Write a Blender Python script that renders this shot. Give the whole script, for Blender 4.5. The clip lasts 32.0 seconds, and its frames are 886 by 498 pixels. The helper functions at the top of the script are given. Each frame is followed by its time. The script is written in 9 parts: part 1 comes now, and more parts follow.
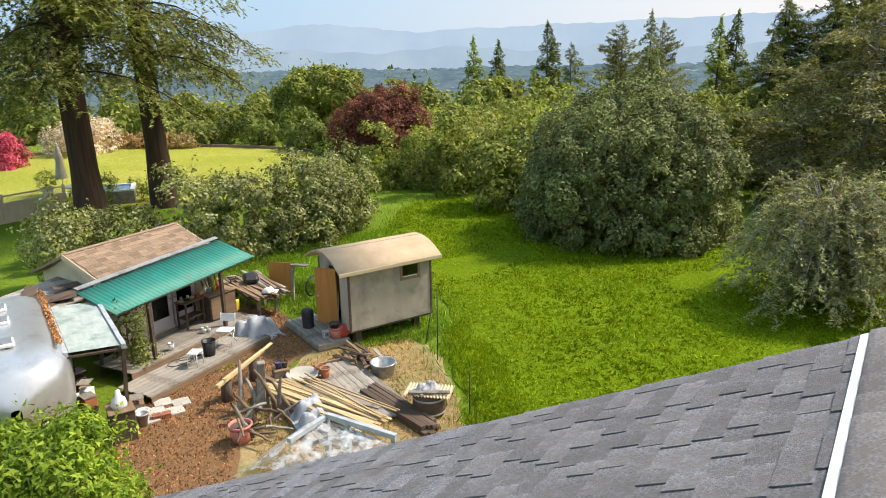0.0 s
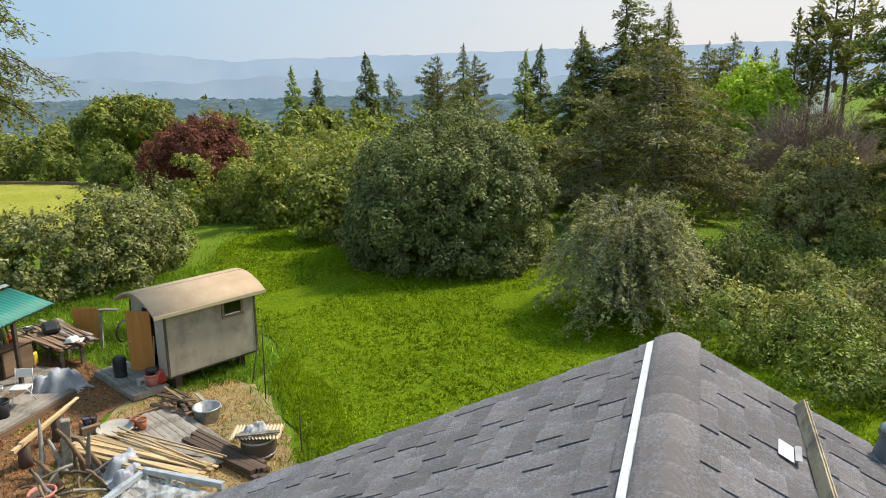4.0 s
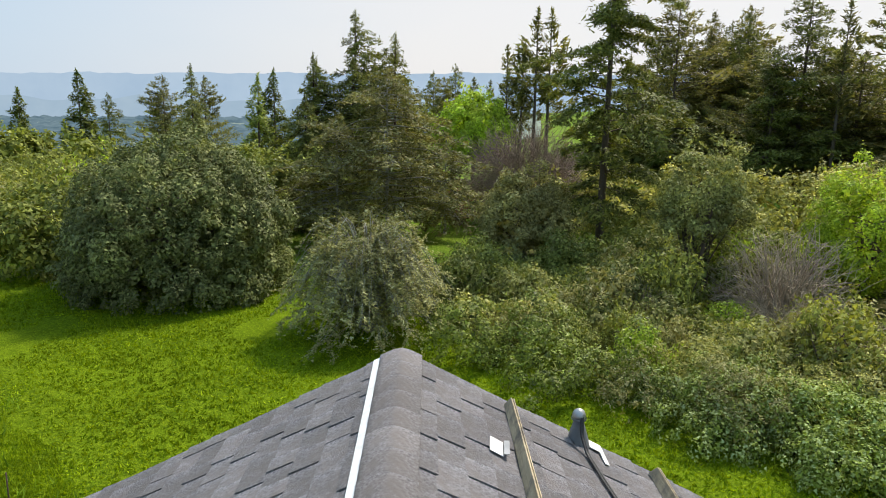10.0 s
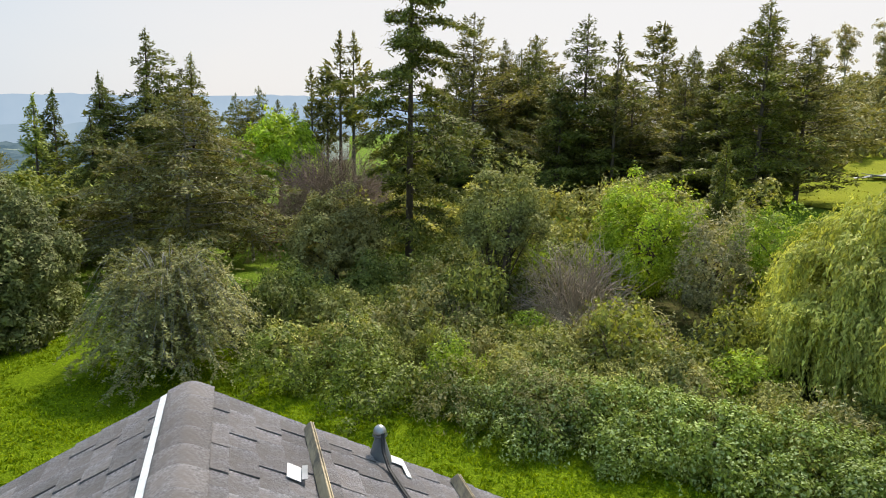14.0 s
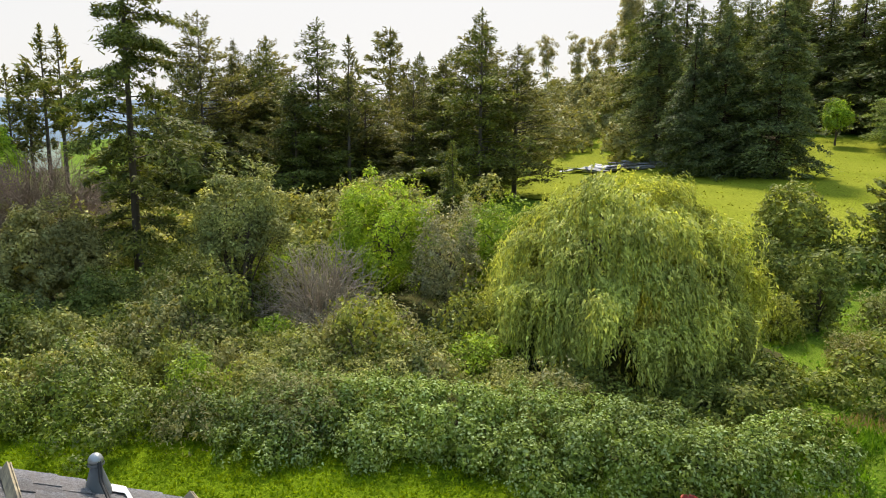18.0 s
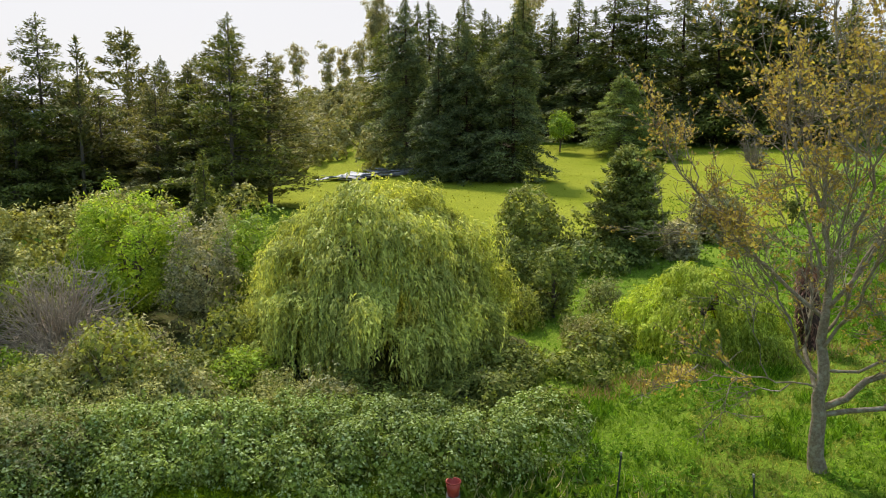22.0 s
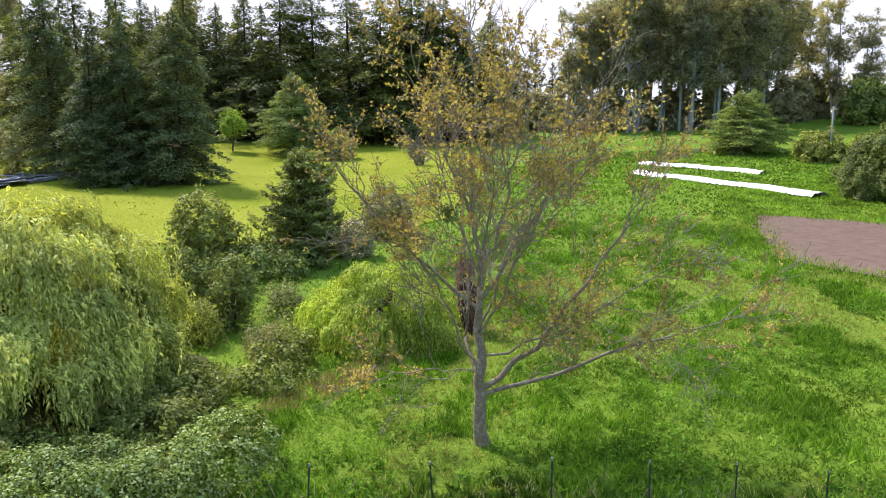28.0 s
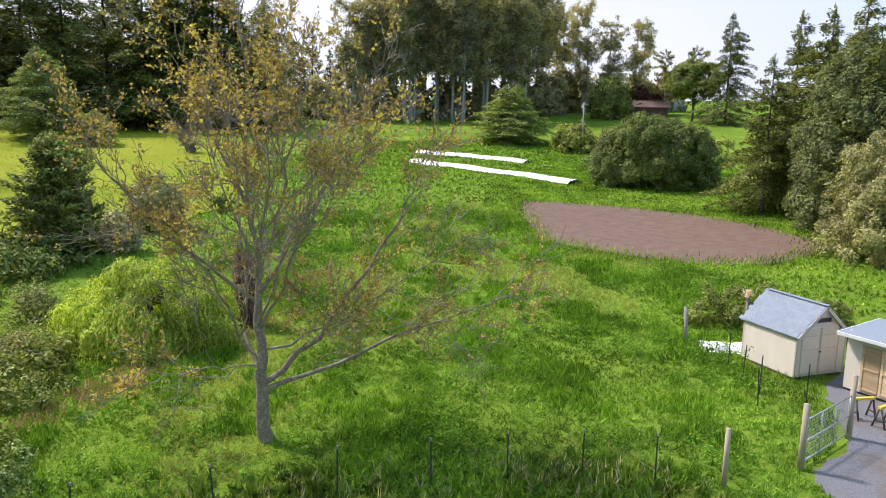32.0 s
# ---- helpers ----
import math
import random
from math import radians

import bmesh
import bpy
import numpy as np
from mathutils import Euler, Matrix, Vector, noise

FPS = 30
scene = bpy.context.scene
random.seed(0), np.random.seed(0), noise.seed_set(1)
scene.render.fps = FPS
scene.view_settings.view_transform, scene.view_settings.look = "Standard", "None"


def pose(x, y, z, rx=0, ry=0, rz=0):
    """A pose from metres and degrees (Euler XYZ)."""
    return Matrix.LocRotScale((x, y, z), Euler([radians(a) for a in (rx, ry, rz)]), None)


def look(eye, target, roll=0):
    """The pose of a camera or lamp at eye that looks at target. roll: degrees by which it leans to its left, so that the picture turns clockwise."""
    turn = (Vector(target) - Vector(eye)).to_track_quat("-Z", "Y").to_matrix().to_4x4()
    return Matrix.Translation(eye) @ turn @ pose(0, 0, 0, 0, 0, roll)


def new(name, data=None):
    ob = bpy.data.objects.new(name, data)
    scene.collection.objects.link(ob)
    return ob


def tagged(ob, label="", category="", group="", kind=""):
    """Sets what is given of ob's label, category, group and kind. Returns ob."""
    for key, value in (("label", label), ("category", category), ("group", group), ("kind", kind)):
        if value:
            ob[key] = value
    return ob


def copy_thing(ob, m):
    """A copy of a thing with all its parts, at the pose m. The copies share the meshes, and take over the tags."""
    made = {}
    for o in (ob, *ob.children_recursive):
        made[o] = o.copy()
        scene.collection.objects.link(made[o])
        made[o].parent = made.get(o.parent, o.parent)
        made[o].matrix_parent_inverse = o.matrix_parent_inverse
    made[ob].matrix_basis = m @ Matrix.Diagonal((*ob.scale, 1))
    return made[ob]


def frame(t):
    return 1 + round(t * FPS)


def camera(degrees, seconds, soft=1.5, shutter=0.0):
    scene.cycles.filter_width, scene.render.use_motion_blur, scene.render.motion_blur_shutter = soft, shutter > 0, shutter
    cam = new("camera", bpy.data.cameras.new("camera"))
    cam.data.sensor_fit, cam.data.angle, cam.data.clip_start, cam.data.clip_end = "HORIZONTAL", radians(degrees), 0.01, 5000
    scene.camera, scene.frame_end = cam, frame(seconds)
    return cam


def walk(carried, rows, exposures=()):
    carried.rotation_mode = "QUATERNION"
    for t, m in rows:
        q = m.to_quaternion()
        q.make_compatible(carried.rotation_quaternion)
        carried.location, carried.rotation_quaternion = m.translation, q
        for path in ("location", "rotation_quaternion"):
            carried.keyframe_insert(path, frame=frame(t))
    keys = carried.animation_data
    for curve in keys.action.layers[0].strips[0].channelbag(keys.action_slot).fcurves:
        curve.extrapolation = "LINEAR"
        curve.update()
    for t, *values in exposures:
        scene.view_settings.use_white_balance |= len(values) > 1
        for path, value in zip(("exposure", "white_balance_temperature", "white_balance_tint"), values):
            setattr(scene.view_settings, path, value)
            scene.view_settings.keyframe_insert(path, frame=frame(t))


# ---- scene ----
cam = camera(62.94, 32.0, 1.0)
PATH = [
    (0, (0.001, 0.002, 8.212), (0.005, 9.632, 5.516), -1.17),
    (0.5, (0.015, 0.003, 8.216), (0.155, 9.645, 5.569), -1.40),
    (1, (0.016, 0.007, 8.223), (0.489, 9.655, 5.635), -0.56),
    (1.5, (0.012, -0.003, 8.231), (0.832, 9.652, 5.757), -0.17),
    (2, (0.020, -0.009, 8.241), (1.014, 9.631, 5.776), -0.45),
    (2.5, (0.050, -0.024, 8.239), (1.531, 9.572, 5.845), -0.44),
    (3, (0.064, -0.023, 8.236), (1.990, 9.503, 5.877), 0.00),
    (3.5, (0.080, -0.019, 8.238), (2.224, 9.459, 5.878), -0.14),
    (4, (0.103, -0.015, 8.233), (2.453, 9.418, 5.889), -0.55),
    (4.5, (0.121, -0.014, 8.231), (2.860, 9.359, 6.077), 0.02),
    (6.5, (0.141, -0.030, 8.244), (3.881, 9.025, 6.238), 0.73),
    (7, (0.144, -0.044, 8.246), (4.041, 8.933, 6.192), 0.86),
    (7.5, (0.148, -0.055, 8.256), (4.325, 8.812, 6.278), 0.54),
    (8, (0.147, -0.071, 8.258), (4.674, 8.623, 6.278), 1.04),
    (8.5, (0.162, -0.088, 8.263), (5.096, 8.395, 6.338), 0.79),
    (9, (0.171, -0.103, 8.254), (5.331, 8.244, 6.331), 0.65),
    (9.5, (0.178, -0.095, 8.263), (5.564, 8.089, 6.261), 1.15),
    (10, (0.194, -0.121, 8.264), (5.748, 7.945, 6.240), 0.93),
    (10.5, (0.196, -0.133, 8.272), (6.015, 7.757, 6.301), 0.96),
    (11, (0.202, -0.156, 8.267), (6.285, 7.528, 6.279), 1.21),
    (11.5, (0.201, -0.157, 8.267), (6.474, 7.378, 6.298), 1.10),
    (12, (0.208, -0.160, 8.277), (6.680, 7.214, 6.344), 0.88),
    (12.5, (0.229, -0.187, 8.278), (6.957, 6.973, 6.416), 0.61),
    (13, (0.243, -0.197, 8.282), (7.237, 6.730, 6.520), 1.29),
    (13.5, (0.266, -0.210, 8.276), (7.544, 6.436, 6.584), 1.08),
    (15.5, (0.345, -0.308, 8.191), (8.205, 5.635, 6.484), 0.74),
    (16, (0.351, -0.329, 8.209), (8.457, 5.294, 6.575), 0.71),
    (16.5, (0.351, -0.347, 8.216), (8.951, 4.453, 6.489), 0.70),
    (17, (0.338, -0.344, 8.225), (9.162, 4.099, 6.677), -0.10),
    (17.5, (0.355, -0.372, 8.232), (9.404, 3.553, 6.588), -0.31),
    (18, (0.336, -0.389, 8.230), (9.585, 3.044, 6.598), 0.16),
    (18.5, (0.328, -0.397, 8.257), (9.571, 3.116, 6.766), -0.89),
    (19, (0.317, -0.404, 8.271), (9.756, 2.504, 6.706), -0.86),
    (19.5, (0.290, -0.429, 8.259), (9.921, 1.747, 6.674), 0.18),
    (20, (0.246, -0.461, 8.243), (9.959, 1.338, 6.690), 0.31),
    (20.5, (0.184, -0.486, 8.227), (9.986, 0.706, 6.640), -0.26),
    (21, (0.121, -0.494, 8.217), (9.981, 0.213, 6.708), 0.22),
    (21.5, (0.090, -0.467, 8.220), (9.969, -0.095, 6.718), 0.16),
    (22, (0.064, -0.445, 8.234), (9.947, -0.216, 6.722), 0.10),
    (22.5, (0.043, -0.428, 8.245), (9.931, -0.369, 6.759), 0.07),
    (23, (0.024, -0.431, 8.255), (9.914, -0.767, 6.818), 0.76),
    (23.5, (0.025, -0.422, 8.257), (9.910, -1.066, 6.892), 0.63),
    (24, (0.029, -0.415, 8.252), (9.867, -1.562, 6.869), 0.49),
    (24.5, (0.037, -0.411, 8.245), (9.828, -1.853, 6.815), 0.82),
    (25, (0.043, -0.416, 8.245), (9.750, -2.351, 6.816), 0.76),
    (25.5, (0.059, -0.438, 8.282), (9.674, -2.785, 6.849), 1.36),
    (27.5, (0.152, -0.633, 8.601), (9.277, -4.349, 6.890), 0.13),
    (28, (0.133, -0.661, 8.640), (9.178, -4.632, 7.083), -0.01),
    (28.5, (0.076, -0.700, 8.656), (8.948, -5.053, 7.129), -0.10),
    (29, (0.026, -0.728, 8.672), (8.651, -5.546, 7.121), 0.24),
    (29.5, (0.029, -0.720, 8.688), (8.396, -5.957, 7.087), 0.66),
    (30, (0.057, -0.699, 8.694), (8.212, -6.252, 7.066), 1.37),
    (30.5, (0.075, -0.692, 8.691), (8.016, -6.558, 7.100), 0.89),
    (31, (0.089, -0.689, 8.667), (7.888, -6.744, 7.084), 0.85),
    (31.5, (0.093, -0.707, 8.663), (7.706, -6.971, 6.989), 1.02),
    (32, (0.085, -0.737, 8.672), (7.524, -7.202, 6.982), 1.11),
]
walk(cam, [(t, look(eye, target, roll)) for t, eye, target, roll in PATH], [(0, 0.38, 7200, 14), (2, 0.18, 7100, 13), (5, 0.12, 7000, 12), (7, 0.07, 6900, 12), (10, 0.17, 7000, 12), (13, 0.16, 7100, 13), (16, 0.2, 7200, 12), (20, 0.24, 7200, 12), (23, 0.16, 6800, 15), (25, 0.24, 6500, 18), (28, 0.56, 6200, 22), (32, 0.42, 6300, 21)])

# ---------------------------------------------------------------- sky, sun
SUN_AZ, SUN_EL = 70.0, 50.0
world = bpy.data.worlds.new("sky")
scene.world = world
world.use_nodes = True
wn, wl = world.node_tree.nodes, world.node_tree.links
wn.clear()
sky = wn.new("ShaderNodeTexSky")
sky.sky_type = "NISHITA"
sky.sun_disc = False
sky.sun_elevation, sky.sun_rotation = radians(SUN_EL), radians(SUN_AZ)
sky.air_density, sky.dust_density, sky.ozone_density = 1.0, 2.0, 1.5
tc = wn.new("ShaderNodeTexCoord")
mp = wn.new("ShaderNodeMapping")
mp.inputs["Scale"].default_value = (1.0, 1.0, 3.2)
cl = wn.new("ShaderNodeTexNoise")
cl.inputs["Scale"].default_value, cl.inputs["Detail"].default_value, cl.inputs["Roughness"].default_value = 0.9, 4, 0.5
cr = wn.new("ShaderNodeValToRGB")
cr.color_ramp.elements[0].position, cr.color_ramp.elements[0].color = 0.52, (0.22, 0.22, 0.22, 1)
cr.color_ramp.elements[1].position, cr.color_ramp.elements[1].color = 0.86, (0.97, 0.92, 0.92, 1)
cloud = wn.new("ShaderNodeMix")
cloud.data_type = "RGBA"
cloud.inputs[6].default_value, cloud.inputs[7].default_value = (3.0, 6.2, 9.6, 1), (9.3, 9.6, 10.1, 1)
mixc = wn.new("ShaderNodeMix")
mixc.data_type = "RGBA"
bg = wn.new("ShaderNodeBackground")
bg.inputs["Strength"].default_value = 0.088
wo = wn.new("ShaderNodeOutputWorld")
wl.new(tc.outputs["Generated"], mp.inputs["Vector"])
wl.new(mp.outputs["Vector"], cl.inputs["Vector"])
sunward = wn.new("ShaderNodeVectorMath")
sunward.operation = "DOT_PRODUCT"
sunward.inputs[1].default_value = (math.sin(radians(SUN_AZ + 20)), math.cos(radians(SUN_AZ + 20)), 0.0)
veil = wn.new("ShaderNodeMath")
veil.operation = "MULTIPLY_ADD"
veil.inputs[1].default_value = 0.42
wl.new(tc.outputs["Generated"], sunward.inputs[0])
wl.new(sunward.outputs["Value"], veil.inputs[0])
even = wn.new("ShaderNodeMapRange")
even.inputs["To Min"].default_value, even.inputs["To Max"].default_value = 0.36, 0.62
wl.new(cl.outputs["Fac"], even.inputs["Value"])
wl.new(even.outputs["Result"], veil.inputs[2])
# the haze thickens towards the horizon
height = wn.new("ShaderNodeSeparateXYZ")
wl.new(tc.outputs["Generated"], height.inputs[0])
haze = wn.new("ShaderNodeMapRange")
haze.inputs["From Min"].default_value, haze.inputs["From Max"].default_value = 0.0, 0.30
haze.inputs["To Min"].default_value, haze.inputs["To Max"].default_value = 0.15, 0.0
wl.new(height.outputs["Z"], haze.inputs["Value"])
thick = wn.new("ShaderNodeMath")
thick.operation = "ADD"
wl.new(veil.outputs[0], thick.inputs[0])
wl.new(haze.outputs["Result"], thick.inputs[1])
wl.new(thick.outputs[0], cr.inputs["Fac"])
mixc.inputs["Factor"].default_value = 0.85
wl.new(sky.outputs["Color"], mixc.inputs[6])
wl.new(cr.outputs["Color"], cloud.inputs["Factor"])
wl.new(cloud.outputs[2], mixc.inputs[7])
wl.new(mixc.outputs[2], bg.inputs["Color"])
wl.new(bg.outputs[0], wo.inputs["Surface"])
sun = new("sun", bpy.data.lights.new("sun", "SUN"))
sun.data.energy, sun.data.angle, sun.data.color = 4.6, radians(7), (1.0, 0.95, 0.86)
sun_way = Vector((math.sin(radians(SUN_AZ)) * math.cos(radians(SUN_EL)), math.cos(radians(SUN_AZ)) * math.cos(radians(SUN_EL)), math.sin(radians(SUN_EL))))
sun.matrix_basis = look(sun_way * 100, (0, 0, 0))


# ---------------------------------------------------------------- helpers of this scene
rng = np.random.default_rng(7)
pi = math.pi


def part(name, mesh_or_bm, material, parent=None, label="", at=None):
    """One mesh object, under a thing or a part."""
    if isinstance(mesh_or_bm, bmesh.types.BMesh):
        me = bpy.data.meshes.new(name)
        mesh_or_bm.to_mesh(me)
        mesh_or_bm.free()
    else:
        me = mesh_or_bm
    if material is not None and not me.materials:
        me.materials.append(material)
    ob = new(name, me)
    if parent is not None:
        ob.parent = parent
    if at is not None:
        ob.matrix_basis = at
    if label:
        ob["label"] = label
    return ob


def thing(name, label, category, m=None, group="", kind=""):
    ob = new(name)
    ob.empty_display_size = 0.2
    if m is not None:
        ob.matrix_basis = m
    return tagged(ob, label, category, group, kind)


def raw_mesh(name, verts, faces, smooth=False):
    """Mesh from arrays: verts (n,3), faces (m,k) all with k corners."""
    verts, faces = np.asarray(verts, np.float32), np.asarray(faces, np.int32)
    me = bpy.data.meshes.new(name)
    me.vertices.add(len(verts))
    me.vertices.foreach_set("co", verts.ravel())
    m, k = faces.shape
    me.loops.add(m * k)
    me.loops.foreach_set("vertex_index", faces.ravel())
    me.polygons.add(m)
    me.polygons.foreach_set("loop_start", np.arange(0, m * k, k, dtype=np.int32))
    me.polygons.foreach_set("use_smooth", np.full(m, bool(smooth)))
    me.update(calc_edges=True)
    return me


def box(bm, x0, x1, y0, y1, z0, z1, m=None, bevel=0.0):
    """A box between those limits, with softened edges, added to bm."""
    made = bmesh.ops.create_cube(bm, size=1)["verts"]
    bmesh.ops.scale(bm, vec=(x1 - x0, y1 - y0, z1 - z0), verts=made)
    bmesh.ops.translate(bm, vec=((x0 + x1) / 2, (y0 + y1) / 2, (z0 + z1) / 2), verts=made)
    if bevel:
        edges = list({e for v in made for e in v.link_edges})
        made = list({v for f in bmesh.ops.bevel(bm, geom=edges, offset=bevel, segments=1, affect="EDGES")["faces"] for v in f.verts} | {v for v in made if v.is_valid})
    if m is not None:
        bmesh.ops.transform(bm, matrix=m, verts=made)
    return made


def cyl(bm, p, q, r0, r1=None, n=10, caps=True):
    """A tapered round bar from p to q."""
    p, q = Vector(p), Vector(q)
    r1 = r0 if r1 is None else r1
    made = bmesh.ops.create_cone(bm, cap_ends=caps, segments=n, radius1=r0, radius2=r1, depth=(q - p).length)["verts"]
    bmesh.ops.transform(bm, matrix=Matrix.Translation((p + q) / 2) @ (q - p).to_track_quat("Z", "Y").to_matrix().to_4x4(), verts=made)
    return made


def lathe(bm, profile, n=16, at=(0, 0, 0)):
    """A turned body from (radius, height) pairs."""
    rings = []
    for r, z in profile:
        rings.append([bm.verts.new((at[0] + r * math.cos(2 * pi * i / n), at[1] + r * math.sin(2 * pi * i / n), at[2] + z)) for i in range(n)])
    for a, b in zip(rings, rings[1:]):
        for i in range(n):
            f = bm.faces.new((a[i], a[(i + 1) % n], b[(i + 1) % n], b[i]))
            f.smooth = True
    return rings


def bm_new():
    return bmesh.new()


def tube_arrays(paths, n=5):
    """Tapered tubes. paths: list of (points (k,3), radii (k,)). Returns verts, quads."""
    V, F, base = [], [], 0
    ang = np.arange(n) * 2 * pi / n
    for pts, rad in paths:
        pts, rad = np.asarray(pts, float), np.asarray(rad, float)
        tang = np.gradient(pts, axis=0)
        tang /= np.linalg.norm(tang, axis=1)[:, None] + 1e-9
        ref = np.where(np.abs(tang[:, 2:3]) > 0.9, [[1.0, 0, 0]], [[0, 0, 1.0]])
        u = np.cross(tang, ref)
        u /= np.linalg.norm(u, axis=1)[:, None] + 1e-9
        v = np.cross(tang, u)
        ring = pts[:, None] + rad[:, None, None] * (u[:, None] * np.cos(ang)[None, :, None] + v[:, None] * np.sin(ang)[None, :, None])
        k = len(pts)
        V.append(ring.reshape(-1, 3))
        i, j = np.meshgrid(np.arange(k - 1), np.arange(n), indexing="ij")
        a = base + i * n + j
        b = base + i * n + (j + 1) % n
        F.append(np.stack([a, b, b + n, a + n], -1).reshape(-1, 4))
        base += k * n
    return np.concatenate(V), np.concatenate(F)


def tube_mesh(name, paths, n=5):
    return raw_mesh(name, *tube_arrays(paths, n), smooth=True)


def unit(v):
    return v / (np.linalg.norm(v, axis=-1, keepdims=True) + 1e-9)


def leaf_arrays(c, normal, axis, length, width, fold=0.25):
    """Pointed leaves or sprays, two triangles each, folded along the middle. All arguments are arrays."""
    axis = unit(axis)
    side = unit(np.cross(normal, axis))
    nrm = np.cross(axis, side)
    length, width = np.asarray(length)[:, None], np.asarray(width)[:, None]
    a = c - axis * length * 0.5
    b = c + axis * length * 0.5
    l = c + side * width * 0.5 + nrm * width * fold - axis * length * 0.08
    r = c - side * width * 0.5 + nrm * width * fold - axis * length * 0.08
    V = np.stack([a, l, b, r], 1).reshape(-1, 3)
    k = np.arange(len(c)) * 4
    F = np.concatenate([np.stack([k, k + 1, k + 2], -1), np.stack([k, k + 2, k + 3], -1)], 1).reshape(-1, 3)
    return V, F


def join_arrays(*pairs):
    V, F, n = [], [], 0
    for v, f in pairs:
        V.append(v)
        F.append(f + n)
        n += len(v)
    return np.concatenate(V), np.concatenate(F)


def ball_dirs(n, r):
    return unit(r.normal(size=(n, 3)))


def tri_arrays(c, normal, axis, length, width):
    """Slim sprays, one triangle each, widest at the foot."""
    axis = unit(axis)
    side = unit(np.cross(normal, axis)) * (np.asarray(width)[:, None] * 0.5)
    half = axis * (np.asarray(length)[:, None] * 0.5)
    V = np.stack([c - half - side, c - half * 0.6 + side, c + half], 1).reshape(-1, 3)
    return V, np.arange(len(c) * 3).reshape(-1, 3)


def crown_leaves(lobes, leaf, per_m2, clump, r, upward=0.3, flat=1.0, drop_below=None, wild=1.0, gaps=0.12, slim=0.7, shoots=0.3, core=0.6):
    """Leaves of a broad crown. lobes: rows of centre x y z, radii a b c. Clumps sit about the lobes' skins, leaves on the clumps, shoots stick out."""
    lobes = np.asarray(lobes, float)
    C = []
    for lobe in lobes:
        area = 4 * pi * ((lobe[3] * lobe[4]) ** 1.6 / 3 + (lobe[3] * lobe[5]) ** 1.6 / 3 + (lobe[4] * lobe[5]) ** 1.6 / 3) ** (1 / 1.6)
        n = max(8, int(area / (clump * clump * 0.85)))
        d = ball_dirs(n, r)
        ph = r.random(3) * 6.28
        lump = np.sin(d[:, 0] * 4 + ph[0]) * np.sin(d[:, 1] * 4 + ph[1]) + np.sin(d[:, 2] * 5 + ph[2]) * 0.5
        rad = 0.74 + 0.34 * r.random(n) + wild * 0.13 * lump
        C.append(np.c_[lobe[:3] + d * lobe[3:6] * rad[:, None], d])
    C = np.concatenate(C)
    keep = np.ones(len(C), bool)
    for lobe in lobes:
        keep &= (((C[:, :3] - lobe[:3]) / lobe[3:6]) ** 2).sum(1) > 0.45
    if drop_below is not None:
        keep &= C[:, 2] > drop_below
    keep &= r.random(len(C)) > gaps
    C = C[keep]
    size = clump * (0.3 + 0.8 * r.random(len(C)) ** 1.5)
    n = np.maximum(3, (per_m2 * pi * 1.8 * size * size).astype(int))
    cl = np.repeat(C, n, 0)
    sz = np.repeat(size, n)[:, None]
    d = ball_dirs(len(cl), r)
    out = unit(cl[:, 3:] + np.array([0, 0, 0.55]))
    flip = (d * out).sum(1) < -0.3
    d[flip] *= -1
    d2 = d.copy()
    d2[:, 2] *= flat
    p = cl[:, :3] + d2 * sz * (0.55 + 0.5 * r.random((len(cl), 1)))
    normal = unit(d + out * 0.35 + np.array([0, 0, upward]) + 0.35 * r.normal(size=d.shape))
    axis = unit(np.cross(normal, r.normal(size=d.shape)))
    L = leaf * (0.55 + 0.75 * r.random(len(p)))
    sets = [tri_arrays(p, normal, axis, L, L * slim)]
    # shoots
    k = np.nonzero(r.random(len(C)) < shoots)[0]
    if len(k):
        m = 9
        way = unit(C[k, 3:] + np.array([0, 0, 0.7]) + 0.6 * r.normal(size=(len(k), 3)))
        ln = clump * r.uniform(0.7, 1.9, len(k))
        q = (np.arange(m) + 0.5) / m
        p = C[k, None, :3] + way[:, None] * (ln[:, None] * (0.3 + q))[:, :, None] + r.normal(size=(len(k), m, 3)) * leaf * 0.45
        p[:, :, 2] -= (q ** 2)[None] * ln[:, None] * 0.25
        p = p.reshape(-1, 3)
        nn = unit(np.array([0, 0, 0.9]) + 0.6 * r.normal(size=p.shape) + np.repeat(C[k, 3:], m, 0) * 0.4)
        ax = unit(np.repeat(way, m, 0) + 0.8 * r.normal(size=p.shape))
        if drop_below is not None:
            ok = p[:, 2] > drop_below
            p, nn, ax = p[ok], nn[ok], ax[ok]
        L = leaf * (0.6 + 0.6 * r.random(len(p)))
        sets.append(tri_arrays(p, nn, ax, L, L * slim))
    # the crown's inside: fewer, larger sprays that close it
    Q = []
    for lobe in lobes:
        m = int(4 * pi * (lobe[3] * lobe[5]) / (leaf * 2.4) ** 2 * 0.5 * core) + 3
        d = ball_dirs(m, r)
        Q.append(np.c_[lobe[:3] + d * lobe[3:6] * (0.45 + 0.18 * r.random((m, 1))), d])
    Q = np.concatenate(Q)
    if drop_below is not None:
        Q = Q[Q[:, 2] > drop_below]
    nn = unit(Q[:, 3:] + 0.3 * r.normal(size=(len(Q), 3)))
    L = leaf * 1.8 * (0.7 + 0.5 * r.random(len(Q)))
    sets.append(tri_arrays(Q[:, :3], nn, unit(np.cross(nn, r.normal(size=nn.shape))), L, L * 0.9))
    return join_arrays(*sets)


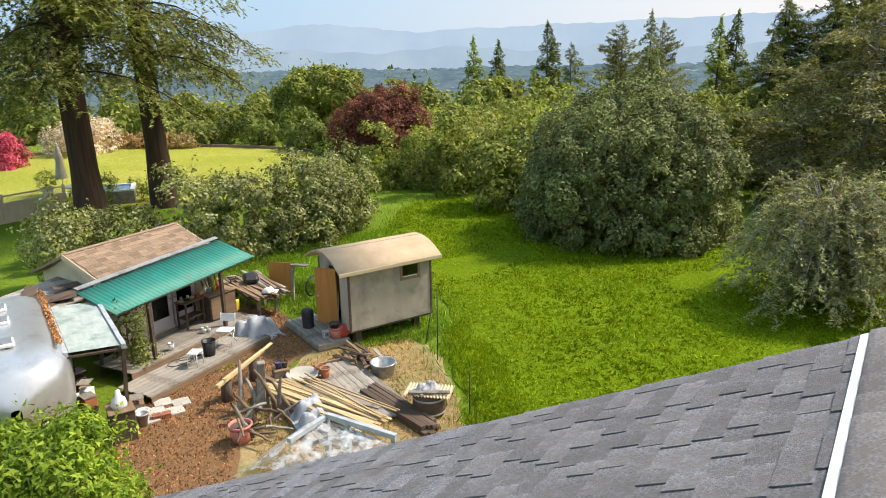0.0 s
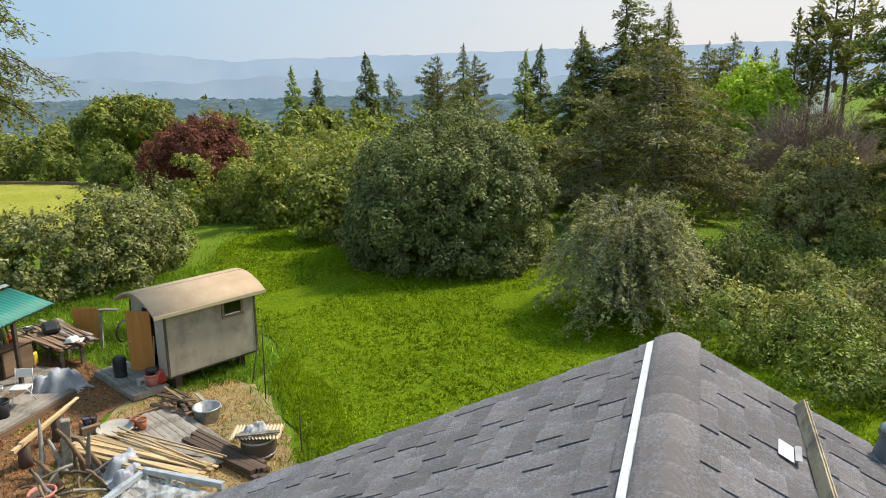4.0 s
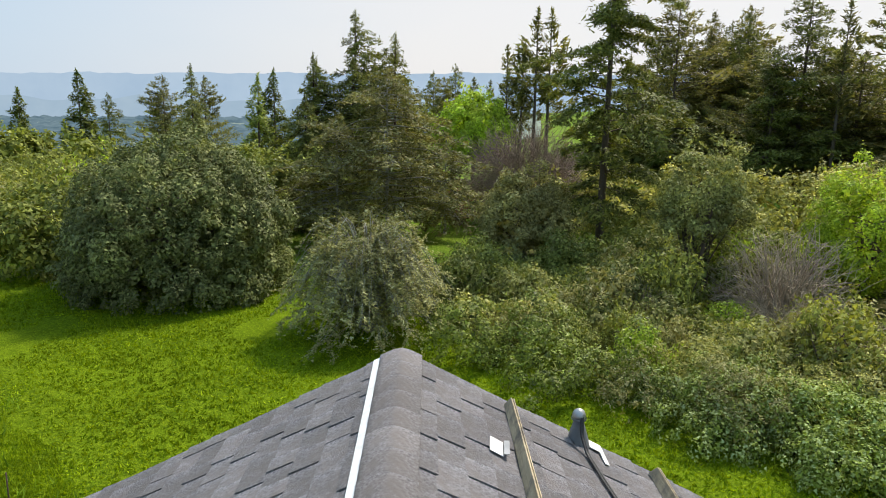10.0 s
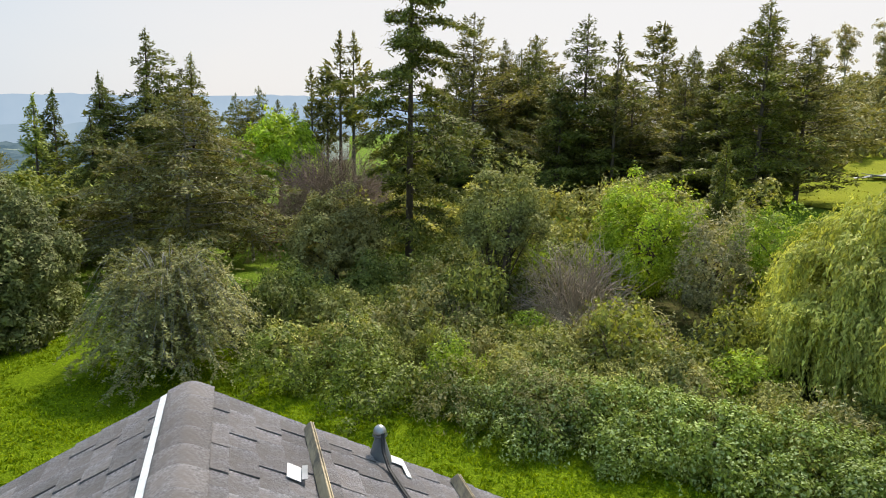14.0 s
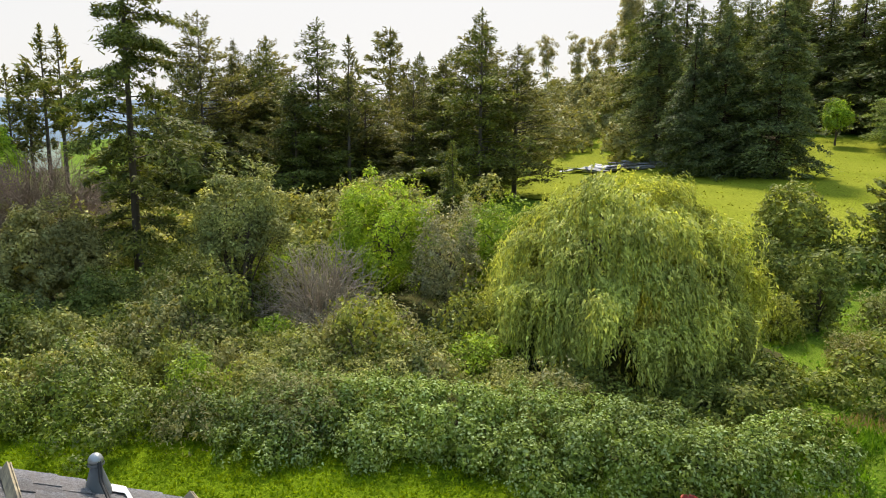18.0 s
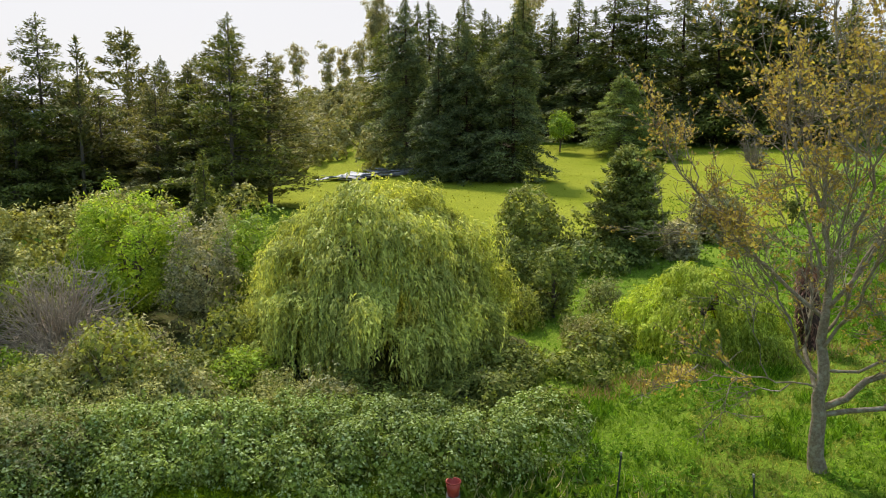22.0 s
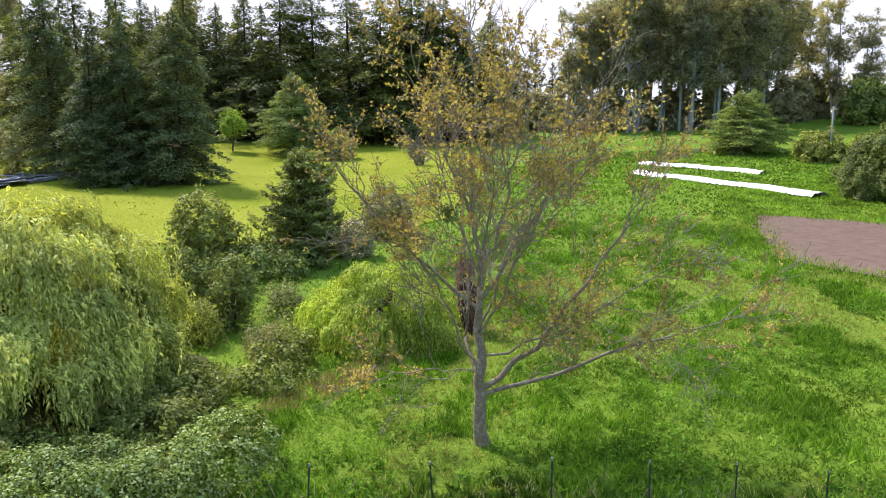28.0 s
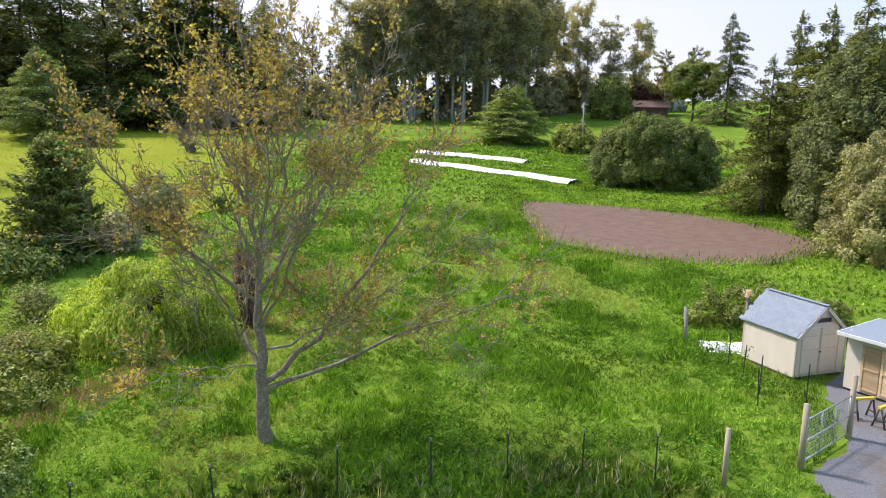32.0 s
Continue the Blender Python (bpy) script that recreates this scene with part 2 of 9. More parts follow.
def bent(p, q, sag, n, r, wobble=0.0):
    """A curved line from p to q, bowed by sag in z."""
    p, q = np.asarray(p, float), np.asarray(q, float)
    s = np.linspace(0, 1, n)[:, None]
    line = p + (q - p) * s
    line[:, 2] += sag * 4 * (s * (1 - s))[:, 0]
    if wobble:
        w = np.cumsum(r.normal(size=(n, 3)), 0) * wobble
        line += (w - w[-1] * s) * (s > 0)
    return line


def conifer_arrays(h, width, r, first=0.12, droop=0.25, rise=0.0, boughs=220, spray=0.5, dens=1.0, power=0.85, ragged=0.25, lean=0.45, slim=0.34):
    """Trunk, bough paths and sprays of a needle tree of height h and greatest half-width `width`."""
    top = np.array([r.normal() * 0.01 * h, r.normal() * 0.01 * h, h])
    paths = [(bent((0, 0, 0), top, 0, 8, r), np.linspace(h * 0.0115 + 0.02, 0.02, 8))]
    P, N, A, L = [], [], [], []
    ph = r.random(4) * 6.28
    for i in range(boughs):
        s = (i + r.random()) / boughs
        s = s ** 0.9
        if r.random() < 0.12:
            continue
        z = h * (first + (0.985 - first) * s)
        a = i * 2.39996 + r.normal() * 0.5
        reach = width * min(1.0, 0.5 + s * 4) * max(1 - s, 0.0) ** power + 0.012 * h
        R = reach * (1 - ragged + 1.7 * ragged * r.random() ** 1.2) * (1 + lean * math.sin(a + ph[0] + 3 * s) * math.sin(5 * s + ph[1]))
        out, side = np.array([math.cos(a), math.sin(a), 0]), np.array([-math.sin(a), math.cos(a), 0])
        root = np.array([0, 0, z]) + top * [1, 1, 0] * (z / h)
        tip = root + out * R + np.array([0, 0, R * (rise - droop * (1 - 0.6 * s)) + 0.12 * R * r.normal()])
        bow = R * 0.07 * (1 if droop > 0 else -1)
        if R > 1.0:
            paths.append((bent(root, tip, bow, 3, r), np.linspace(0.010 * R + 0.01, 0.006, 3)))
        n = max(5, int(dens * R * 19 + 4))
        q = 0.2 + 0.85 * r.random(n) ** 0.7
        base = root + (tip - root) * q[:, None]
        base[:, 2] += bow * 4 * q * (1 - q)
        off = r.normal(size=n) * (0.05 + 0.17 * np.sin(np.clip(q, 0, 1) * pi * 0.82)) * R * 0.62
        p = base + side * off[:, None]
        p[:, 2] += -np.abs(off) * max(droop, 0) * 0.6 + spray * 0.32 * r.normal(size=n)
        ax = unit(out * 0.8 + side * (np.sign(off) * 0.6)[:, None] + np.array([0, 0, rise * 0.9 - droop * 0.6]) + 0.5 * r.normal(size=(n, 3)))
        nn = unit(np.array([0, 0, 1.0]) + 0.5 * r.normal(size=(n, 3)) + out * 0.5)
        P.append(p), N.append(nn), A.append(ax)
        L.append(spray * (0.5 + 0.8 * r.random(n)) * (0.6 + 0.4 * min(1, R / width * 2)))
    n = 24
    q = r.random(n)
    P.append(np.c_[r.normal(size=(n, 2)) * 0.06, h * (0.94 + 0.07 * q)] + top * [1, 1, 0])
    N.append(ball_dirs(n, r)), A.append(unit(r.normal(size=(n, 3)) * 0.4 + np.array([0, 0, 1.0])))
    L.append(np.full(n, spray * 0.7))
    L = np.concatenate(L)
    return paths, tri_arrays(np.concatenate(P), np.concatenate(N), np.concatenate(A), L, L * slim)


def smooth(x, a, b):
    k = np.clip((x - a) / (b - a), 0, 1)
    return k * k * (3 - 2 * k)


def ground_z(x, y):
    """Height of the land: a flat yard, a hill to the east and south, a wide valley to the north."""
    x, y = np.asarray(x, float), np.asarray(y, float)
    r, a = np.hypot(x, y), np.degrees(np.arctan2(x, y))
    hill = smooth(a, 55, 84)
    rise = 0.045 * np.clip(r - 35, 0, 85) + 0.085 * np.clip(r - 120, 0, 190) + 0.02 * np.clip(r - 310, 0, 400)
    fall = 0.10 * np.clip(r - 74, 0, 300) + 0.06 * np.clip(r - 374, 0, 1500)
    vale = (1 - smooth(a, 22, 62)) * smooth(a, -120, -80)
    brow = 7.5 * smooth(r, 108, 180) * smooth(a, 66, 76) * (1 - smooth(a, 86, 95))
    roll = 0.35 * np.sin(x * 0.11 + 1) * np.sin(y * 0.09) * smooth(r, 30, 70)
    return hill * rise + brow - vale * fall + roll


# ---------------------------------------------------------------- materials
def node_mat(name):
    m = bpy.data.materials.new(name)
    m.use_nodes = True
    nt = m.node_tree
    nt.nodes.clear()
    out = nt.nodes.new("ShaderNodeOutputMaterial")
    return m, nt, out


def ramp(nt, stops):
    r = nt.nodes.new("ShaderNodeValToRGB")
    e = r.color_ramp.elements
    while len(e) < len(stops):
        e.new(0.5)
    for s, (p, c) in zip(e, stops):
        s.position, s.color = p, (*c, 1)
    return r


def noise_node(nt, scale, detail=4, rough=0.55, coords="Object", stretch=(1, 1, 1)):
    t = nt.nodes.new("ShaderNodeTexCoord")
    n = nt.nodes.new("ShaderNodeTexNoise")
    n.inputs["Scale"].default_value, n.inputs["Detail"].default_value, n.inputs["Roughness"].default_value = scale, detail, rough
    if stretch != (1, 1, 1):
        p = nt.nodes.new("ShaderNodeMapping")
        p.inputs["Scale"].default_value = stretch
        nt.links.new(t.outputs[coords], p.inputs["Vector"])
        nt.links.new(p.outputs["Vector"], n.inputs["Vector"])
    else:
        nt.links.new(t.outputs[coords], n.inputs["Vector"])
    return n


def mixed(nt, a, b, fac, mode="MIX"):
    m = nt.nodes.new("ShaderNodeMix")
    m.data_type, m.blend_type = "RGBA", mode
    for socket, v in ((6, a), (7, b), (0, fac)):
        if isinstance(v, (int, float)):
            m.inputs[socket].default_value = v
        elif isinstance(v, tuple):
            m.inputs[socket].default_value = (*v, 1)
        else:
            nt.links.new(v, m.inputs[socket])
    return m.outputs[2]


def leafy(name, dark, light, trans=0.35, rough=0.55, big=0.35, gloss=0.12, k=1.4, pale=None, lows=0.66, highs=1.25, share=0.93):
    """Foliage: each leaf has its own tint, and the tint drifts over the crown."""
    dark, light = tuple(v * k * h for v, h in zip(dark, (1.15, 0.96, 0.98))), tuple(v * k * h for v, h in zip(light, (1.15, 0.96, 0.98)))
    m, nt, out = node_mat(name)
    geo = nt.nodes.new("ShaderNodeNewGeometry")
    stops = [(0.0, dark), (0.8, light), (1.0, tuple(v * 1.35 for v in light))]
    if pale:
        stops = [(0.0, dark), (share * 0.67, light), (share * 0.86, light), (share, pale)]
    r = ramp(nt, stops)
    nt.links.new(geo.outputs["Random Per Island"], r.inputs["Fac"])
    n = noise_node(nt, big, 3)
    r2 = ramp(nt, [(0.34, (lows,) * 3), (0.66, (highs, highs * 0.98, highs * 0.88))])
    nt.links.new(n.outputs["Fac"], r2.inputs["Fac"])
    c = mixed(nt, r.outputs["Color"], r2.outputs["Color"], 1.0, "MULTIPLY")
    info = nt.nodes.new("ShaderNodeObjectInfo")
    r3 = ramp(nt, [(0.0, (0.8, 0.86, 0.9)), (1.0, (1.15, 1.12, 0.95))])
    nt.links.new(info.outputs["Random"], r3.inputs["Fac"])
    c = mixed(nt, c, r3.outputs["Color"], 1.0, "MULTIPLY")
    p = nt.nodes.new("ShaderNodeBsdfPrincipled")
    p.inputs["Roughness"].default_value = rough
    p.inputs["Specular IOR Level"].default_value = gloss
    nt.links.new(c, p.inputs["Base Color"])
    t = nt.nodes.new("ShaderNodeBsdfTranslucent")
    warm = mixed(nt, c, (1.25, 1.2, 0.55), 1.0, "MULTIPLY")
    nt.links.new(warm, t.inputs["Color"])
    mx = nt.nodes.new("ShaderNodeMixShader")
    mx.inputs[0].default_value = trans
    nt.links.new(p.outputs[0], mx.inputs[1])
    nt.links.new(t.outputs[0], mx.inputs[2])
    nt.links.new(mx.outputs[0], out.inputs["Surface"])
    return m


def surface(name, dark, light, scale=3.0, rough=0.7, bump=0.2, bump_scale=30.0, metal=0.0, stretch=(1, 1, 1), stain=None, stain_scale=0.7, per_piece=0.0, coords="Object", spec=0.4, grain=0.5):
    """A solid surface: grain, larger patches, an optional stain, fine relief."""
    m, nt, out = node_mat(name)
    n = noise_node(nt, scale, 6, 0.6, coords, stretch)
    r = ramp(nt, [(0.5 - grain / 2, dark), (0.5 + grain / 2, light)])
    nt.links.new(n.outputs["Fac"], r.inputs["Fac"])
    c = r.outputs["Color"]
    if stain:
        s = noise_node(nt, stain_scale, 5, 0.65, coords)
        k = ramp(nt, [(0.48, (0, 0, 0)), (0.66, (1, 1, 1))])
        nt.links.new(s.outputs["Fac"], k.inputs["Fac"])
        c = mixed(nt, c, stain, k.outputs["Color"])
    if per_piece:
        info = nt.nodes.new("ShaderNodeObjectInfo")
        k = ramp(nt, [(0, (1 - per_piece,) * 3), (1, (1 + per_piece,) * 3)])
        nt.links.new(info.outputs["Random"], k.inputs["Fac"])
        c = mixed(nt, c, k.outputs["Color"], 1.0, "MULTIPLY")
    p = nt.nodes.new("ShaderNodeBsdfPrincipled")
    p.inputs["Roughness"].default_value, p.inputs["Metallic"].default_value = rough, metal
    p.inputs["Specular IOR Level"].default_value = spec
    nt.links.new(c, p.inputs["Base Color"])
    if bump:
        b = noise_node(nt, bump_scale, 5, 0.6, coords, stretch)
        bp = nt.nodes.new("ShaderNodeBump")
        bp.inputs["Strength"].default_value, bp.inputs["Distance"].default_value = bump, 0.02
        nt.links.new(b.outputs["Fac"], bp.inputs["Height"])
        nt.links.new(bp.outputs[0], p.inputs["Normal"])
    nt.links.new(p.outputs[0], out.inputs["Surface"])
    return m


def turf(name, a, b, c3, big=0.12, fine=9.0):
    """Grass seen as a surface: three greens mixed at two scales, with fine dark gaps."""
    m, nt, out = node_mat(name)
    n1, n2, n3 = noise_node(nt, big, 5, 0.6), noise_node(nt, fine, 6, 0.7), noise_node(nt, fine * 3.2, 3, 0.7)
    r1 = ramp(nt, [(0.40, a), (0.60, b)])
    r2 = ramp(nt, [(0.44, (0, 0, 0)), (0.60, (0.9, 0.9, 0.9))])
    r3 = ramp(nt, [(0.38, (0.55, 0.55, 0.55)), (0.58, (1.15, 1.15, 1.15))])
    for n, r in ((n1, r1), (n2, r2), (n3, r3)):
        nt.links.new(n.outputs["Fac"], r.inputs["Fac"])
    c = mixed(nt, r1.outputs["Color"], c3, r2.outputs["Color"])
    c = mixed(nt, c, r3.outputs["Color"], 1.0, "MULTIPLY")
    p = nt.nodes.new("ShaderNodeBsdfPrincipled")
    p.inputs["Roughness"].default_value, p.inputs["Specular IOR Level"].default_value = 0.9, 0.03
    nt.links.new(c, p.inputs["Base Color"])
    bp = nt.nodes.new("ShaderNodeBump")
    bp.inputs["Strength"].default_value, bp.inputs["Distance"].default_value = 0.8, 0.08
    nt.links.new(n2.outputs["Fac"], bp.inputs["Height"])
    nt.links.new(bp.outputs[0], p.inputs["Normal"])
    nt.links.new(p.outputs[0], out.inputs["Surface"])
    return m


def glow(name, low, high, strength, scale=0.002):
    """Self-lit colour for far land, with the air's haze mixed into it."""
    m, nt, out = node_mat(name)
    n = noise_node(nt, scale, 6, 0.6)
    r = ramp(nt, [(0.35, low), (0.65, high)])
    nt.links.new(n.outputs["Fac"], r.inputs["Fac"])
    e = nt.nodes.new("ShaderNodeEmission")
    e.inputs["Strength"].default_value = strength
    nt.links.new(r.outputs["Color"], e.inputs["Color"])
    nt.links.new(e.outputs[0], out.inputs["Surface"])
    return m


BARK = surface("bark", (0.06, 0.045, 0.035), (0.16, 0.125, 0.10), 6, 0.9, 0.8, 18, stretch=(1, 1, 0.15))
BARK_RED = surface("redwood_bark", (0.026, 0.015, 0.011), (0.10, 0.055, 0.038), 7, 0.95, 1.0, 14, stretch=(1, 1, 0.05))
BARK_GREY = surface("grey_bark", (0.17, 0.155, 0.14), (0.38, 0.36, 0.33), 9, 0.9, 0.5, 30, stain=(0.30, 0.33, 0.25), stain_scale=3)
TWIG = surface("grey_twigs", (0.15, 0.12, 0.085), (0.31, 0.26, 0.19), 5, 0.9, 0)
TWIG_PALE = surface("pale_grey_twigs", (0.23, 0.185, 0.14), (0.46, 0.39, 0.305), 5, 0.9, 0)
BARK_MAPLE = surface("grey_brown_bark", (0.15, 0.11, 0.075), (0.38, 0.30, 0.21), 16, 0.9, 0.9, 40, stain=(0.40, 0.36, 0.27), stain_scale=7, spec=0.1)
TWIG_BROWN = surface("brown_twigs", (0.14, 0.10, 0.078), (0.34, 0.26, 0.205), 2, 0.9, 0)
L_OAK = leafy("oak_leaves", (0.038, 0.060, 0.024), (0.120, 0.166, 0.074), 0.15, k=1.48)
L_GREY = leafy("grey_green_leaves", (0.095, 0.115, 0.045), (0.27, 0.30, 0.135), 0.25, pale=(0.44, 0.45, 0.27))
L_BRAMBLE = leafy("bramble_leaves", (0.030, 0.056, 0.010), (0.18, 0.28, 0.062), 0.2, k=1.4, gloss=0.04, pale=(0.48, 0.58, 0.29), share=0.82)
L_ARCH = leafy("arching_shrub_leaves", (0.085, 0.112, 0.042), (0.29, 0.33, 0.15), 0.25, pale=(0.54, 0.57, 0.36))
L_GREYHEDGE = leafy("hedge_flowers_and_leaves", (0.045, 0.075, 0.022), (0.18, 0.23, 0.085), 0.22, pale=(0.44, 0.45, 0.33))
L_HEDGE = leafy("hedge_leaves", (0.05, 0.085, 0.020), (0.17, 0.23, 0.06), 0.25)
L_SHRUB = leafy("shrub_leaves", (0.075, 0.115, 0.030), (0.23, 0.30, 0.085), 0.32)
L_BRIGHT = leafy("fresh_leaves", (0.11, 0.23, 0.022), (0.31, 0.48, 0.075), 0.42, k=1.25)
L_WILLOW = leafy("willow_leaves", (0.13, 0.195, 0.050), (0.375, 0.465, 0.155), 0.3, k=1.42)
L_LIME = leafy("lime_leaves", (0.13, 0.22, 0.022), (0.36, 0.47, 0.085), 0.36, k=1.6)
L_GLOSSY = leafy("glossy_shrub_leaves", (0.028, 0.052, 0.010), (0.13, 0.20, 0.038), 0.2, k=1.4, gloss=0.3, pale=(0.30, 0.40, 0.085))
L_OLIVE = leafy("olive_leaves", (0.10, 0.135, 0.045), (0.29, 0.345, 0.135), 0.3)
L_SILVER = leafy("silver_leaves", (0.13, 0.16, 0.085), (0.36, 0.39, 0.25), 0.3)
L_RED = leafy("plum_leaves", (0.05, 0.026, 0.025), (0.175, 0.08, 0.07), 0.35)
L_PINK = leafy("pink_blossom", (0.28, 0.045, 0.10), (0.58, 0.14, 0.27), 0.3, k=1.0)
L_WHITE = leafy("white_blossom", (0.45, 0.42, 0.36), (0.8, 0.78, 0.72), 0.3, k=1.0)
L_MAPLE = leafy("young_maple_leaves", (0.30, 0.21, 0.06), (0.60, 0.55, 0.14), 0.35, k=1.05, pale=(0.62, 0.42, 0.22))
L_SHRED = leafy("bark_shreds", (0.13, 0.06, 0.045), (0.40, 0.24, 0.18), 0.1, k=1.0)
L_FIR = leafy("fir_needles", (0.036, 0.058, 0.016), (0.13, 0.17, 0.045), 0.3, k=1.5)
L_PINE = leafy("pine_needles", (0.042, 0.054, 0.022), (0.14, 0.158, 0.062), 0.38, k=1.75)
L_REDWOOD = leafy("redwood_needles", (0.038, 0.060, 0.022), (0.13, 0.168, 0.070), 0.36, k=1.9)
L_YOUNG = leafy("young_conifer_needles", (0.055, 0.10, 0.032), (0.19, 0.27, 0.085), 0.36, k=1.6)
L_DARK = leafy("dark_conifer_needles", (0.030, 0.050, 0.024), (0.105, 0.145, 0.066), 0.34, k=1.9)
L_EVER = leafy("evergreen_leaves", (0.050, 0.080, 0.026), (0.17, 0.225, 0.08), 0.3, k=1.7)
L_LACY = leafy("lichened_needles", (0.050, 0.066, 0.026), (0.155, 0.175, 0.072), 0.3, k=1.35, pale=(0.36, 0.38, 0.24))
# leaf tones brightened by k to stand in for haze over the far grove
L_EUC = leafy("eucalyptus_leaves", (0.055, 0.066, 0.036), (0.18, 0.20, 0.135), 0.5, k=2.4, pale=(0.34, 0.29, 0.19))
GRASS_B = leafy("grass_blades", (0.085, 0.185, 0.006), (0.235, 0.37, 0.016), 0.3, big=0.35, k=1.0, gloss=0.03, rough=0.8)
MEADOW_B = leafy("meadow_blades", (0.070, 0.19, 0.018), (0.23, 0.42, 0.055), 0.3, big=0.3, k=1.0, gloss=0.03, rough=0.8, lows=0.5, highs=1.35)
STRAW_B = leafy("straw", (0.28, 0.20, 0.09), (0.55, 0.43, 0.22), 0.2, k=1.0)
CHIP_B = leafy("bark_chips", (0.085, 0.04, 0.016), (0.40, 0.23, 0.11), 0.0, big=1.5, k=1.0)
T_LAND = turf("meadow_turf", (0.085, 0.17, 0.012), (0.15, 0.245, 0.022), (0.19, 0.265, 0.035))
T_LAWN = turf("clover_turf", (0.065, 0.12, 0.004), (0.115, 0.19, 0.006), (0.19, 0.275, 0.012), 0.25, 12)
T_MOWN = turf("mown_turf", (0.29, 0.31, 0.045), (0.38, 0.375, 0.08), (0.33, 0.345, 0.055), 0.15, 3)
T_HILL = turf("hill_turf", (0.20, 0.245, 0.016), (0.28, 0.305, 0.032), (0.245, 0.275, 0.025), 0.05, 2)
T_FLOOR = turf("darkened_woodland_floor", (0.05, 0.055, 0.02), (0.09, 0.085, 0.035), (0.07, 0.09, 0.025), 0.3, 4)
SOIL = surface("tilled_soil", (0.105, 0.064, 0.043), (0.185, 0.117, 0.082), 1.2, 0.95, 0.9, 9)
CHIPS = surface("wood_chip_bed", (0.10, 0.05, 0.022), (0.30, 0.17, 0.08), 22, 0.95, 1.0, 30)
STRAW = surface("straw_ground", (0.24, 0.17, 0.075), (0.44, 0.34, 0.17), 16, 0.95, 0.9, 25, stain=(0.20, 0.19, 0.07), stain_scale=1.2)
GRAVEL = surface("gravel", (0.08, 0.08, 0.085), (0.22, 0.22, 0.23), 25, 0.95, 0.8, 40, stain=(0.14, 0.11, 0.085), stain_scale=0.5)
FLEECE = surface("white_row_cover", (0.72, 0.72, 0.72), (0.86, 0.86, 0.86), 4, 0.6, 0.5, 3)
# distant land glows by itself; haze is painted in as pale blue
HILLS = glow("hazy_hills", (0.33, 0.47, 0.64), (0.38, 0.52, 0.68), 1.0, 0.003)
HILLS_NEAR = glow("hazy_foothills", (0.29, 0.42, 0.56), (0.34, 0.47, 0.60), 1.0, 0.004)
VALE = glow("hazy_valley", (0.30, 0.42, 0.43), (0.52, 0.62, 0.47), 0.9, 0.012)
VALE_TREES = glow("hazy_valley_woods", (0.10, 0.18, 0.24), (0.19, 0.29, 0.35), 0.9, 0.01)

# ---------------------------------------------------------------- the land
from mathutils.geometry import delaunay_2d_cdt


def land_mesh(name, radii, azimuths, lift=0.0, far=None):
    R, A = np.meshgrid(radii, np.radians(azimuths), indexing="ij")
    x, y = R * np.sin(A), R * np.cos(A)
    z = ground_z(x, y) + lift
    V = np.stack([x, y, z], -1).reshape(-1, 3)
    i, j = np.meshgrid(np.arange(len(radii) - 1), np.arange(len(azimuths) - 1), indexing="ij")
    k = i * len(azimuths) + j
    n = len(azimuths)
    return raw_mesh(name, V, np.stack([k, k + n, k + n + 1, k + 1], -1).reshape(-1, 4), smooth=True)


def blob(cx, cy, rx, ry, turn, rough, seed, n=72, power=2.0):
    """Outline of an uneven oval."""
    r = np.random.default_rng(seed)
    a = np.linspace(0, 2 * pi, n, endpoint=False)
    k = 1 + rough * sum(np.sin(m * a + r.random() * 6.28) / m for m in range(2, 9))
    c, s = np.abs(np.cos(a)) ** (2 / power) * np.sign(np.cos(a)), np.abs(np.sin(a)) ** (2 / power) * np.sign(np.sin(a))
    u, v = rx * k * c, ry * k * s
    t = math.radians(turn)
    return np.c_[cx + u * math.cos(t) - v * math.sin(t), cy + u * math.sin(t) + v * math.cos(t)]


def patch(name, outline, material, label, lift=0.02, step=1.2, category="ground"):
    """A piece of ground cover that follows the land, inside an outline."""
    o = np.asarray(outline, float)
    lo, hi = o.min(0), o.max(0)
    gx, gy = np.meshgrid(np.arange(lo[0] + step / 2, hi[0], step), np.arange(lo[1] + step / 2, hi[1], step))
    g = np.c_[gx.ravel(), gy.ravel()]
    g = g[inside(g, o)]
    n = len(o)
    near = np.min(np.linalg.norm(g[:, None] - o[None], axis=2), axis=1)
    g = g[near > step * 0.5]
    pts = [Vector(p) for p in np.concatenate([o, g])]
    co, _, faces, _, _, _ = delaunay_2d_cdt(pts, [(i, (i + 1) % n) for i in range(n)], [], 1, 1e-5)
    flat = np.array([tuple(p) for p in co])
    z = ground_z(flat[:, 0], flat[:, 1]) + lift
    me = bpy.data.meshes.new(name)
    me.from_pydata(np.c_[flat, z].tolist(), [], [tuple(f) for f in faces])
    for f in me.polygons:
        f.use_smooth = True
        if f.normal.z < 0:
            f.flip()
    return tagged(part(name, me, material), label, category, kind="structure")


def inside(p, outline):
    """Which of the points p lie inside the outline."""
    x, y = p[:, 0], p[:, 1]
    hit = np.zeros(len(p), bool)
    o = np.asarray(outline)
    for a, b in zip(o, np.roll(o, -1, 0)):
        cross = ((a[1] > y) != (b[1] > y)) & (x < (b[0] - a[0]) * (y - a[1]) / (b[1] - a[1] + 1e-12) + a[0])
        hit ^= cross
    return hit


radii = np.concatenate([np.arange(0, 60, 2.0), np.arange(60, 200, 4), np.geomspace(200, 4600, 40)])
tagged(part("ground", land_mesh("ground", radii, np.linspace(-180, 180, 361)), T_LAND), "rough green meadow ground reaching to the valley", "ground", kind="structure")

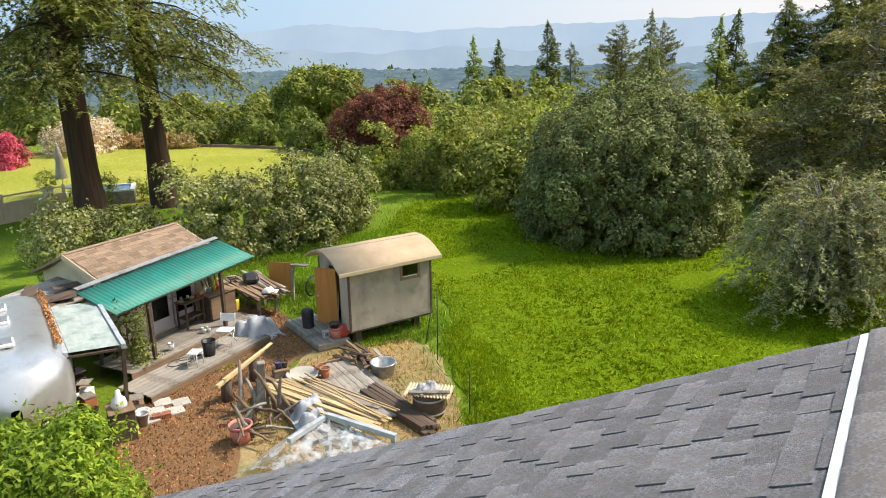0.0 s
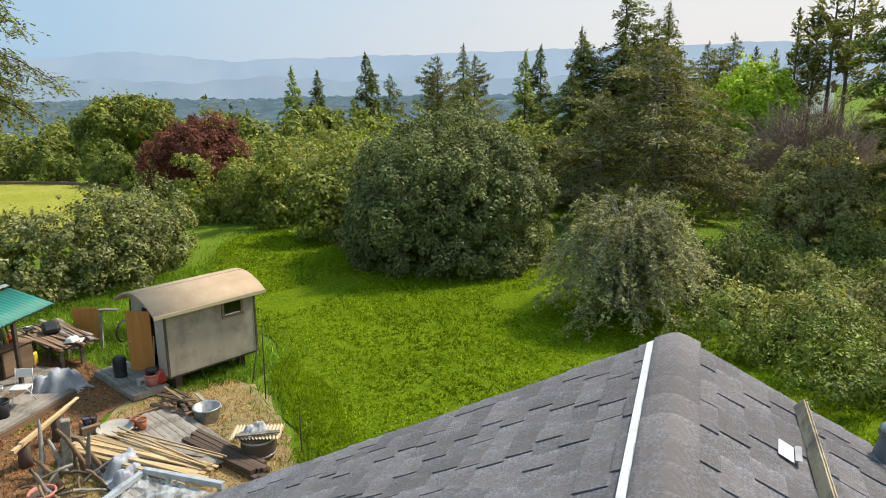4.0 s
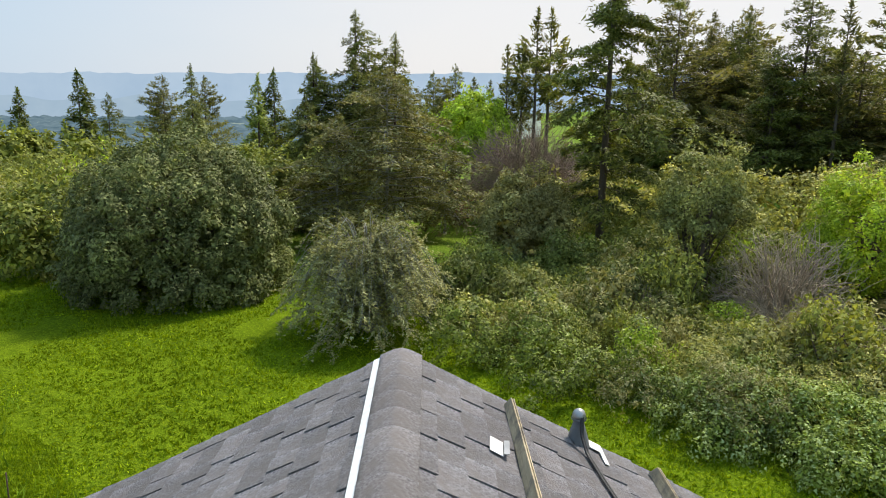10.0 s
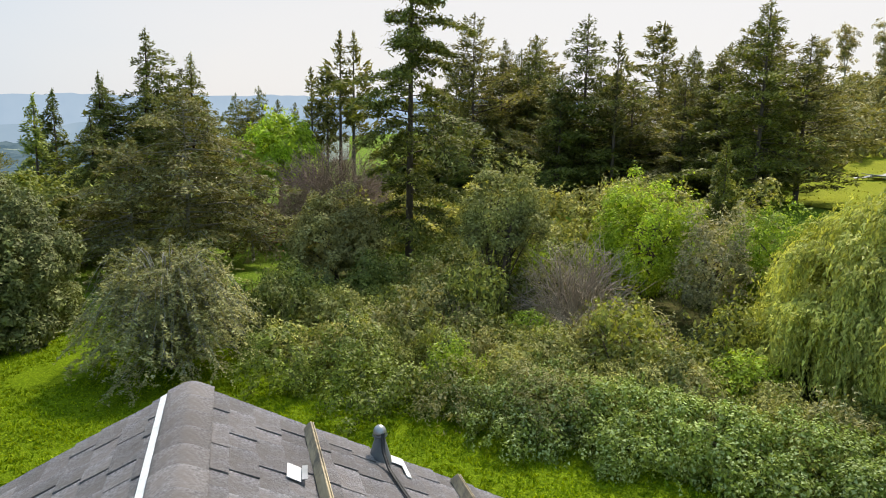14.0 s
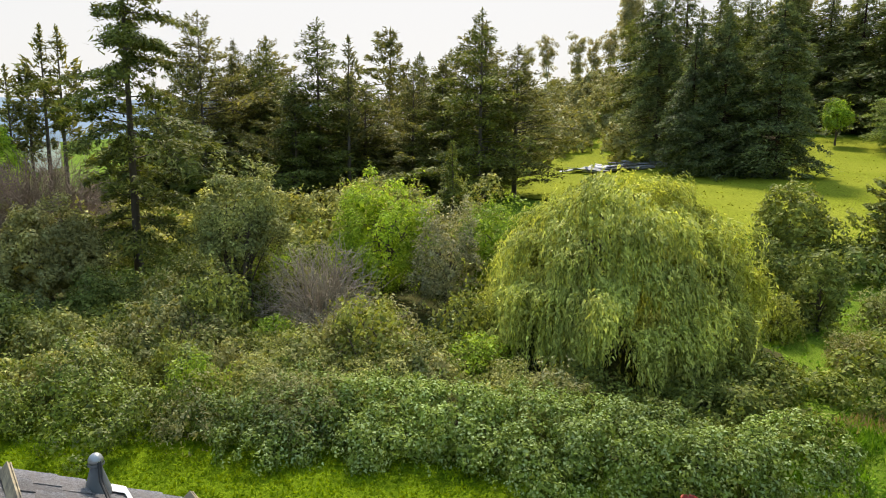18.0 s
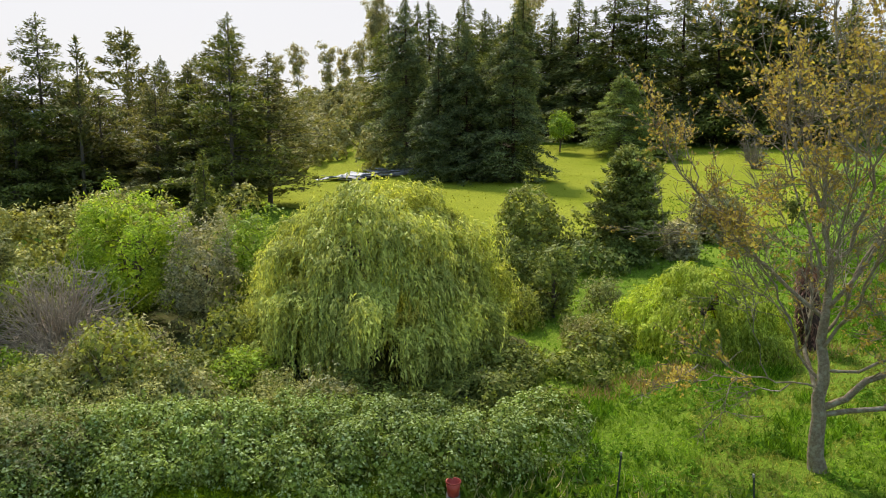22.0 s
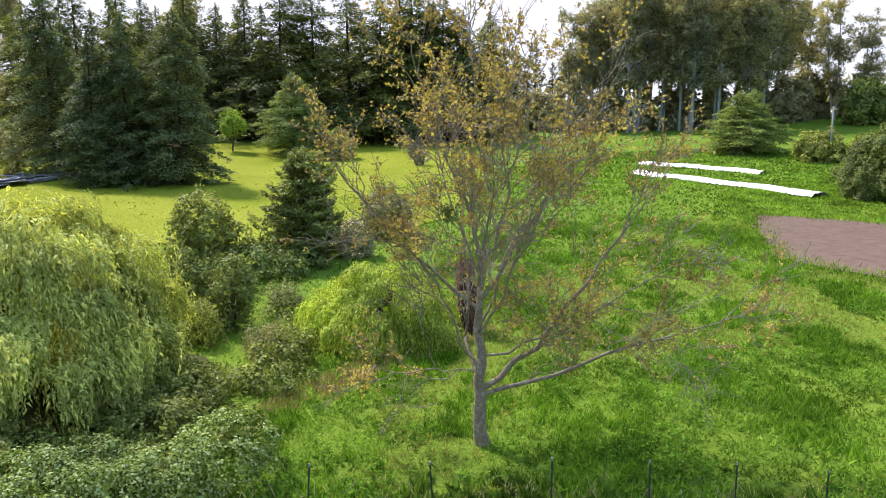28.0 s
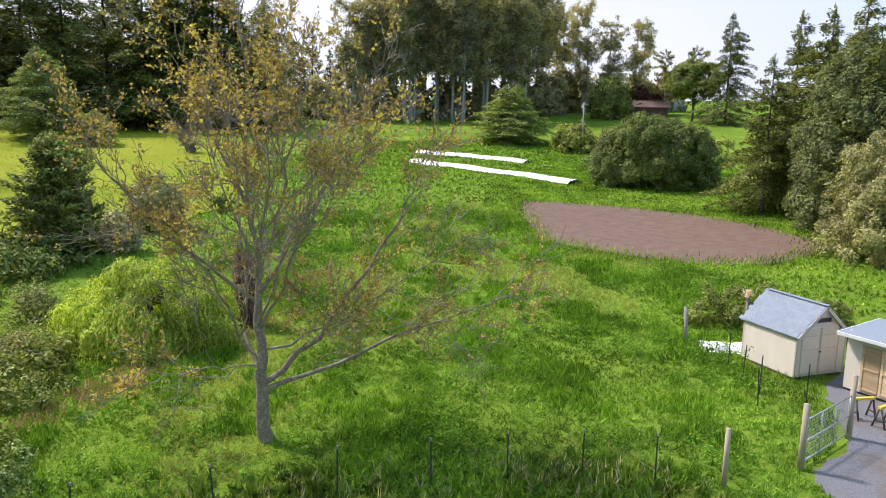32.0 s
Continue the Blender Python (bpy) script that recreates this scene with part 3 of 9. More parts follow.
LAWN = np.array([(-3.0, 26.5), (-2.6, 33.0), (-1.2, 39.0), (3.6, 39.0), (8.5, 35.5), (13.0, 30.0), (14.6, 25.0), (15.0, 20.0), (15.4, 15.5), (16.0, 10.5), (16.2, 6.0), (15.6, 2.0), (13.5, 0.5), (9, 3), (4, 8), (1.5, 13.0), (0.6, 16.0), (-0.1, 19.5), (0.2, 22.5)])
GARDEN = blob(-21.5, 51.0, 15.5, 12.0, -12, 0.02, 3, power=2.3)
DIRT = np.array([(47.3, -51.8), (40, -44.5), (34.1, -39.7), (29, -39.5), (23.5, -41.0), (20.2, -43.8), (19.1, -48.8), (20.5, -53.5), (26, -57.5), (32.5, -59.2), (41, -57.5)])
TAN = np.array([(27.5, -16), (24, -8.5), (21.5, -4.5), (22.6, -4.0), (25.6, -7.8), (29, -15)])


def resample(o, n=90, rough=0.0, seed=1):
    """Smooth closed outline through the corners o."""
    o = np.asarray(o, float)
    r = np.random.default_rng(seed)
    k = np.linspace(0, len(o), n, endpoint=False)
    i = k.astype(int)
    s = (k - i)[:, None]
    p0, p1, p2, p3 = (o[(i + d) % len(o)] for d in (-1, 0, 1, 2))
    q = 0.5 * (2 * p1 + (p2 - p0) * s + (2 * p0 - 5 * p1 + 4 * p2 - p3) * s ** 2 + (3 * p1 - p0 - 3 * p2 + p3) * s ** 3)
    return q + r.normal(size=q.shape) * rough


patch("lawn", resample(LAWN, 110, 0.12), T_LAWN, "bright green clover lawn between house and trees", 0.04, 1.0, "lawn")
patch("lawn", resample(GARDEN, 90, 0.05), T_MOWN, "mown yellowish green garden lawn", 0.05, 2.0, "lawn")
patch("soil", resample(DIRT, 90, 0.25), SOIL, "bare brown tilled soil patch in the meadow", 0.06, 2.0, "soil")
HILL = np.array([(80, 26), (68, 15), (60, 6), (55, -3), (52, -10), (55, -22), (75, -38), (100, -52), (130, -60), (150, -45), (150, -10), (146, 14), (138, 20), (110, 24)])
patch("lawn", resample(HILL, 100, 0.6), T_HILL, "sunlit yellow-green lawn on the hillside", 0.12, 4.0, "lawn")

# woodland ground, coloured dark so that gaps in the scrub look shaded
SCRUB_FLOOR = np.array([(14.8, 19.0), (15.6, 25.0), (20, 29.5), (28, 31), (36, 25), (40, 14), (38, 6), (32, 3.5), (30, -2), (25.5, -3.5), (20, -0.5), (17.2, 3.0), (16.8, 8.0), (16.2, 13.0)])
patch("darkened_woodland_floor", resample(SCRUB_FLOOR, 90, 0.3), T_FLOOR, "ground beneath scrub and brambles, coloured dark for shaded gaps", 0.07, 1.6)

# far valley, woods and hills: self-lit, the haze put into their colours
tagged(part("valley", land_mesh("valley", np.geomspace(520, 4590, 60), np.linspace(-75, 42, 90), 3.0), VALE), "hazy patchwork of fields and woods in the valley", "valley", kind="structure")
rv = np.random.default_rng(31)
nv = 3400
av, dv = np.radians(rv.uniform(-40, 38, nv)), np.exp(rv.uniform(math.log(560), math.log(4100), nv))
dv = dv * (1 + 0.03 * np.sin(av * 60))
xv, yv = dv * np.sin(av), dv * np.cos(av)
k = np.repeat(np.arange(nv), 7)
spread = (0.012 * dv)[k]
px, py = xv[k] + rv.normal(size=len(k)) * spread * 1.5, yv[k] + rv.normal(size=len(k)) * spread
size = (4 + 0.0035 * dv)[k] * rv.uniform(0.4, 1.1, len(k))
cv = np.c_[px, py, ground_z(px, py) + 3 + size * 0.35]
nvv = unit(rv.normal(size=(len(k), 3)) * 0.5 + np.c_[-px, -py, 0.4 * np.hypot(px, py)] / np.hypot(px, py)[:, None])
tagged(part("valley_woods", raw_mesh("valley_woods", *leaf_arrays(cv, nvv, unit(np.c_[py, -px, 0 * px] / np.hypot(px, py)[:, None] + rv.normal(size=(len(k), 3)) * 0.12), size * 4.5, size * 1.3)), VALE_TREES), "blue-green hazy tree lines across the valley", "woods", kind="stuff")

def ridge_mesh(name, dist, a0, a1, base, profile, n=220):
    a = np.linspace(a0, a1, n)
    top = np.array([profile(q) for q in a])
    x, y = dist * np.sin(np.radians(a)), dist * np.cos(np.radians(a))
    V = np.concatenate([np.c_[x * 0.96, y * 0.96, np.full(n, base)], np.c_[x, y, top], np.c_[x * 1.05, y * 1.05, np.full(n, base)]])
    k = np.arange(n - 1)
    F = np.concatenate([np.stack([k, k + 1, k + n + 1, k + n], -1), np.stack([k + n, k + n + 1, k + 2 * n + 1, k + 2 * n], -1)])
    return raw_mesh(name, V, F, smooth=True)


def far_top(a):
    v = float(np.interp(a, [-60, -30, -13, -9.5, -8.6, -5.8, -1.5, 4, 10, 18, 36, 60], [100, 104, 110, 152, 152, 122, 94, 112, 122, 140, 166, 170]))
    return v + 4 * math.sin(a * 0.9) + 3 * math.sin(a * 2.3 + 1) + 2.5 * math.sin(a * 5.1)


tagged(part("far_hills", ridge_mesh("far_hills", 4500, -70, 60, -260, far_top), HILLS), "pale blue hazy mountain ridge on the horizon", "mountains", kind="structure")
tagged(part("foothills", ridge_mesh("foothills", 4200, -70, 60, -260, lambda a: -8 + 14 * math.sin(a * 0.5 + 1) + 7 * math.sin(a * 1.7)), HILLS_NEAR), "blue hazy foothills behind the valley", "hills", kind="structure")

# ---------------------------------------------------------------- trees and shrubs
def put(ob, x, y, s=1.0, turn=0.0, sink=0.0):
    return pose(x, y, float(ground_z(x, y)) - sink, 0, 0, turn) @ Matrix.Diagonal((s, s, s, 1))


def conifer(label, m, needles, bark, seed, h, width, group="", **kw):
    r = np.random.default_rng(seed)
    trunk, leaves = conifer_arrays(h, width, r, **kw)
    t = thing("conifer", label, "conifer", m, group)
    part("trunk", tube_mesh("trunk", trunk[:1], 9), bark, t)
    tagged(part("branchwork", tube_mesh("branchwork", trunk[1:], 3), bark, t), kind="stuff")
    part("crown", raw_mesh("crown", *leaves), needles, t)
    return t


def grove(protos, rows, seed, wide=1.0):
    """Copies of the model trees at x, y with height h."""
    r = np.random.default_rng(seed)
    for x, y, h in rows:
        ob, h0 = protos[r.integers(len(protos))]
        s = h / h0
        m = pose(x, y, float(ground_z(x, y)) - 0.1, 0, 0, r.random() * 360) @ Matrix.Diagonal((s * wide * r.uniform(0.85, 1.2), s * wide * r.uniform(0.85, 1.2), s, 1))
        c = copy_thing(ob, m)
        c.scale = m.to_scale()


def first_tree(proto, row, seed=0):
    ob, h0 = proto
    x, y, h = row
    ob.matrix_basis = pose(x, y, float(ground_z(x, y)) - 0.1, 0, 0, seed * 40) @ Matrix.Scale(h / h0, 4)


def broad(name, label, category, x, y, w, h, leaf_mat, seed, leaf=0.2, per_m2=40, clump=0.8, low=0.15, lobes=9, depth=None, bark=BARK, stems=1, stem_r=None, limbs=12, upward=0.35, squash=1.0, group="", turn=0, lobe_size=0.25, wild=1.0, slim=0.62):
    """A broad-leaved tree or shrub: stems, branches and a lobed crown of many leaves."""
    r = np.random.default_rng(seed)
    d = depth or w
    rows = []
    z0, z1 = h * low, h
    for i in range(lobes):
        a = 2 * pi * (i + r.random() * 0.7) / lobes * 2.4
        q = (i + 0.5) / lobes
        zc = z0 + (z1 - z0) * (0.25 + 0.5 * q)
        rad = (1 - abs(q - 0.35) * 0.75) * 0.33
        rr = lobe_size * w * (0.75 + 0.5 * r.random()) * (1.1 - 0.35 * q)
        rows.append((math.cos(a) * rad * w, math.sin(a) * rad * d, zc, rr, rr * d / w, min(rr * 0.95 * squash, (z1 - zc) * 0.98 if q > 0.5 else rr)))
    if low <= 0.05:
        for i in range(lobes // 2):
            a = 2 * pi * (i + 0.6 * r.random()) / (lobes // 2)
            rr = lobe_size * w * r.uniform(0.65, 0.9)
            rows.append((math.cos(a) * 0.34 * w, math.sin(a) * 0.34 * d, 0.13 * h, rr, rr * d / w, min(rr, 0.24 * h)))
    rows.append((0, 0, z0 + (z1 - z0) * 0.52, 0.34 * w, 0.34 * d, (z1 - z0) * 0.43))
    t = thing(name, label, category, pose(x, y, float(ground_z(x, y)) - 0.05, 0, 0, turn), group)
    part("crown", raw_mesh("crown", *crown_leaves(rows, leaf, per_m2, clump, r, upward, drop_below=0.02 * h, wild=wild, slim=slim)), leaf_mat, t)
    twigs = []
    sr = stem_r or 0.02 * h + 0.03
    for s in range(stems):
        foot = np.array([r.normal() * 0.25 * (stems > 1), r.normal() * 0.25 * (stems > 1), 0.0])
        head = np.array([r.normal() * 0.06 * w * (1 + (stems > 1) * 2), r.normal() * 0.06 * w * (1 + (stems > 1) * 2), h * 0.62])
        line = bent(foot, head, 0, 7, r, 0.03 * h / 6)
        part("trunk", tube_mesh("trunk", [(line, np.linspace(sr, sr * 0.4, 7))], 7), bark, t)
        for k in range(limbs // stems):
            lobe = rows[r.integers(len(rows))]
            j = r.integers(1, 6)
            twigs.append((bent(line[j], np.array(lobe[:3]) + r.normal(size=3) * 0.3 * lobe[3], 0.05 * h, 6, r, 0.02 * h / 6), np.linspace(sr * 0.45, 0.012, 6)))
    tagged(part("branchwork", tube_mesh("branchwork", twigs, 5), bark, t), kind="stuff")
    return t


# --- conifers
P_YOUNG = [(conifer("slender young dark green conifer", None, L_YOUNG, BARK, 11, 10, 2.2, first=0.05, droop=0.15, rise=0.05, boughs=131, spray=0.5, dens=1.1), 10),
           (conifer("slender young dark green conifer", None, L_FIR, BARK, 12, 10, 2.4, first=0.05, droop=0.3, boughs=120, spray=0.55, dens=1.1), 10)]
YOUNG = [(5.1, 109.9, 13.3), (9.0, 111.7, 13.0), (14.3, 99.0, 13.7), (29.6, 74.4, 11.9), (21.0, 56.3, 9.9), (45.5, 15.7, 7.3), (47.4, 16.4, 6.2)]
P_RED = [(conifer("tall dense dark green redwood", None, L_REDWOOD, BARK_RED, 21, 18, 4.5, first=0.03, droop=0.35, boughs=207, spray=0.46, dens=1.75, ragged=0.55), 18),
         (conifer("tall dense dark green redwood", None, L_FIR, BARK_RED, 22, 18, 5.0, first=0.02, droop=0.3, boughs=207, spray=0.46, dens=1.75, ragged=0.55, power=0.75), 18)]
REDWOODS = [(20.4, 72.2, 11.4), (24.2, 52.8, 11.6), (27.8, 53.1, 14.9), (29.2, 48.9, 13.0), (30.4, 54.0, 11.1), (24.6, 53.6, 11.0), (22.4, 50.0, 8.6), (26.2, 50.2, 11.2), (31.6, 51.0, 9.4), (28.4, 46.0, 9.0)]
P_PINE = [(conifer("tall dark pine with ragged crown", None, L_PINE, BARK, 31, 18, 5.6, first=0.06, droop=0.0, rise=0.22, boughs=172, spray=0.46, dens=1.7, ragged=0.55, power=0.7), 18),
          (conifer("tall dark pine with ragged crown", None, L_PINE, BARK, 32, 18, 5.0, first=0.06, droop=0.05, rise=0.18, boughs=172, spray=0.46, dens=1.7, ragged=0.55, power=0.8), 18),
          (conifer("tall dark pine with ragged crown", None, L_FIR, BARK, 33, 18, 5.4, first=0.06, droop=0.15, rise=0.1, boughs=172, spray=0.46, dens=1.7, ragged=0.55, power=0.75), 18)]
PINES = [(66.9, 52.5, 21.3), (74.8, 53.7, 19.0), (79.4, 52.4, 19.1), (69.6, 39.6, 19.7), (66.7, 40.7, 13.9), (72.2, 29.8, 13.5), (71.9, 35.3, 13.0), (71.6, 25.9, 14.1), (64.3, 19.8, 17.6), (70.0, 18.0, 14.8), (70.6, 25.9, 14.4), (83.5, 55.1, 20.1), (72.8, 52.9, 17.0), (68.1, 42.0, 13.4), (72.6, 38.4, 12.7), (76.2, 35.7, 11.4), (70.0, 21.1, 17.2)]
P_THIN = [(conifer("thin sparse pine with upright shoots", None, L_PINE, BARK, 41, 17, 2.2, first=0.3, droop=-0.1, rise=0.5, boughs=57, spray=0.7, dens=0.9, ragged=0.55), 17)]
THIN = [(50.9, 61.7, 14.5), (54.4, 61.3, 18.7), (56.9, 61.9, 19.0), (57.1, 75.9, 12.4), (59.2, 75.6, 12.1), (67.6, 35.0, 17.2), (53.3, 62.3, 14.9)]
P_FLAT = [(conifer("dark cypress with flat spreading tiers", None, L_PINE, BARK, 51, 22, 6.5, first=0.35, droop=-0.05, rise=0.08, boughs=47, spray=0.9, dens=1.3, ragged=0.5, power=0.45), 22)]
FLAT = [(109.6, 49.3, 23.1), (116.1, -181.8, 18.2), (109.2, -186.0, 19.1)]
FARDARK = [(127.3, 179.4, 29.4), (127.4, 191.5, 29.5), (121.8, 177.1, 25.7), (38.0, 155.3, 21.1), (42.8, 143.7, 19.8), (26.2, 147.7, 16.3), (39.8, 165.3, 19.5)]
WALL = [(163.3, -25.8, 31.8), (157.2, -31.9, 33.3), (155.6, -39.3, 33.2), (158.4, -47.7, 34.7), (151.6, -52.7, 32.9), (154.0, -60.5, 34.0), (147.0, -64.6, 31.9), (169.1, -20.4, 28.9), (174.7, -14.4, 34.5), (152.3, -64.5, 30.4), (155.0, -57.6, 31.6), (149.3, -71.3, 27.8), (150.9, -79.1, 27.9), (170.1, -6.5, 27.5), (169.5, -15.4, 27.6), (168.3, -25.8, 27.4)]
HILLCON = [(132.3, -29.0, 14.9), (122.6, -34.9, 5.7), (96.3, -102.4, 11.0), (94.6, -97.1, 10.8)]
RIGHT = [(29.9, -64.1, 13.8), (31.6, -72.1, 17.8), (26.8, -67.6, 17.7), (22.6, -62.8, 18.2), (19.6, -57.5, 14.3), (89.9, -168.2, 26.1)]
for protos, rows in ((P_YOUNG, YOUNG), (P_RED, REDWOODS), (P_PINE, PINES), (P_THIN, THIN), (P_FLAT, FLAT)):
    for i, pr in enumerate(protos):
        first_tree(pr, rows[i], i)
    grove(protos, rows[len(protos):], len(rows), 1.2 if protos is P_RED or protos is P_PINE else 1.0)
grove(P_PINE, FARDARK, 5)
grove(P_RED, WALL, 6, 1.35)
far_row = np.random.default_rng(91)
aw, dw = np.radians(np.linspace(90.5, 117.0, 17) + far_row.normal(size=17) * 0.5), far_row.uniform(180, 200, 17)
ah, dh = np.radians(np.linspace(84.8, 92.0, 8)), far_row.uniform(125, 165, 8)
grove(P_RED, list(zip(dh * np.sin(ah), dh * np.cos(ah), far_row.uniform(17, 25, 8))), 93, 1.3)
grove(P_RED, list(zip(dw * np.sin(aw), dw * np.cos(aw), far_row.uniform(22, 32, 17))), 92, 1.4)
DENSE = [(94.4, -1.3, 19.8), (92.2, -7.2, 20.4), (108.1, 7.4, 25.0), (96.4, 2.5, 17.8), (98.0, -4.5, 17.0)]
P_DENSE = [(conifer("dense dark green conifer on the hillside lawn", None, L_DARK, BARK_RED, 24, 18, 5.0, first=0.01, droop=0.3, boughs=330, spray=0.42, dens=2.0, ragged=0.35, power=0.7, lean=0.25), 18)]
first_tree(P_DENSE[0], DENSE[0])
grove(P_DENSE, DENSE[1:], 94)
P_BROAD = [(conifer("broad light green conifer on the hillside", None, L_YOUNG, BARK, 15, 15, 8.2, first=0.02, droop=0.12, rise=0.05, boughs=260, spray=0.42, dens=2.2, ragged=0.25, power=0.68, lean=0.25), 15)]
first_tree(P_BROAD[0], HILLCON[0])
grove(P_BROAD, HILLCON[1:], 7, 1.1)
P_NEAR = [(conifer("dense feathery green fir at the meadow's edge", None, L_FIR, BARK, 23, 16, 4.2, first=0.02, droop=0.3, boughs=200, spray=0.42, dens=2.4, ragged=0.45, power=0.75), 16)]
first_tree(P_NEAR[0], RIGHT[0])
grove(P_NEAR, RIGHT[1:], 8, 1.1)
back = np.random.default_rng(77)
grove(P_PINE, [(x, y, h) for x, y, h in zip(*(lambda a, d: (d * np.sin(a), d * np.cos(a), back.uniform(13, 18, 18)))(np.radians(back.uniform(46, 74, 18)), back.uniform(88, 108, 18)))], 9)

# large open fir and the grey lichened conifer
conifer("tall open fir with tiered drooping boughs", put(None, 29.4, 27.2), L_FIR, BARK, 61, 19.5, 4.3, first=0.13, droop=0.2, rise=0.02, boughs=125, spray=0.34, dens=6.5, ragged=0.6, power=0.62, lean=0.5)
conifer("wide lacy conifer grey with lichen", put(None, 21.2, 36.2), L_LACY, BARK_GREY, 62, 10.0, 4.8, first=0.08, droop=0.14, boughs=150, spray=0.30, dens=2.6, ragged=0.6, power=0.5)
conifer("small lacy conifer grey with lichen", put(None, 18.6, 37.4), L_LACY, BARK_GREY, 63, 7.4, 3.8, first=0.1, droop=0.22, boughs=110, spray=0.30, dens=2.4, ragged=0.6, power=0.45)
conifer("small lacy conifer grey with lichen", put(None, 25.6, 36.6), L_LACY, BARK_GREY, 64, 6.2, 3.2, first=0.1, droop=0.22, boughs=95, spray=0.30, dens=2.4, ragged=0.6, power=0.45)

# eucalyptus
def eucalyptus(m, seed, h=30):
    r = np.random.default_rng(seed)
    t = thing("eucalyptus", "tall bare-trunked eucalyptus with open grey crown", "tree", m)
    paths, lob = [], []
    for s in range(2):
        foot, head = r.normal(size=3) * 0.5 * [1, 1, 0], np.array([r.normal() * 1.6, r.normal() * 1.6, h * 0.93])
        line = bent(foot, head, 0, 9, r, 0.12)
        part("trunk", tube_mesh("trunk", [(line, np.linspace(0.34, 0.06, 9))], 6), BARK_GREY, t)
        for k in range(18):
            j = r.integers(3, 9)
            a = r.random() * 6.28
            wide = r.uniform(1.4, 3.4)
            tip = line[j] + np.array([math.cos(a) * wide, math.sin(a) * wide, 1.2 + r.random() * 2.2])
            paths.append((bent(line[j], tip, 0.3, 5, r, 0.05), np.linspace(0.09, 0.02, 5)))
            for m in range(3):
                c = line[j] + (tip - line[j]) * r.uniform(0.5, 1.15) + r.normal(size=3) * [0.8, 0.8, 0.6]
                lob.append((*c, r.uniform(0.55, 1.3), r.uniform(0.55, 1.3), r.uniform(0.6, 1.5)))
    tagged(part("branchwork", tube_mesh("branchwork", paths, 4), BARK_GREY, t), kind="stuff")
    part("crown", raw_mesh("crown", *crown_leaves(lob, 0.5, 4.4, 0.7, r, wild=1.8, gaps=0.3, shoots=0.15, slim=0.5)), L_EUC, t)
    return t


EUC = [(155.6, -109.9, 29.3), (156.5, -117.2, 33.7), (149.2, -118.4, 34.4), (146.6, -124.8, 35.6), (144.5, -131.8, 34.1), (136.4, -133.1, 31.8), (135.5, -141.0, 32.4), (136.1, -147.4, 29.2), (150.2, -168.4, 27.9), (148.5, -176.5, 30.1), (139.6, -177.3, 30.5), (136.0, -183.8, 25.8), (128.4, -185.6, 25.3), (148.3, -156.5, 31.8), (195.8, 42.1, 14.5), (202.2, 35.6, 15.0), (198.0, 48.5, 13.0), (204.0, 28.0, 15.5), (206.0, 32.0, 13.5), (189.3, 20.3, 22.0), (184.2, 19.3, 24.0), (189.7, -15.7, 31.8)]
P_EUC = [(eucalyptus(None, 71), 30), (eucalyptus(None, 72), 30), (eucalyptus(None, 73), 30)]
for i, pr in enumerate(P_EUC):
    first_tree(pr, EUC[i], i)
grove(P_EUC, EUC[3:], 74)
ae, de = np.radians(np.linspace(126.0, 138.0, 13) + far_row.normal(size=13) * 0.5), far_row.uniform(203, 228, 13)
grove(P_EUC, list(zip(de * np.sin(ae), de * np.cos(ae), far_row.uniform(31, 37, 13))), 76, 1.25)
ag = np.radians((119.6, 120.9, 122.3, 123.6, 124.6))
grove(P_THIN, list(zip(205 * np.sin(ag), 205 * np.cos(ag), (19, 23, 17, 22, 18))), 77, 1.6)
grove(P_EUC, [(x + dx, y + dy, h * 0.95) for (x, y, h), dx, dy in zip(EUC[:8], back.uniform(-3, 3, 8), back.uniform(3, 8, 8))], 75)

# broad-leaved
broad("oak", "large rounded dark grey-green live oak", "tree", 8.3, 31.8, 11.0, 6.9, L_OAK, 81, leaf=0.15, per_m2=80, clump=0.5, low=0.0, lobes=44, lobe_size=0.125, wild=1.5, stems=3, stem_r=0.22, limbs=24)
broad("plum_tree", "round dark red purple-leaf plum tree", "tree", -4.3, 52.2, 6.6, 5.4, L_RED, 83, leaf=0.2, per_m2=55, clump=0.6, low=0.12, lobes=10)
broad("oak", "small spreading oak beyond the garden", "tree", -11.7, 72.0, 7.6, 6.4, L_HEDGE, 84, leaf=0.35, per_m2=30, clump=0.9, low=0.3)
broad("oak", "grey-green oak among the shrubs", "tree", 24.9, 28.1, 5.6, 5.0, L_GREY, 85, leaf=0.16, per_m2=80, clump=0.45, low=0.06, lobes=26, lobe_size=0.15, wild=1.5)
broad("tree", "bright yellow-green spring tree in the woods", "tree", 46.9, 62.3, 9.5, 9.4, L_BRIGHT, 86, leaf=0.4, per_m2=18, clump=0.9, low=0.1, lobes=16, lobe_size=0.18)
broad("tree", "multi-stemmed olive-green tree in spring leaf", "tree", 25.8, 18.2, 4.7, 7.0, L_OLIVE, 87, leaf=0.14, per_m2=60, clump=0.38, low=0.27, lobes=30, lobe_size=0.12, wild=2.2, stems=5, stem_r=0.1, limbs=40, squash=1.3)
broad("tree", "bright green young-leaved tree", "tree", 30.5, 13.7, 5.8, 6.3, L_BRIGHT, 88, leaf=0.15, per_m2=46, clump=0.42, low=0.08, lobes=22, lobe_size=0.13, wild=2.4, limbs=24, stems=3, stem_r=0.08)
broad("tree", "silvery grey-leaved small tree", "tree", 29.6, 10.3, 3.6, 5.0, L_SILVER, 89, leaf=0.13, per_m2=55, clump=0.36, low=0.06, lobes=20, lobe_size=0.15, wild=2.2)
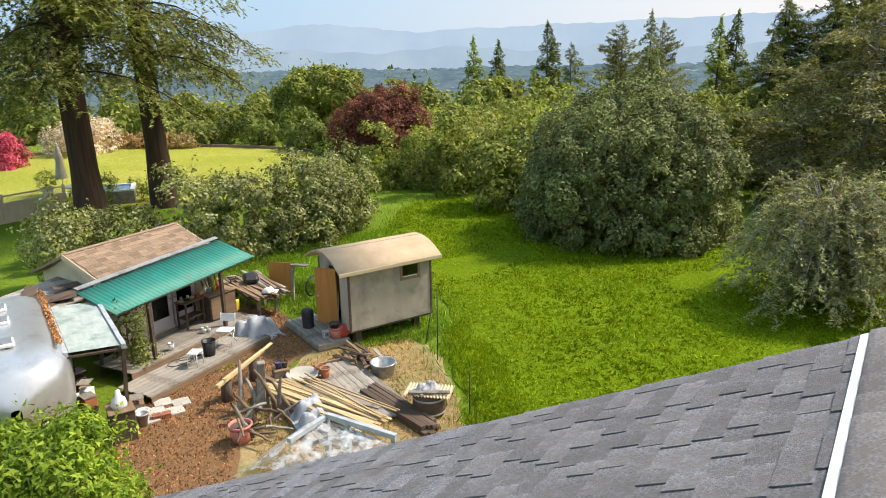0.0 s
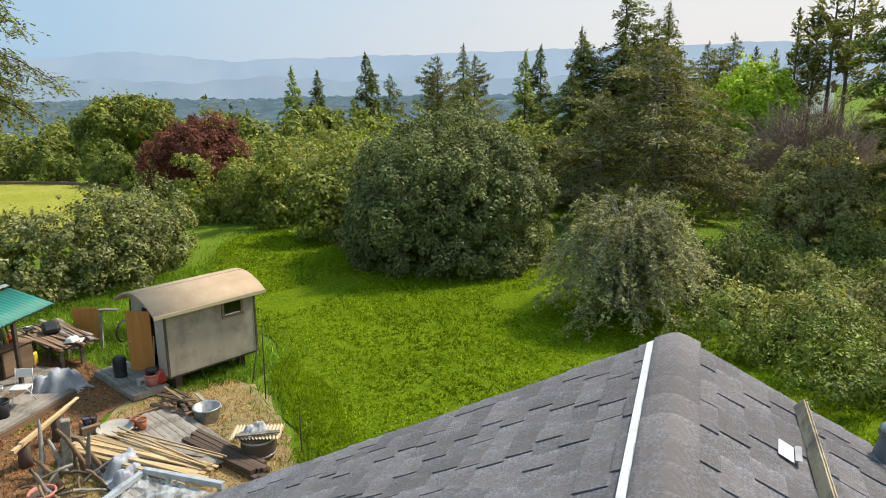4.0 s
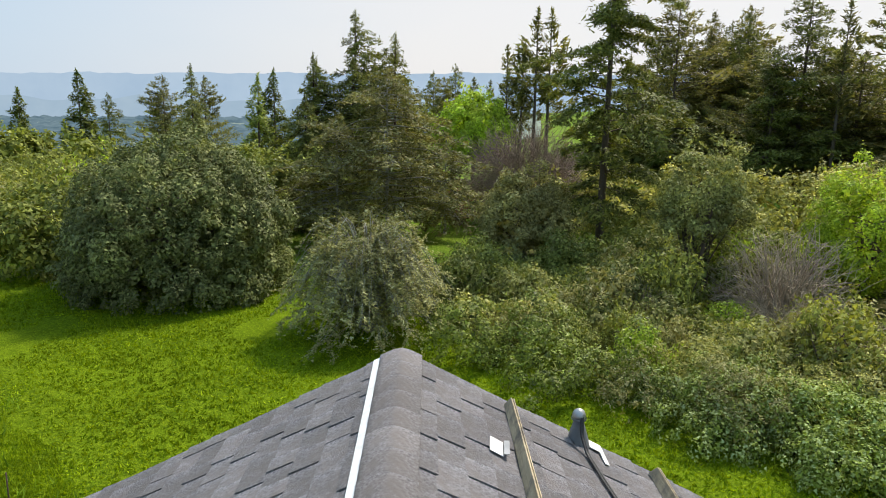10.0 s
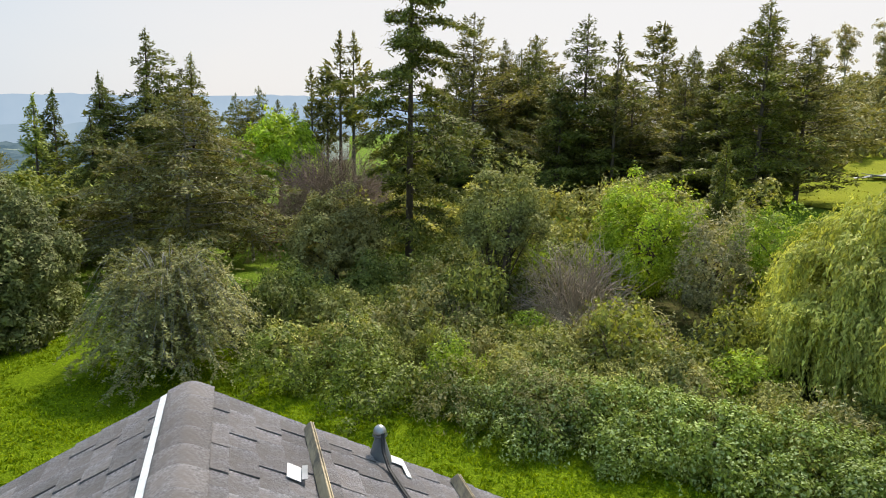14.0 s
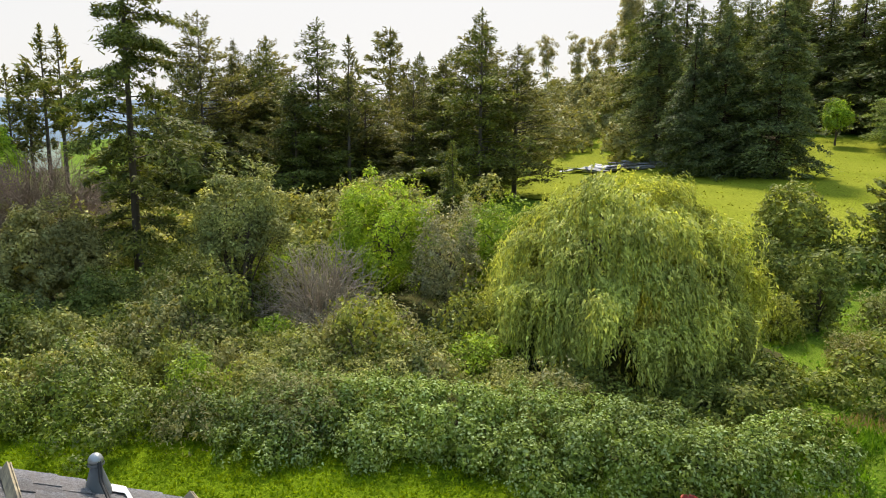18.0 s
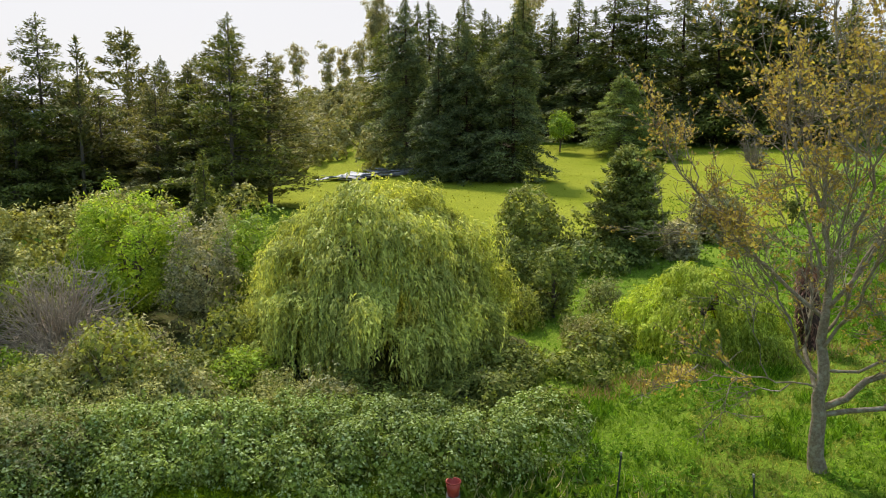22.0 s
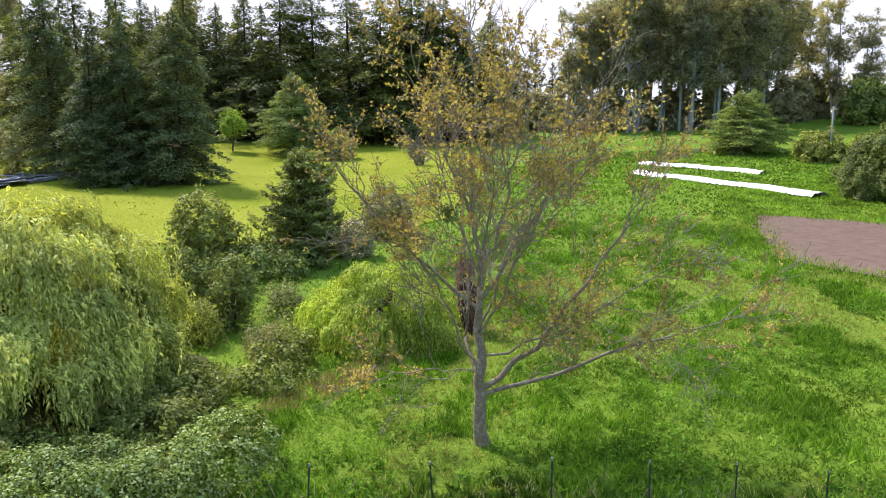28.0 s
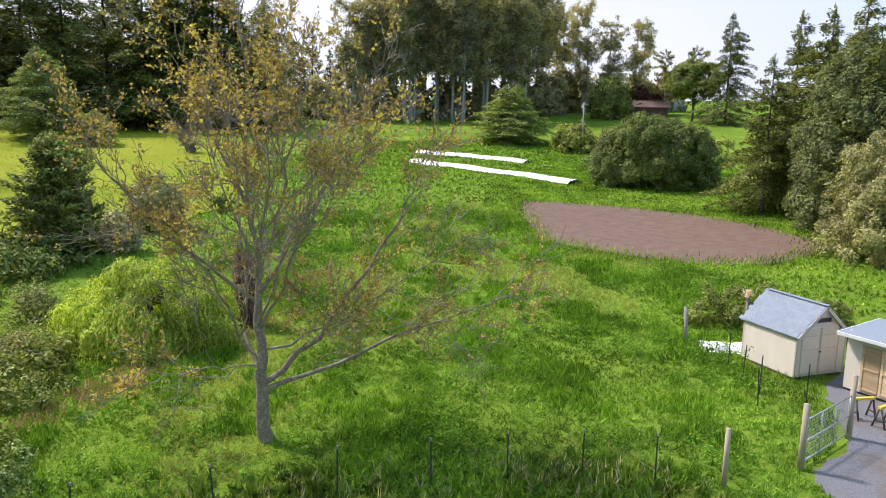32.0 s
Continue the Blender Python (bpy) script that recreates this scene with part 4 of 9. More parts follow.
broad("tree", "yellow-green young-leaved tree beside the willow", "tree", 33.4, 9.0, 5.6, 5.0, L_BRIGHT, 188, leaf=0.15, per_m2=44, clump=0.4, low=0.05, lobes=24, lobe_size=0.13, wild=2.4, limbs=20, stems=3, stem_r=0.07)
broad("shrub", "low bright green shrub by the willow", "shrub", 31.4, 6.8, 4.4, 3.6, L_SHRUB, 90, leaf=0.18, per_m2=40, clump=0.5, low=0.02, lobes=14, lobe_size=0.22)
conifer("dense upright green evergreen tree on the slope", put(None, 46.1, -11.0), L_EVER, BARK, 291, 7.2, 2.7, first=0.01, droop=0.0, rise=0.25, boughs=230, spray=0.30, dens=3.2, ragged=0.3, power=0.4, lean=0.2, slim=0.5)
broad("shrub", "grey-green rounded shrub on the slope", "shrub", 53.2, -19.1, 3.8, 3.9, L_GREY, 92, leaf=0.28, per_m2=34, clump=0.6, low=0.02)
broad("shrub", "small pale conical evergreen shrub", "shrub", 46.2, -14.6, 2.4, 2.7, L_SILVER, 93, leaf=0.2, per_m2=40, clump=0.4, low=0.02)
broad("tree", "young thin bright green tree", "tree", 45.1, -4.8, 4.4, 5.0, L_SHRUB, 94, leaf=0.24, per_m2=26, clump=0.5, low=0.0, lobes=14, lobe_size=0.2)
broad("tree", "young leafy green tree", "tree", 33.0, -4.8, 2.2, 3.7, L_SHRUB, 95, leaf=0.18, per_m2=40, clump=0.4, low=0.0, lobe_size=0.22)
broad("tree", "young leafy green tree", "tree", 34.2, -3.0, 2.2, 3.5, L_HEDGE, 96, leaf=0.18, per_m2=40, clump=0.4, low=0.0, lobe_size=0.22)
broad("tree", "large rounded dark green tree in the meadow", "tree", 46.6, -73.4, 13.0, 7.4, L_HEDGE, 98, leaf=0.24, per_m2=50, clump=0.8, low=0.02, lobes=14)


# weeping trees: arching boughs that end in hanging locks of leafy strands
def weeping(name, label, category, x, y, W, H, mat, seed, mops, strands, leaf, trunk_r, long=2.0, inner=40):
    r = np.random.default_rng(seed)
    t = thing(name, label, category, pose(x, y, float(ground_z(x, y)) - 0.1))
    part("trunk", tube_mesh("trunk", [(bent((0, 0, 0), (0.2, 0.1, H * 0.5), 0, 6, r, 0.05), np.linspace(trunk_r, trunk_r * 0.7, 6))], 9), BARK, t)
    boughs, P, N, A = [], [], [], []
    ph = r.random(4) * 6.28

    def mop(crest, o, length, n_str, fat):
        lean = r.uniform(0.35, 0.75)
        for k in range(n_str):
            off = r.normal(size=3) * [fat, fat, fat * 0.4]
            b = crest + off
            ln = min(length * r.uniform(0.45, 1.1), b[2] - 0.12)
            if ln < 0.25:
                continue
            n = int(5 + 1.7 * ln / leaf)
            q = (np.arange(n)[:, None] + r.random((n, 1))) / n
            way = unit(o + r.normal(size=2) * 0.35) * lean
            rise = 0.10 * length * np.sin(np.clip(q[:, 0] * 4, 0, pi))
            line = np.c_[b[:2] + way * (1 - (1 - q) ** 2) * min(ln, 1.4) - off[:2] * 0.45 * q, b[2] + rise - ln * q[:, 0] ** 1.5]
            down = np.c_[np.repeat(way[None], n, 0) * (1 - q) * 1.2, -0.2 - 1.1 * q[:, 0]]
            P.append(line + r.normal(size=(n, 3)) * 0.03)
            A.append(unit(down + r.normal(size=(n, 3)) * 0.34))
            N.append(unit(np.r_[o * 1.0, 0.9] + r.normal(size=(n, 3)) * 0.6))

    for i in range(mops):
        q = (i + 0.5) / mops
        e = math.asin(max(0.0, 1 - 0.98 * q))
        a = i * 2.39996 + r.normal() * 0.12
        o = np.array([math.cos(a), math.sin(a)])
        lob = 1 + 0.09 * math.sin(3 * a + ph[0]) + 0.07 * math.sin(5 * a + ph[1] + 4 * e) + r.normal() * 0.11
        rad = W * 0.82 * math.cos(e) ** 0.8 * lob
        crest = np.array([*(o * rad), H * (0.27 + 0.72 * math.sin(e) ** 1.2) + r.normal() * 0.045 * H - 0.25])
        mop(crest, o, long * r.uniform(0.6, 1.15) * (1.1 - 0.35 * math.sin(e)), int(strands * r.uniform(0.6, 1.35)), 0.062 * H * r.uniform(0.6, 1.3))
        if i % 3 == 0:
            boughs.append((bent((0.15, 0.1, H * r.uniform(0.38, 0.5)), crest - np.array([*(o * 0.2), 0.1]), 0.09 * H, 6, r, 0.04), np.linspace(trunk_r * 0.3, 0.014, 6)))
    for i in range(inner):
        a = i * 2.39996 + r.normal() * 0.2
        o = np.array([math.cos(a), math.sin(a)])
        mop(np.array([*(o * W * r.uniform(0.45, 0.78)), H * r.uniform(0.3, 0.6)]), o, long, int(strands * 0.6), 0.06 * H)
    tagged(part("branchwork", tube_mesh("branchwork", boughs, 5), BARK, t), kind="stuff")
    P, A, N = np.concatenate(P), np.concatenate(A), np.concatenate(N)
    L = leaf * (0.7 + 0.6 * r.random(len(P)))
    part("crown", raw_mesh("crown", *tri_arrays(P, N, A, L, L * 0.36)), mat, t)


weeping("weeping_willow", "weeping willow with long yellow-green hanging branches", "tree", 27.0, 2.6, 4.9, 6.8, L_WILLOW, 101, 92, 84, 0.19, 0.36, 2.3, 46)
weeping("shrub", "weeping yellow-green mound of a shrub", "shrub", 28.4, -10.3, 2.9, 3.6, L_LIME, 97, 90, 40, 0.15, 0.12, 1.5, 40)


# arching shrub: canes that bow outwards, set with small leaves on side sprays
def arching_shrub(label, x, y, w, h, mat, seed, canes=210, leaf=0.10):
    r = np.random.default_rng(seed)
    t = thing("shrub", label, "shrub", pose(x, y, float(ground_z(x, y)) - 0.05))
    lines, P, N, A = [], [], [], []
    for i in range(canes):
        q = (i + 0.5) / canes
        el = math.asin(1 - 0.97 * q)
        a = i * 2.39996 + r.normal() * 0.2
        o = np.array([math.cos(a), math.sin(a), 0])
        R = 0.5 * w * (0.4 + 0.6 * math.cos(el) ** 0.7) * r.uniform(0.75, 1.1)
        top = h * (0.10 + 0.88 * math.sin(el) ** 0.75) * r.uniform(0.85, 1.05)
        k = np.linspace(0, 1, 9)
        line = o * R * (k ** 1.15)[:, None] + np.c_[0 * k, 0 * k, top * np.sin(k * 2.5)] + np.cumsum(r.normal(size=(9, 3)), 0) * 0.025
        line[:, 2] = np.maximum(line[:, 2], 0.05)
        lines.append((line, np.linspace(0.022, 0.005, 9)))
        for m in range(9):
            j = 2 + r.integers(0, 6)
            s = r.random()
            root = line[j] * (1 - s) + line[j + 1] * s
            way = unit(unit(line[j + 1] - line[j]) * 0.8 + r.normal(size=3) * 0.55 + [0, 0, 0.15])
            ln = r.uniform(0.35, 0.8)
            n = 26
            u = r.random(n)
            p = root + way * (u * ln)[:, None]
            p[:, 2] -= u * u * 0.18
            side = unit(np.cross(way, [0, 0, 1.0])) * np.where(np.arange(n) % 2, 1, -1)[:, None]
            P.append(p + side * leaf * 0.4 + r.normal(size=(n, 3)) * 0.02)
            A.append(unit(side + way * 0.7 + r.normal(size=(n, 3)) * 0.3))
            N.append(unit(np.array([0, 0, 1.0]) + o * 0.4 + r.normal(size=(n, 3)) * 0.4))
    for ln, wd in lines[:8]:
        part("stem", tube_mesh("stem", [(ln, wd * 1.6)], 5), BARK_GREY, t)
    tagged(part("branchwork", tube_mesh("branchwork", lines[8:], 4), BARK_GREY, t), kind="stuff")
    P, A, N = np.concatenate(P), np.concatenate(A), np.concatenate(N)
    L = leaf * (0.7 + 0.7 * r.random(len(P)))
    part("crown", raw_mesh("crown", *tri_arrays(P, N, A, L, L * 0.5)), mat, t)


arching_shrub("arching grey-green shrub at the lawn's edge", 12.1, 21.8, 6.3, 4.4, L_ARCH, 82, 260)


# maple with opening leaves
def field_gap(p, scale, seed):
    """Smooth random values between 0 and 1 in space."""
    r = np.random.default_rng(seed)
    v = np.zeros(len(p))
    for k in range(6):
        v += np.sin(p @ (r.normal(size=3) * scale) + r.random() * 6.28)
    return np.clip(0.5 + v / 7.0, 0, 1)


def grow(r, p, d, length, rad, level, out, fine, tips, spread, up):
    """A limb with its side limbs, down to the twigs."""
    n = 6 if level > 1 else 4
    end = p + d * length
    line = bent(p, end, 0, n, r, length * 0.045)
    line[:, 2] += np.linspace(0, 1, n) ** 2 * length * up
    (out if level > 1 else fine).append((line, np.linspace(rad, max(rad * 0.4, 0.0065), n)))
    if level == 0:
        tips.extend(line[1:])
        return
    for i in range((0, 5, 5, 5)[level]):
        j = r.integers(n // 3, n)
        e = unit(d * 0.8 + r.normal(size=3) * spread + np.array([0, 0, 0.1]))
        grow(r, line[j], e, length * (0.42 + 0.25 * r.random()), max(rad * 0.45, 0.009), level - 1, out, fine, tips, spread, up)
    grow(r, line[-1], unit(d + r.normal(size=3) * 0.2), length * 0.6, max(rad * 0.42, 0.009), level - 1, out, fine, tips, spread, up)


def maple(x, y):
    r = np.random.default_rng(114)
    t = thing("maple", "large bare maple with opening yellow-orange leaves", "tree", pose(x, y, float(ground_z(x, y)) - 0.1))
    limbs, fine, tips = [], [], []
    line = bent((0, 0, 0), (0.1, 0.1, 5.6), 0, 12, r, 0.06)
    wd = np.linspace(0.205, 0.065, 12)
    wd[0] = 0.25
    part("trunk", tube_mesh("trunk", [(line, wd)], 14), BARK_MAPLE, t)
    # limbs: height on the trunk, compass bearing, slope, length, girth, upward bend
    for z, az, el, ln, girth, bend in ((1.55, 207, 14, 7.2, 0.11, 0.12), (1.7, 205, 48, 7.0, 0.14, 0.05), (1.9, 110, 60, 6.6, 0.10, 0.06), (2.4, 20, 50, 4.4, 0.07, 0.16), (2.7, 215, 28, 5.6, 0.06, 0.12),
                                       (3.2, 250, 50, 5.4, 0.07, 0.10), (3.5, 160, 52, 5.6, 0.07, 0.08), (4.0, 25, 34, 5.2, 0.085, 0.26), (4.2, 205, 58, 6.0, 0.08, 0.05), (4.6, 300, 48, 4.6, 0.06, 0.10),
                                       (4.9, 70, 55, 4.8, 0.06, 0.08), (5.3, 40, 72, 5.8, 0.085, 0.0), (5.4, 200, 74, 5.6, 0.08, 0.0), (5.5, 310, 80, 6.0, 0.085, 0.0), (2.2, 10, 4, 3.0, 0.035, 0.0)):
        a, e = math.radians(az), math.radians(el)
        d = np.array([math.sin(a) * math.cos(e), math.cos(a) * math.cos(e), math.sin(e)])
        root = np.array([np.interp(z, line[:, 2], line[:, k]) for k in range(3)])
        k = np.linspace(0, 1, 11)
        path = root + d * ln * k[:, None] + np.cumsum(r.normal(size=(11, 3)), 0) * 0.085 * (k > 0)[:, None]
        path[:, 2] += bend * ln * k * k
        part("limb", tube_mesh("limb", [(path, np.linspace(girth * 0.68, 0.012, 11))], 8), BARK_MAPLE, t)
        for m in range(int(4 + ln * 0.95)):
            j = min(10, 2 + int(9 * (m + r.random()) / int(4 + ln * 0.95)))
            e2 = unit(unit(path[j] - path[j - 1]) * 0.75 + r.normal(size=3) * 0.48 + np.array([0, 0, 0.12 if el > 20 else -0.12]))
            grow(r, path[j], e2, r.uniform(1.0, 2.2) * (1.15 - 0.04 * j), 0.02, 2, limbs, fine, tips, 0.5, 0.06)
    tagged(part("branchwork", tube_mesh("branchwork", limbs, 5), BARK_MAPLE, t), kind="stuff")
    tagged(part("twig", tube_mesh("twig", fine, 3), TWIG, t), kind="stuff")
    tips = np.array(tips)
    dense = field_gap(tips, 0.8, 9) + 0.03 * (tips[:, 2] - 6.0)
    k = np.nonzero(dense > 0.42)[0]
    k = np.repeat(k[r.random(len(k)) < 0.55], 3)
    p = tips[k] + r.normal(size=(len(k), 3)) * 0.05
    tagged(part("leaves", raw_mesh("leaves", *leaf_arrays(p, ball_dirs(len(p), r), ball_dirs(len(p), r), 0.092 * (0.5 + 0.9 * r.random(len(p))), 0.08 * (0.5 + 0.9 * r.random(len(p))))), L_MAPLE, t), kind="stuff")
    # a leafy clump high in the fork
    tagged(part("clump", raw_mesh("clump", *crown_leaves([(0.2, 0.9, 6.7, 0.22, 0.22, 0.2)], 0.09, 120, 0.16, r)), L_HEDGE, t, "dark green clump of leaves in the branches"), kind="stuff")


maple(17.45, -9.5)


# broken trunk behind the maple
def snag(x, y, h, rad):
    r = np.random.default_rng(116)
    t = thing("tree_stump", "broken tree trunk with shaggy red-brown bark", "tree stump", pose(x, y, float(ground_z(x, y)) - 0.1))
    line = bent((0, 0, 0), (0.2, 0.1, h), 0, 9, r, 0.05)
    part("trunk", tube_mesh("trunk", [(line, rad * np.array([1.2, 1.0, 0.95, 1.0, 0.95, 0.9, 0.8, 0.6, 0.2]))], 11), BARK_RED, t)
    n = 1500
    a, q = r.random(n) * 2 * pi, r.random(n)
    out = np.c_[np.cos(a), np.sin(a), 0 * a]
    p = np.stack([np.interp(q * h, line[:, 2], line[:, k]) for k in range(3)], -1) + out * rad * (1.02 - 0.25 * q)[:, None]
    tagged(part("loose_bark", raw_mesh("loose_bark", *tri_arrays(p, out + r.normal(size=(n, 3)) * 0.4, np.array([0, 0, -1.0]) + out * 0.5 + r.normal(size=(n, 3)) * 0.3, r.uniform(0.2, 0.5, n), r.uniform(0.05, 0.12, n))), L_SHRED, t), kind="stuff")


snag(28.3, -14.3, 3.2, 0.48)


# two redwoods by the garden: great trunks and high hanging boughs
def great_redwood(x, y, h, seed, rad):
    r = np.random.default_rng(seed)
    t = thing("redwood", "great redwood with bare dark trunk and high boughs", "tree", pose(x, y, float(ground_z(x, y)) - 0.1))
    lean = np.array([-0.8, 0.3, h])
    line = bent((0, 0, 0), lean, 0, 10, r)
    wd = rad * np.array([1.35, 1.0, 0.95, 0.9, 0.84, 0.76, 0.66, 0.5, 0.3, 0.05])
    part("trunk", tube_mesh("trunk", [(line, wd)], 18), BARK_RED, t)
    paths, P, N, A = [], [], [], []
    for i in range(90):
        z = h * (0.26 + 0.72 * i / 90)
        a = r.random() * 2 * pi
        R = 6.6 * (1 - 0.75 * i / 90) * (0.6 + 0.5 * r.random())
        root = line[0] + (lean - line[0]) * (z / h)
        tip = root + np.array([math.cos(a) * R, math.sin(a) * R, -0.28 * R + r.normal() * 0.2])
        paths.append((bent(root, tip, 0.12 * R, 5, r), np.linspace(0.06, 0.015, 5)))
        low = z < 19
        m = int((88 if low else 18) * R / 3)
        q = 0.2 + 0.85 * r.random(m)
        side = np.array([-math.sin(a), math.cos(a), 0])
        c = root + (tip - root) * q[:, None] + side * (r.normal(size=m) * 0.17 * R)[:, None]
        c[:, 2] += 0.12 * R * 4 * q * (1 - q) - np.abs(r.normal(size=m)) * 0.4
        # feathery sprays: short needles along hanging twigs
        n = 12 if low else 9
        way = unit(np.array([math.cos(a), math.sin(a), -0.7]) + r.normal(size=(m, 3)) * 0.6)
        ln = r.uniform(0.35, 0.8, m)
        s = np.tile(np.arange(n) / n, m)
        p = np.repeat(c, n, 0) + np.repeat(way * ln[:, None], n, 0) * s[:, None]
        p[:, 2] -= s * s * 0.12
        fl = unit(np.cross(np.repeat(way, n, 0), [0, 0, 1.0])) * np.tile(np.where(np.arange(n) % 2, 1.0, -1.0), m)[:, None]
        P.append(p + fl * 0.05)
        A.append(unit(fl + np.repeat(way, n, 0) * 0.7 + r.normal(size=p.shape) * 0.25))
        N.append(unit(np.array([0, 0, 1.0]) + r.normal(size=p.shape) * 0.45))
    P, A, N = np.concatenate(P), np.concatenate(A), np.concatenate(N)
    L = 0.19 * (0.6 + 0.7 * r.random(len(P)))
    tagged(part("branchwork", tube_mesh("branchwork", paths, 5), BARK_RED, t), kind="stuff")
    part("crown", raw_mesh("crown", *tri_arrays(P, N, A, L, L * 0.5)), L_REDWOOD, t)


great_redwood(-17.0, 34.5, 27, 121, 0.62)
great_redwood(-15.3, 39.3, 30, 122, 0.58)


# hedges and banks of shrubs: mounds of leaves along a line
def bank(name, label, line, width, height, leaf_mat, seed, leaf=0.15, per_m2=50, clump=0.5, category="hedge", every=1.1, vary=0.45, gaps=0.12, shoots=0.3, slim=0.7):
    r = np.random.default_rng(seed)
    pts = np.asarray(line, float)
    seg = np.linalg.norm(np.diff(pts, axis=0), axis=1)
    s = np.r_[0, np.cumsum(seg)]
    k = np.arange(0, s[-1], every)
    rows = []
    for q in k:
        x, y = np.interp(q, s, pts[:, 0]), np.interp(q, s, pts[:, 1])
        for j in range(max(1, int(width / 1.6))):
            px, py = x + r.normal() * width * 0.28, y + r.normal() * width * 0.28
            rad = (0.4 + 0.5 * r.random()) * min(width * 0.5, 1.5)
            hh = height * (1 - vary + 2 * vary * r.random())
            rows.append((px, py, float(ground_z(px, py)) + hh * 0.45, rad, rad, hh * 0.55))
    t = tagged(part(name, raw_mesh(name, *crown_leaves(rows, leaf, per_m2, clump, r, drop_below=None if height > 6 else -9.0, gaps=gaps, shoots=shoots, slim=slim, core=0.3)), leaf_mat), label, category, kind="stuff")
    return t


bank("bramble_bank", "dense bramble thicket with pale-edged leaves", [(16.2, 10.6), (17.0, 7.0), (17.6, 3.0), (17.9, -1.5)], 3.4, 1.25, L_BRAMBLE, 131, 0.09, 150, 0.40, every=0.55, vary=0.3, gaps=0.3, slim=0.8)
bank("bramble_bank", "low bramble fringe at the lawn's edge", [(15.6, 10.8), (16.2, 7.2), (16.6, 3.0), (16.9, -1.5)], 1.6, 0.75, L_BRAMBLE, 235, 0.09, 140, 0.34, every=0.5, vary=0.4, gaps=0.3, slim=0.8)
bank("shrub_bank", "glossy dark green shrubs with bright tips", [(13.7, 18.8), (14.9, 15.8), (16.0, 12.6)], 2.5, 1.7, L_GLOSSY, 331, 0.10, 100, 0.42, every=0.7, vary=0.35, gaps=0.35)
bank("shrub_bank", "low glossy green fringe by the lawn", [(13.7, 17.2), (14.7, 14.2), (15.4, 11.2)], 1.2, 0.7, L_GLOSSY, 332, 0.09, 100, 0.34, every=0.6, vary=0.4, gaps=0.3)
bank("shrub_bank", "pale grey-green shrubs behind the brambles", [(15.6, 12.6), (16.5, 10.4), (17.4, 8.6)], 2.4, 1.45, L_GREY, 232, 0.09, 110, 0.36, every=0.9, vary=0.35, gaps=0.3, slim=0.45)
bank("scrub", "olive and tan tangle over the brambles", [(17.2, 14.5), (18.3, 10.5), (19.0, 7.0), (19.4, 3.0)], 2.4, 1.2, L_OLIVE, 231, 0.09, 90, 0.32, every=1.1, vary=0.4, gaps=0.3, slim=0.45)
bank("undergrowth", "dark green ivy and bramble beneath the willow", [(19.2, 3.0), (20.8, 0.2), (22.6, -1.8), (25.0, -3.4)], 3.2, 0.7, L_HEDGE, 234, 0.13, 70, 0.36, every=0.8)
bank("scrub", "tangled olive and green scrub", [(17.0, 20.0), (19.0, 16.0), (20.0, 11.5), (20.8, 7.5)], 4.2, 1.1, L_OLIVE, 133, 0.14, 50, 0.42)
bank("scrub", "low dark green scrub among dry twigs", [(18.5, 19.5), (21.0, 15.0), (22.0, 10.0), (23, 6.5)], 5.0, 1.1, L_HEDGE, 233, 0.15, 40, 0.45)
bank("scrub", "tall green scrub under the fir", [(18, 25), (21.5, 22.5), (25, 21), (28, 22)], 5.0, 1.6, L_HEDGE, 134, 0.15, 60, 0.5)
bank("scrub", "tall green scrub under the fir", [(27.5, 24), (32, 20), (36, 16), (38, 9)], 6.0, 1.8, L_HEDGE, 135, 0.18, 40, 0.6)
bank("woodland_edge", "yellow-green woodland edge", [(34, 34), (42, 30), (49, 23), (51, 17)], 7.0, 3.0, L_OLIVE, 136, 0.28, 16, 0.8)
bank("thicket", "mixed green thicket behind the oak", [(4, 38), (9, 40), (14, 42), (22, 44)], 6.0, 3.6, L_HEDGE, 137, 0.26, 24, 0.8)
bank("thicket", "light green thicket beyond the lawn", [(-2, 44), (2, 44), (5, 42)], 4.0, 2.6, L_SHRUB, 138, 0.2, 45, 0.6)
bank("thicket", "light green thicket on the falling slope", [(-3, 58), (6, 60), (14, 58), (22, 62), (30, 62)], 12.0, 2.6, L_SHRUB, 139, 0.3, 15, 0.9)
bank("hedge", "grey-green flowering hedge behind the hut", [(-14, 27.5), (-10.5, 28.8), (-7, 31), (-4.5, 34.5)], 3.4, 2.7, L_GREYHEDGE, 140, 0.15, 70, 0.5)
bank("hedge", "clipped dark green hedge round the garden", [(-25, 66), (-16, 64), (-10, 60), (-6.5, 55)], 3.0, 2.3, L_HEDGE, 141, 0.24, 36, 0.6)
bank("woodland", "dense woods below the garden", [(-60, 90), (-40, 92), (-20, 90), (0, 88), (16, 90)], 14.0, 3.9, L_HEDGE, 142, 0.6, 5, 1.2, "trees", 3.0)
bank("shrubs", "green shrubs along the creek", [(24.5, -3.5), (28, -6), (31, -7.5)], 2.0, 0.8, L_HEDGE, 143, 0.17, 45, 0.5)
bank("shrubs", "green shrubs at the foot of the hill", [(36, 4), (40, -2), (43, -7), (50, -15)], 4.0, 1.5, L_HEDGE, 144, 0.26, 20, 0.6)
bank("hill_scrub", "grey-green scrub on the far hillside", [(118, 26), (150, 30), (168, 24), (190, 14)], 26.0, 3.4, L_GREY, 145, 0.55, 7, 1.0, "scrub", 4.0)
bank("hedge", "dark green hedge behind the shed", [(16.6, -30.4), (14.0, -32.0), (10.8, -33.4)], 1.7, 1.55, L_HEDGE, 146, 0.15, 90, 0.42, every=0.6, vary=0.2)
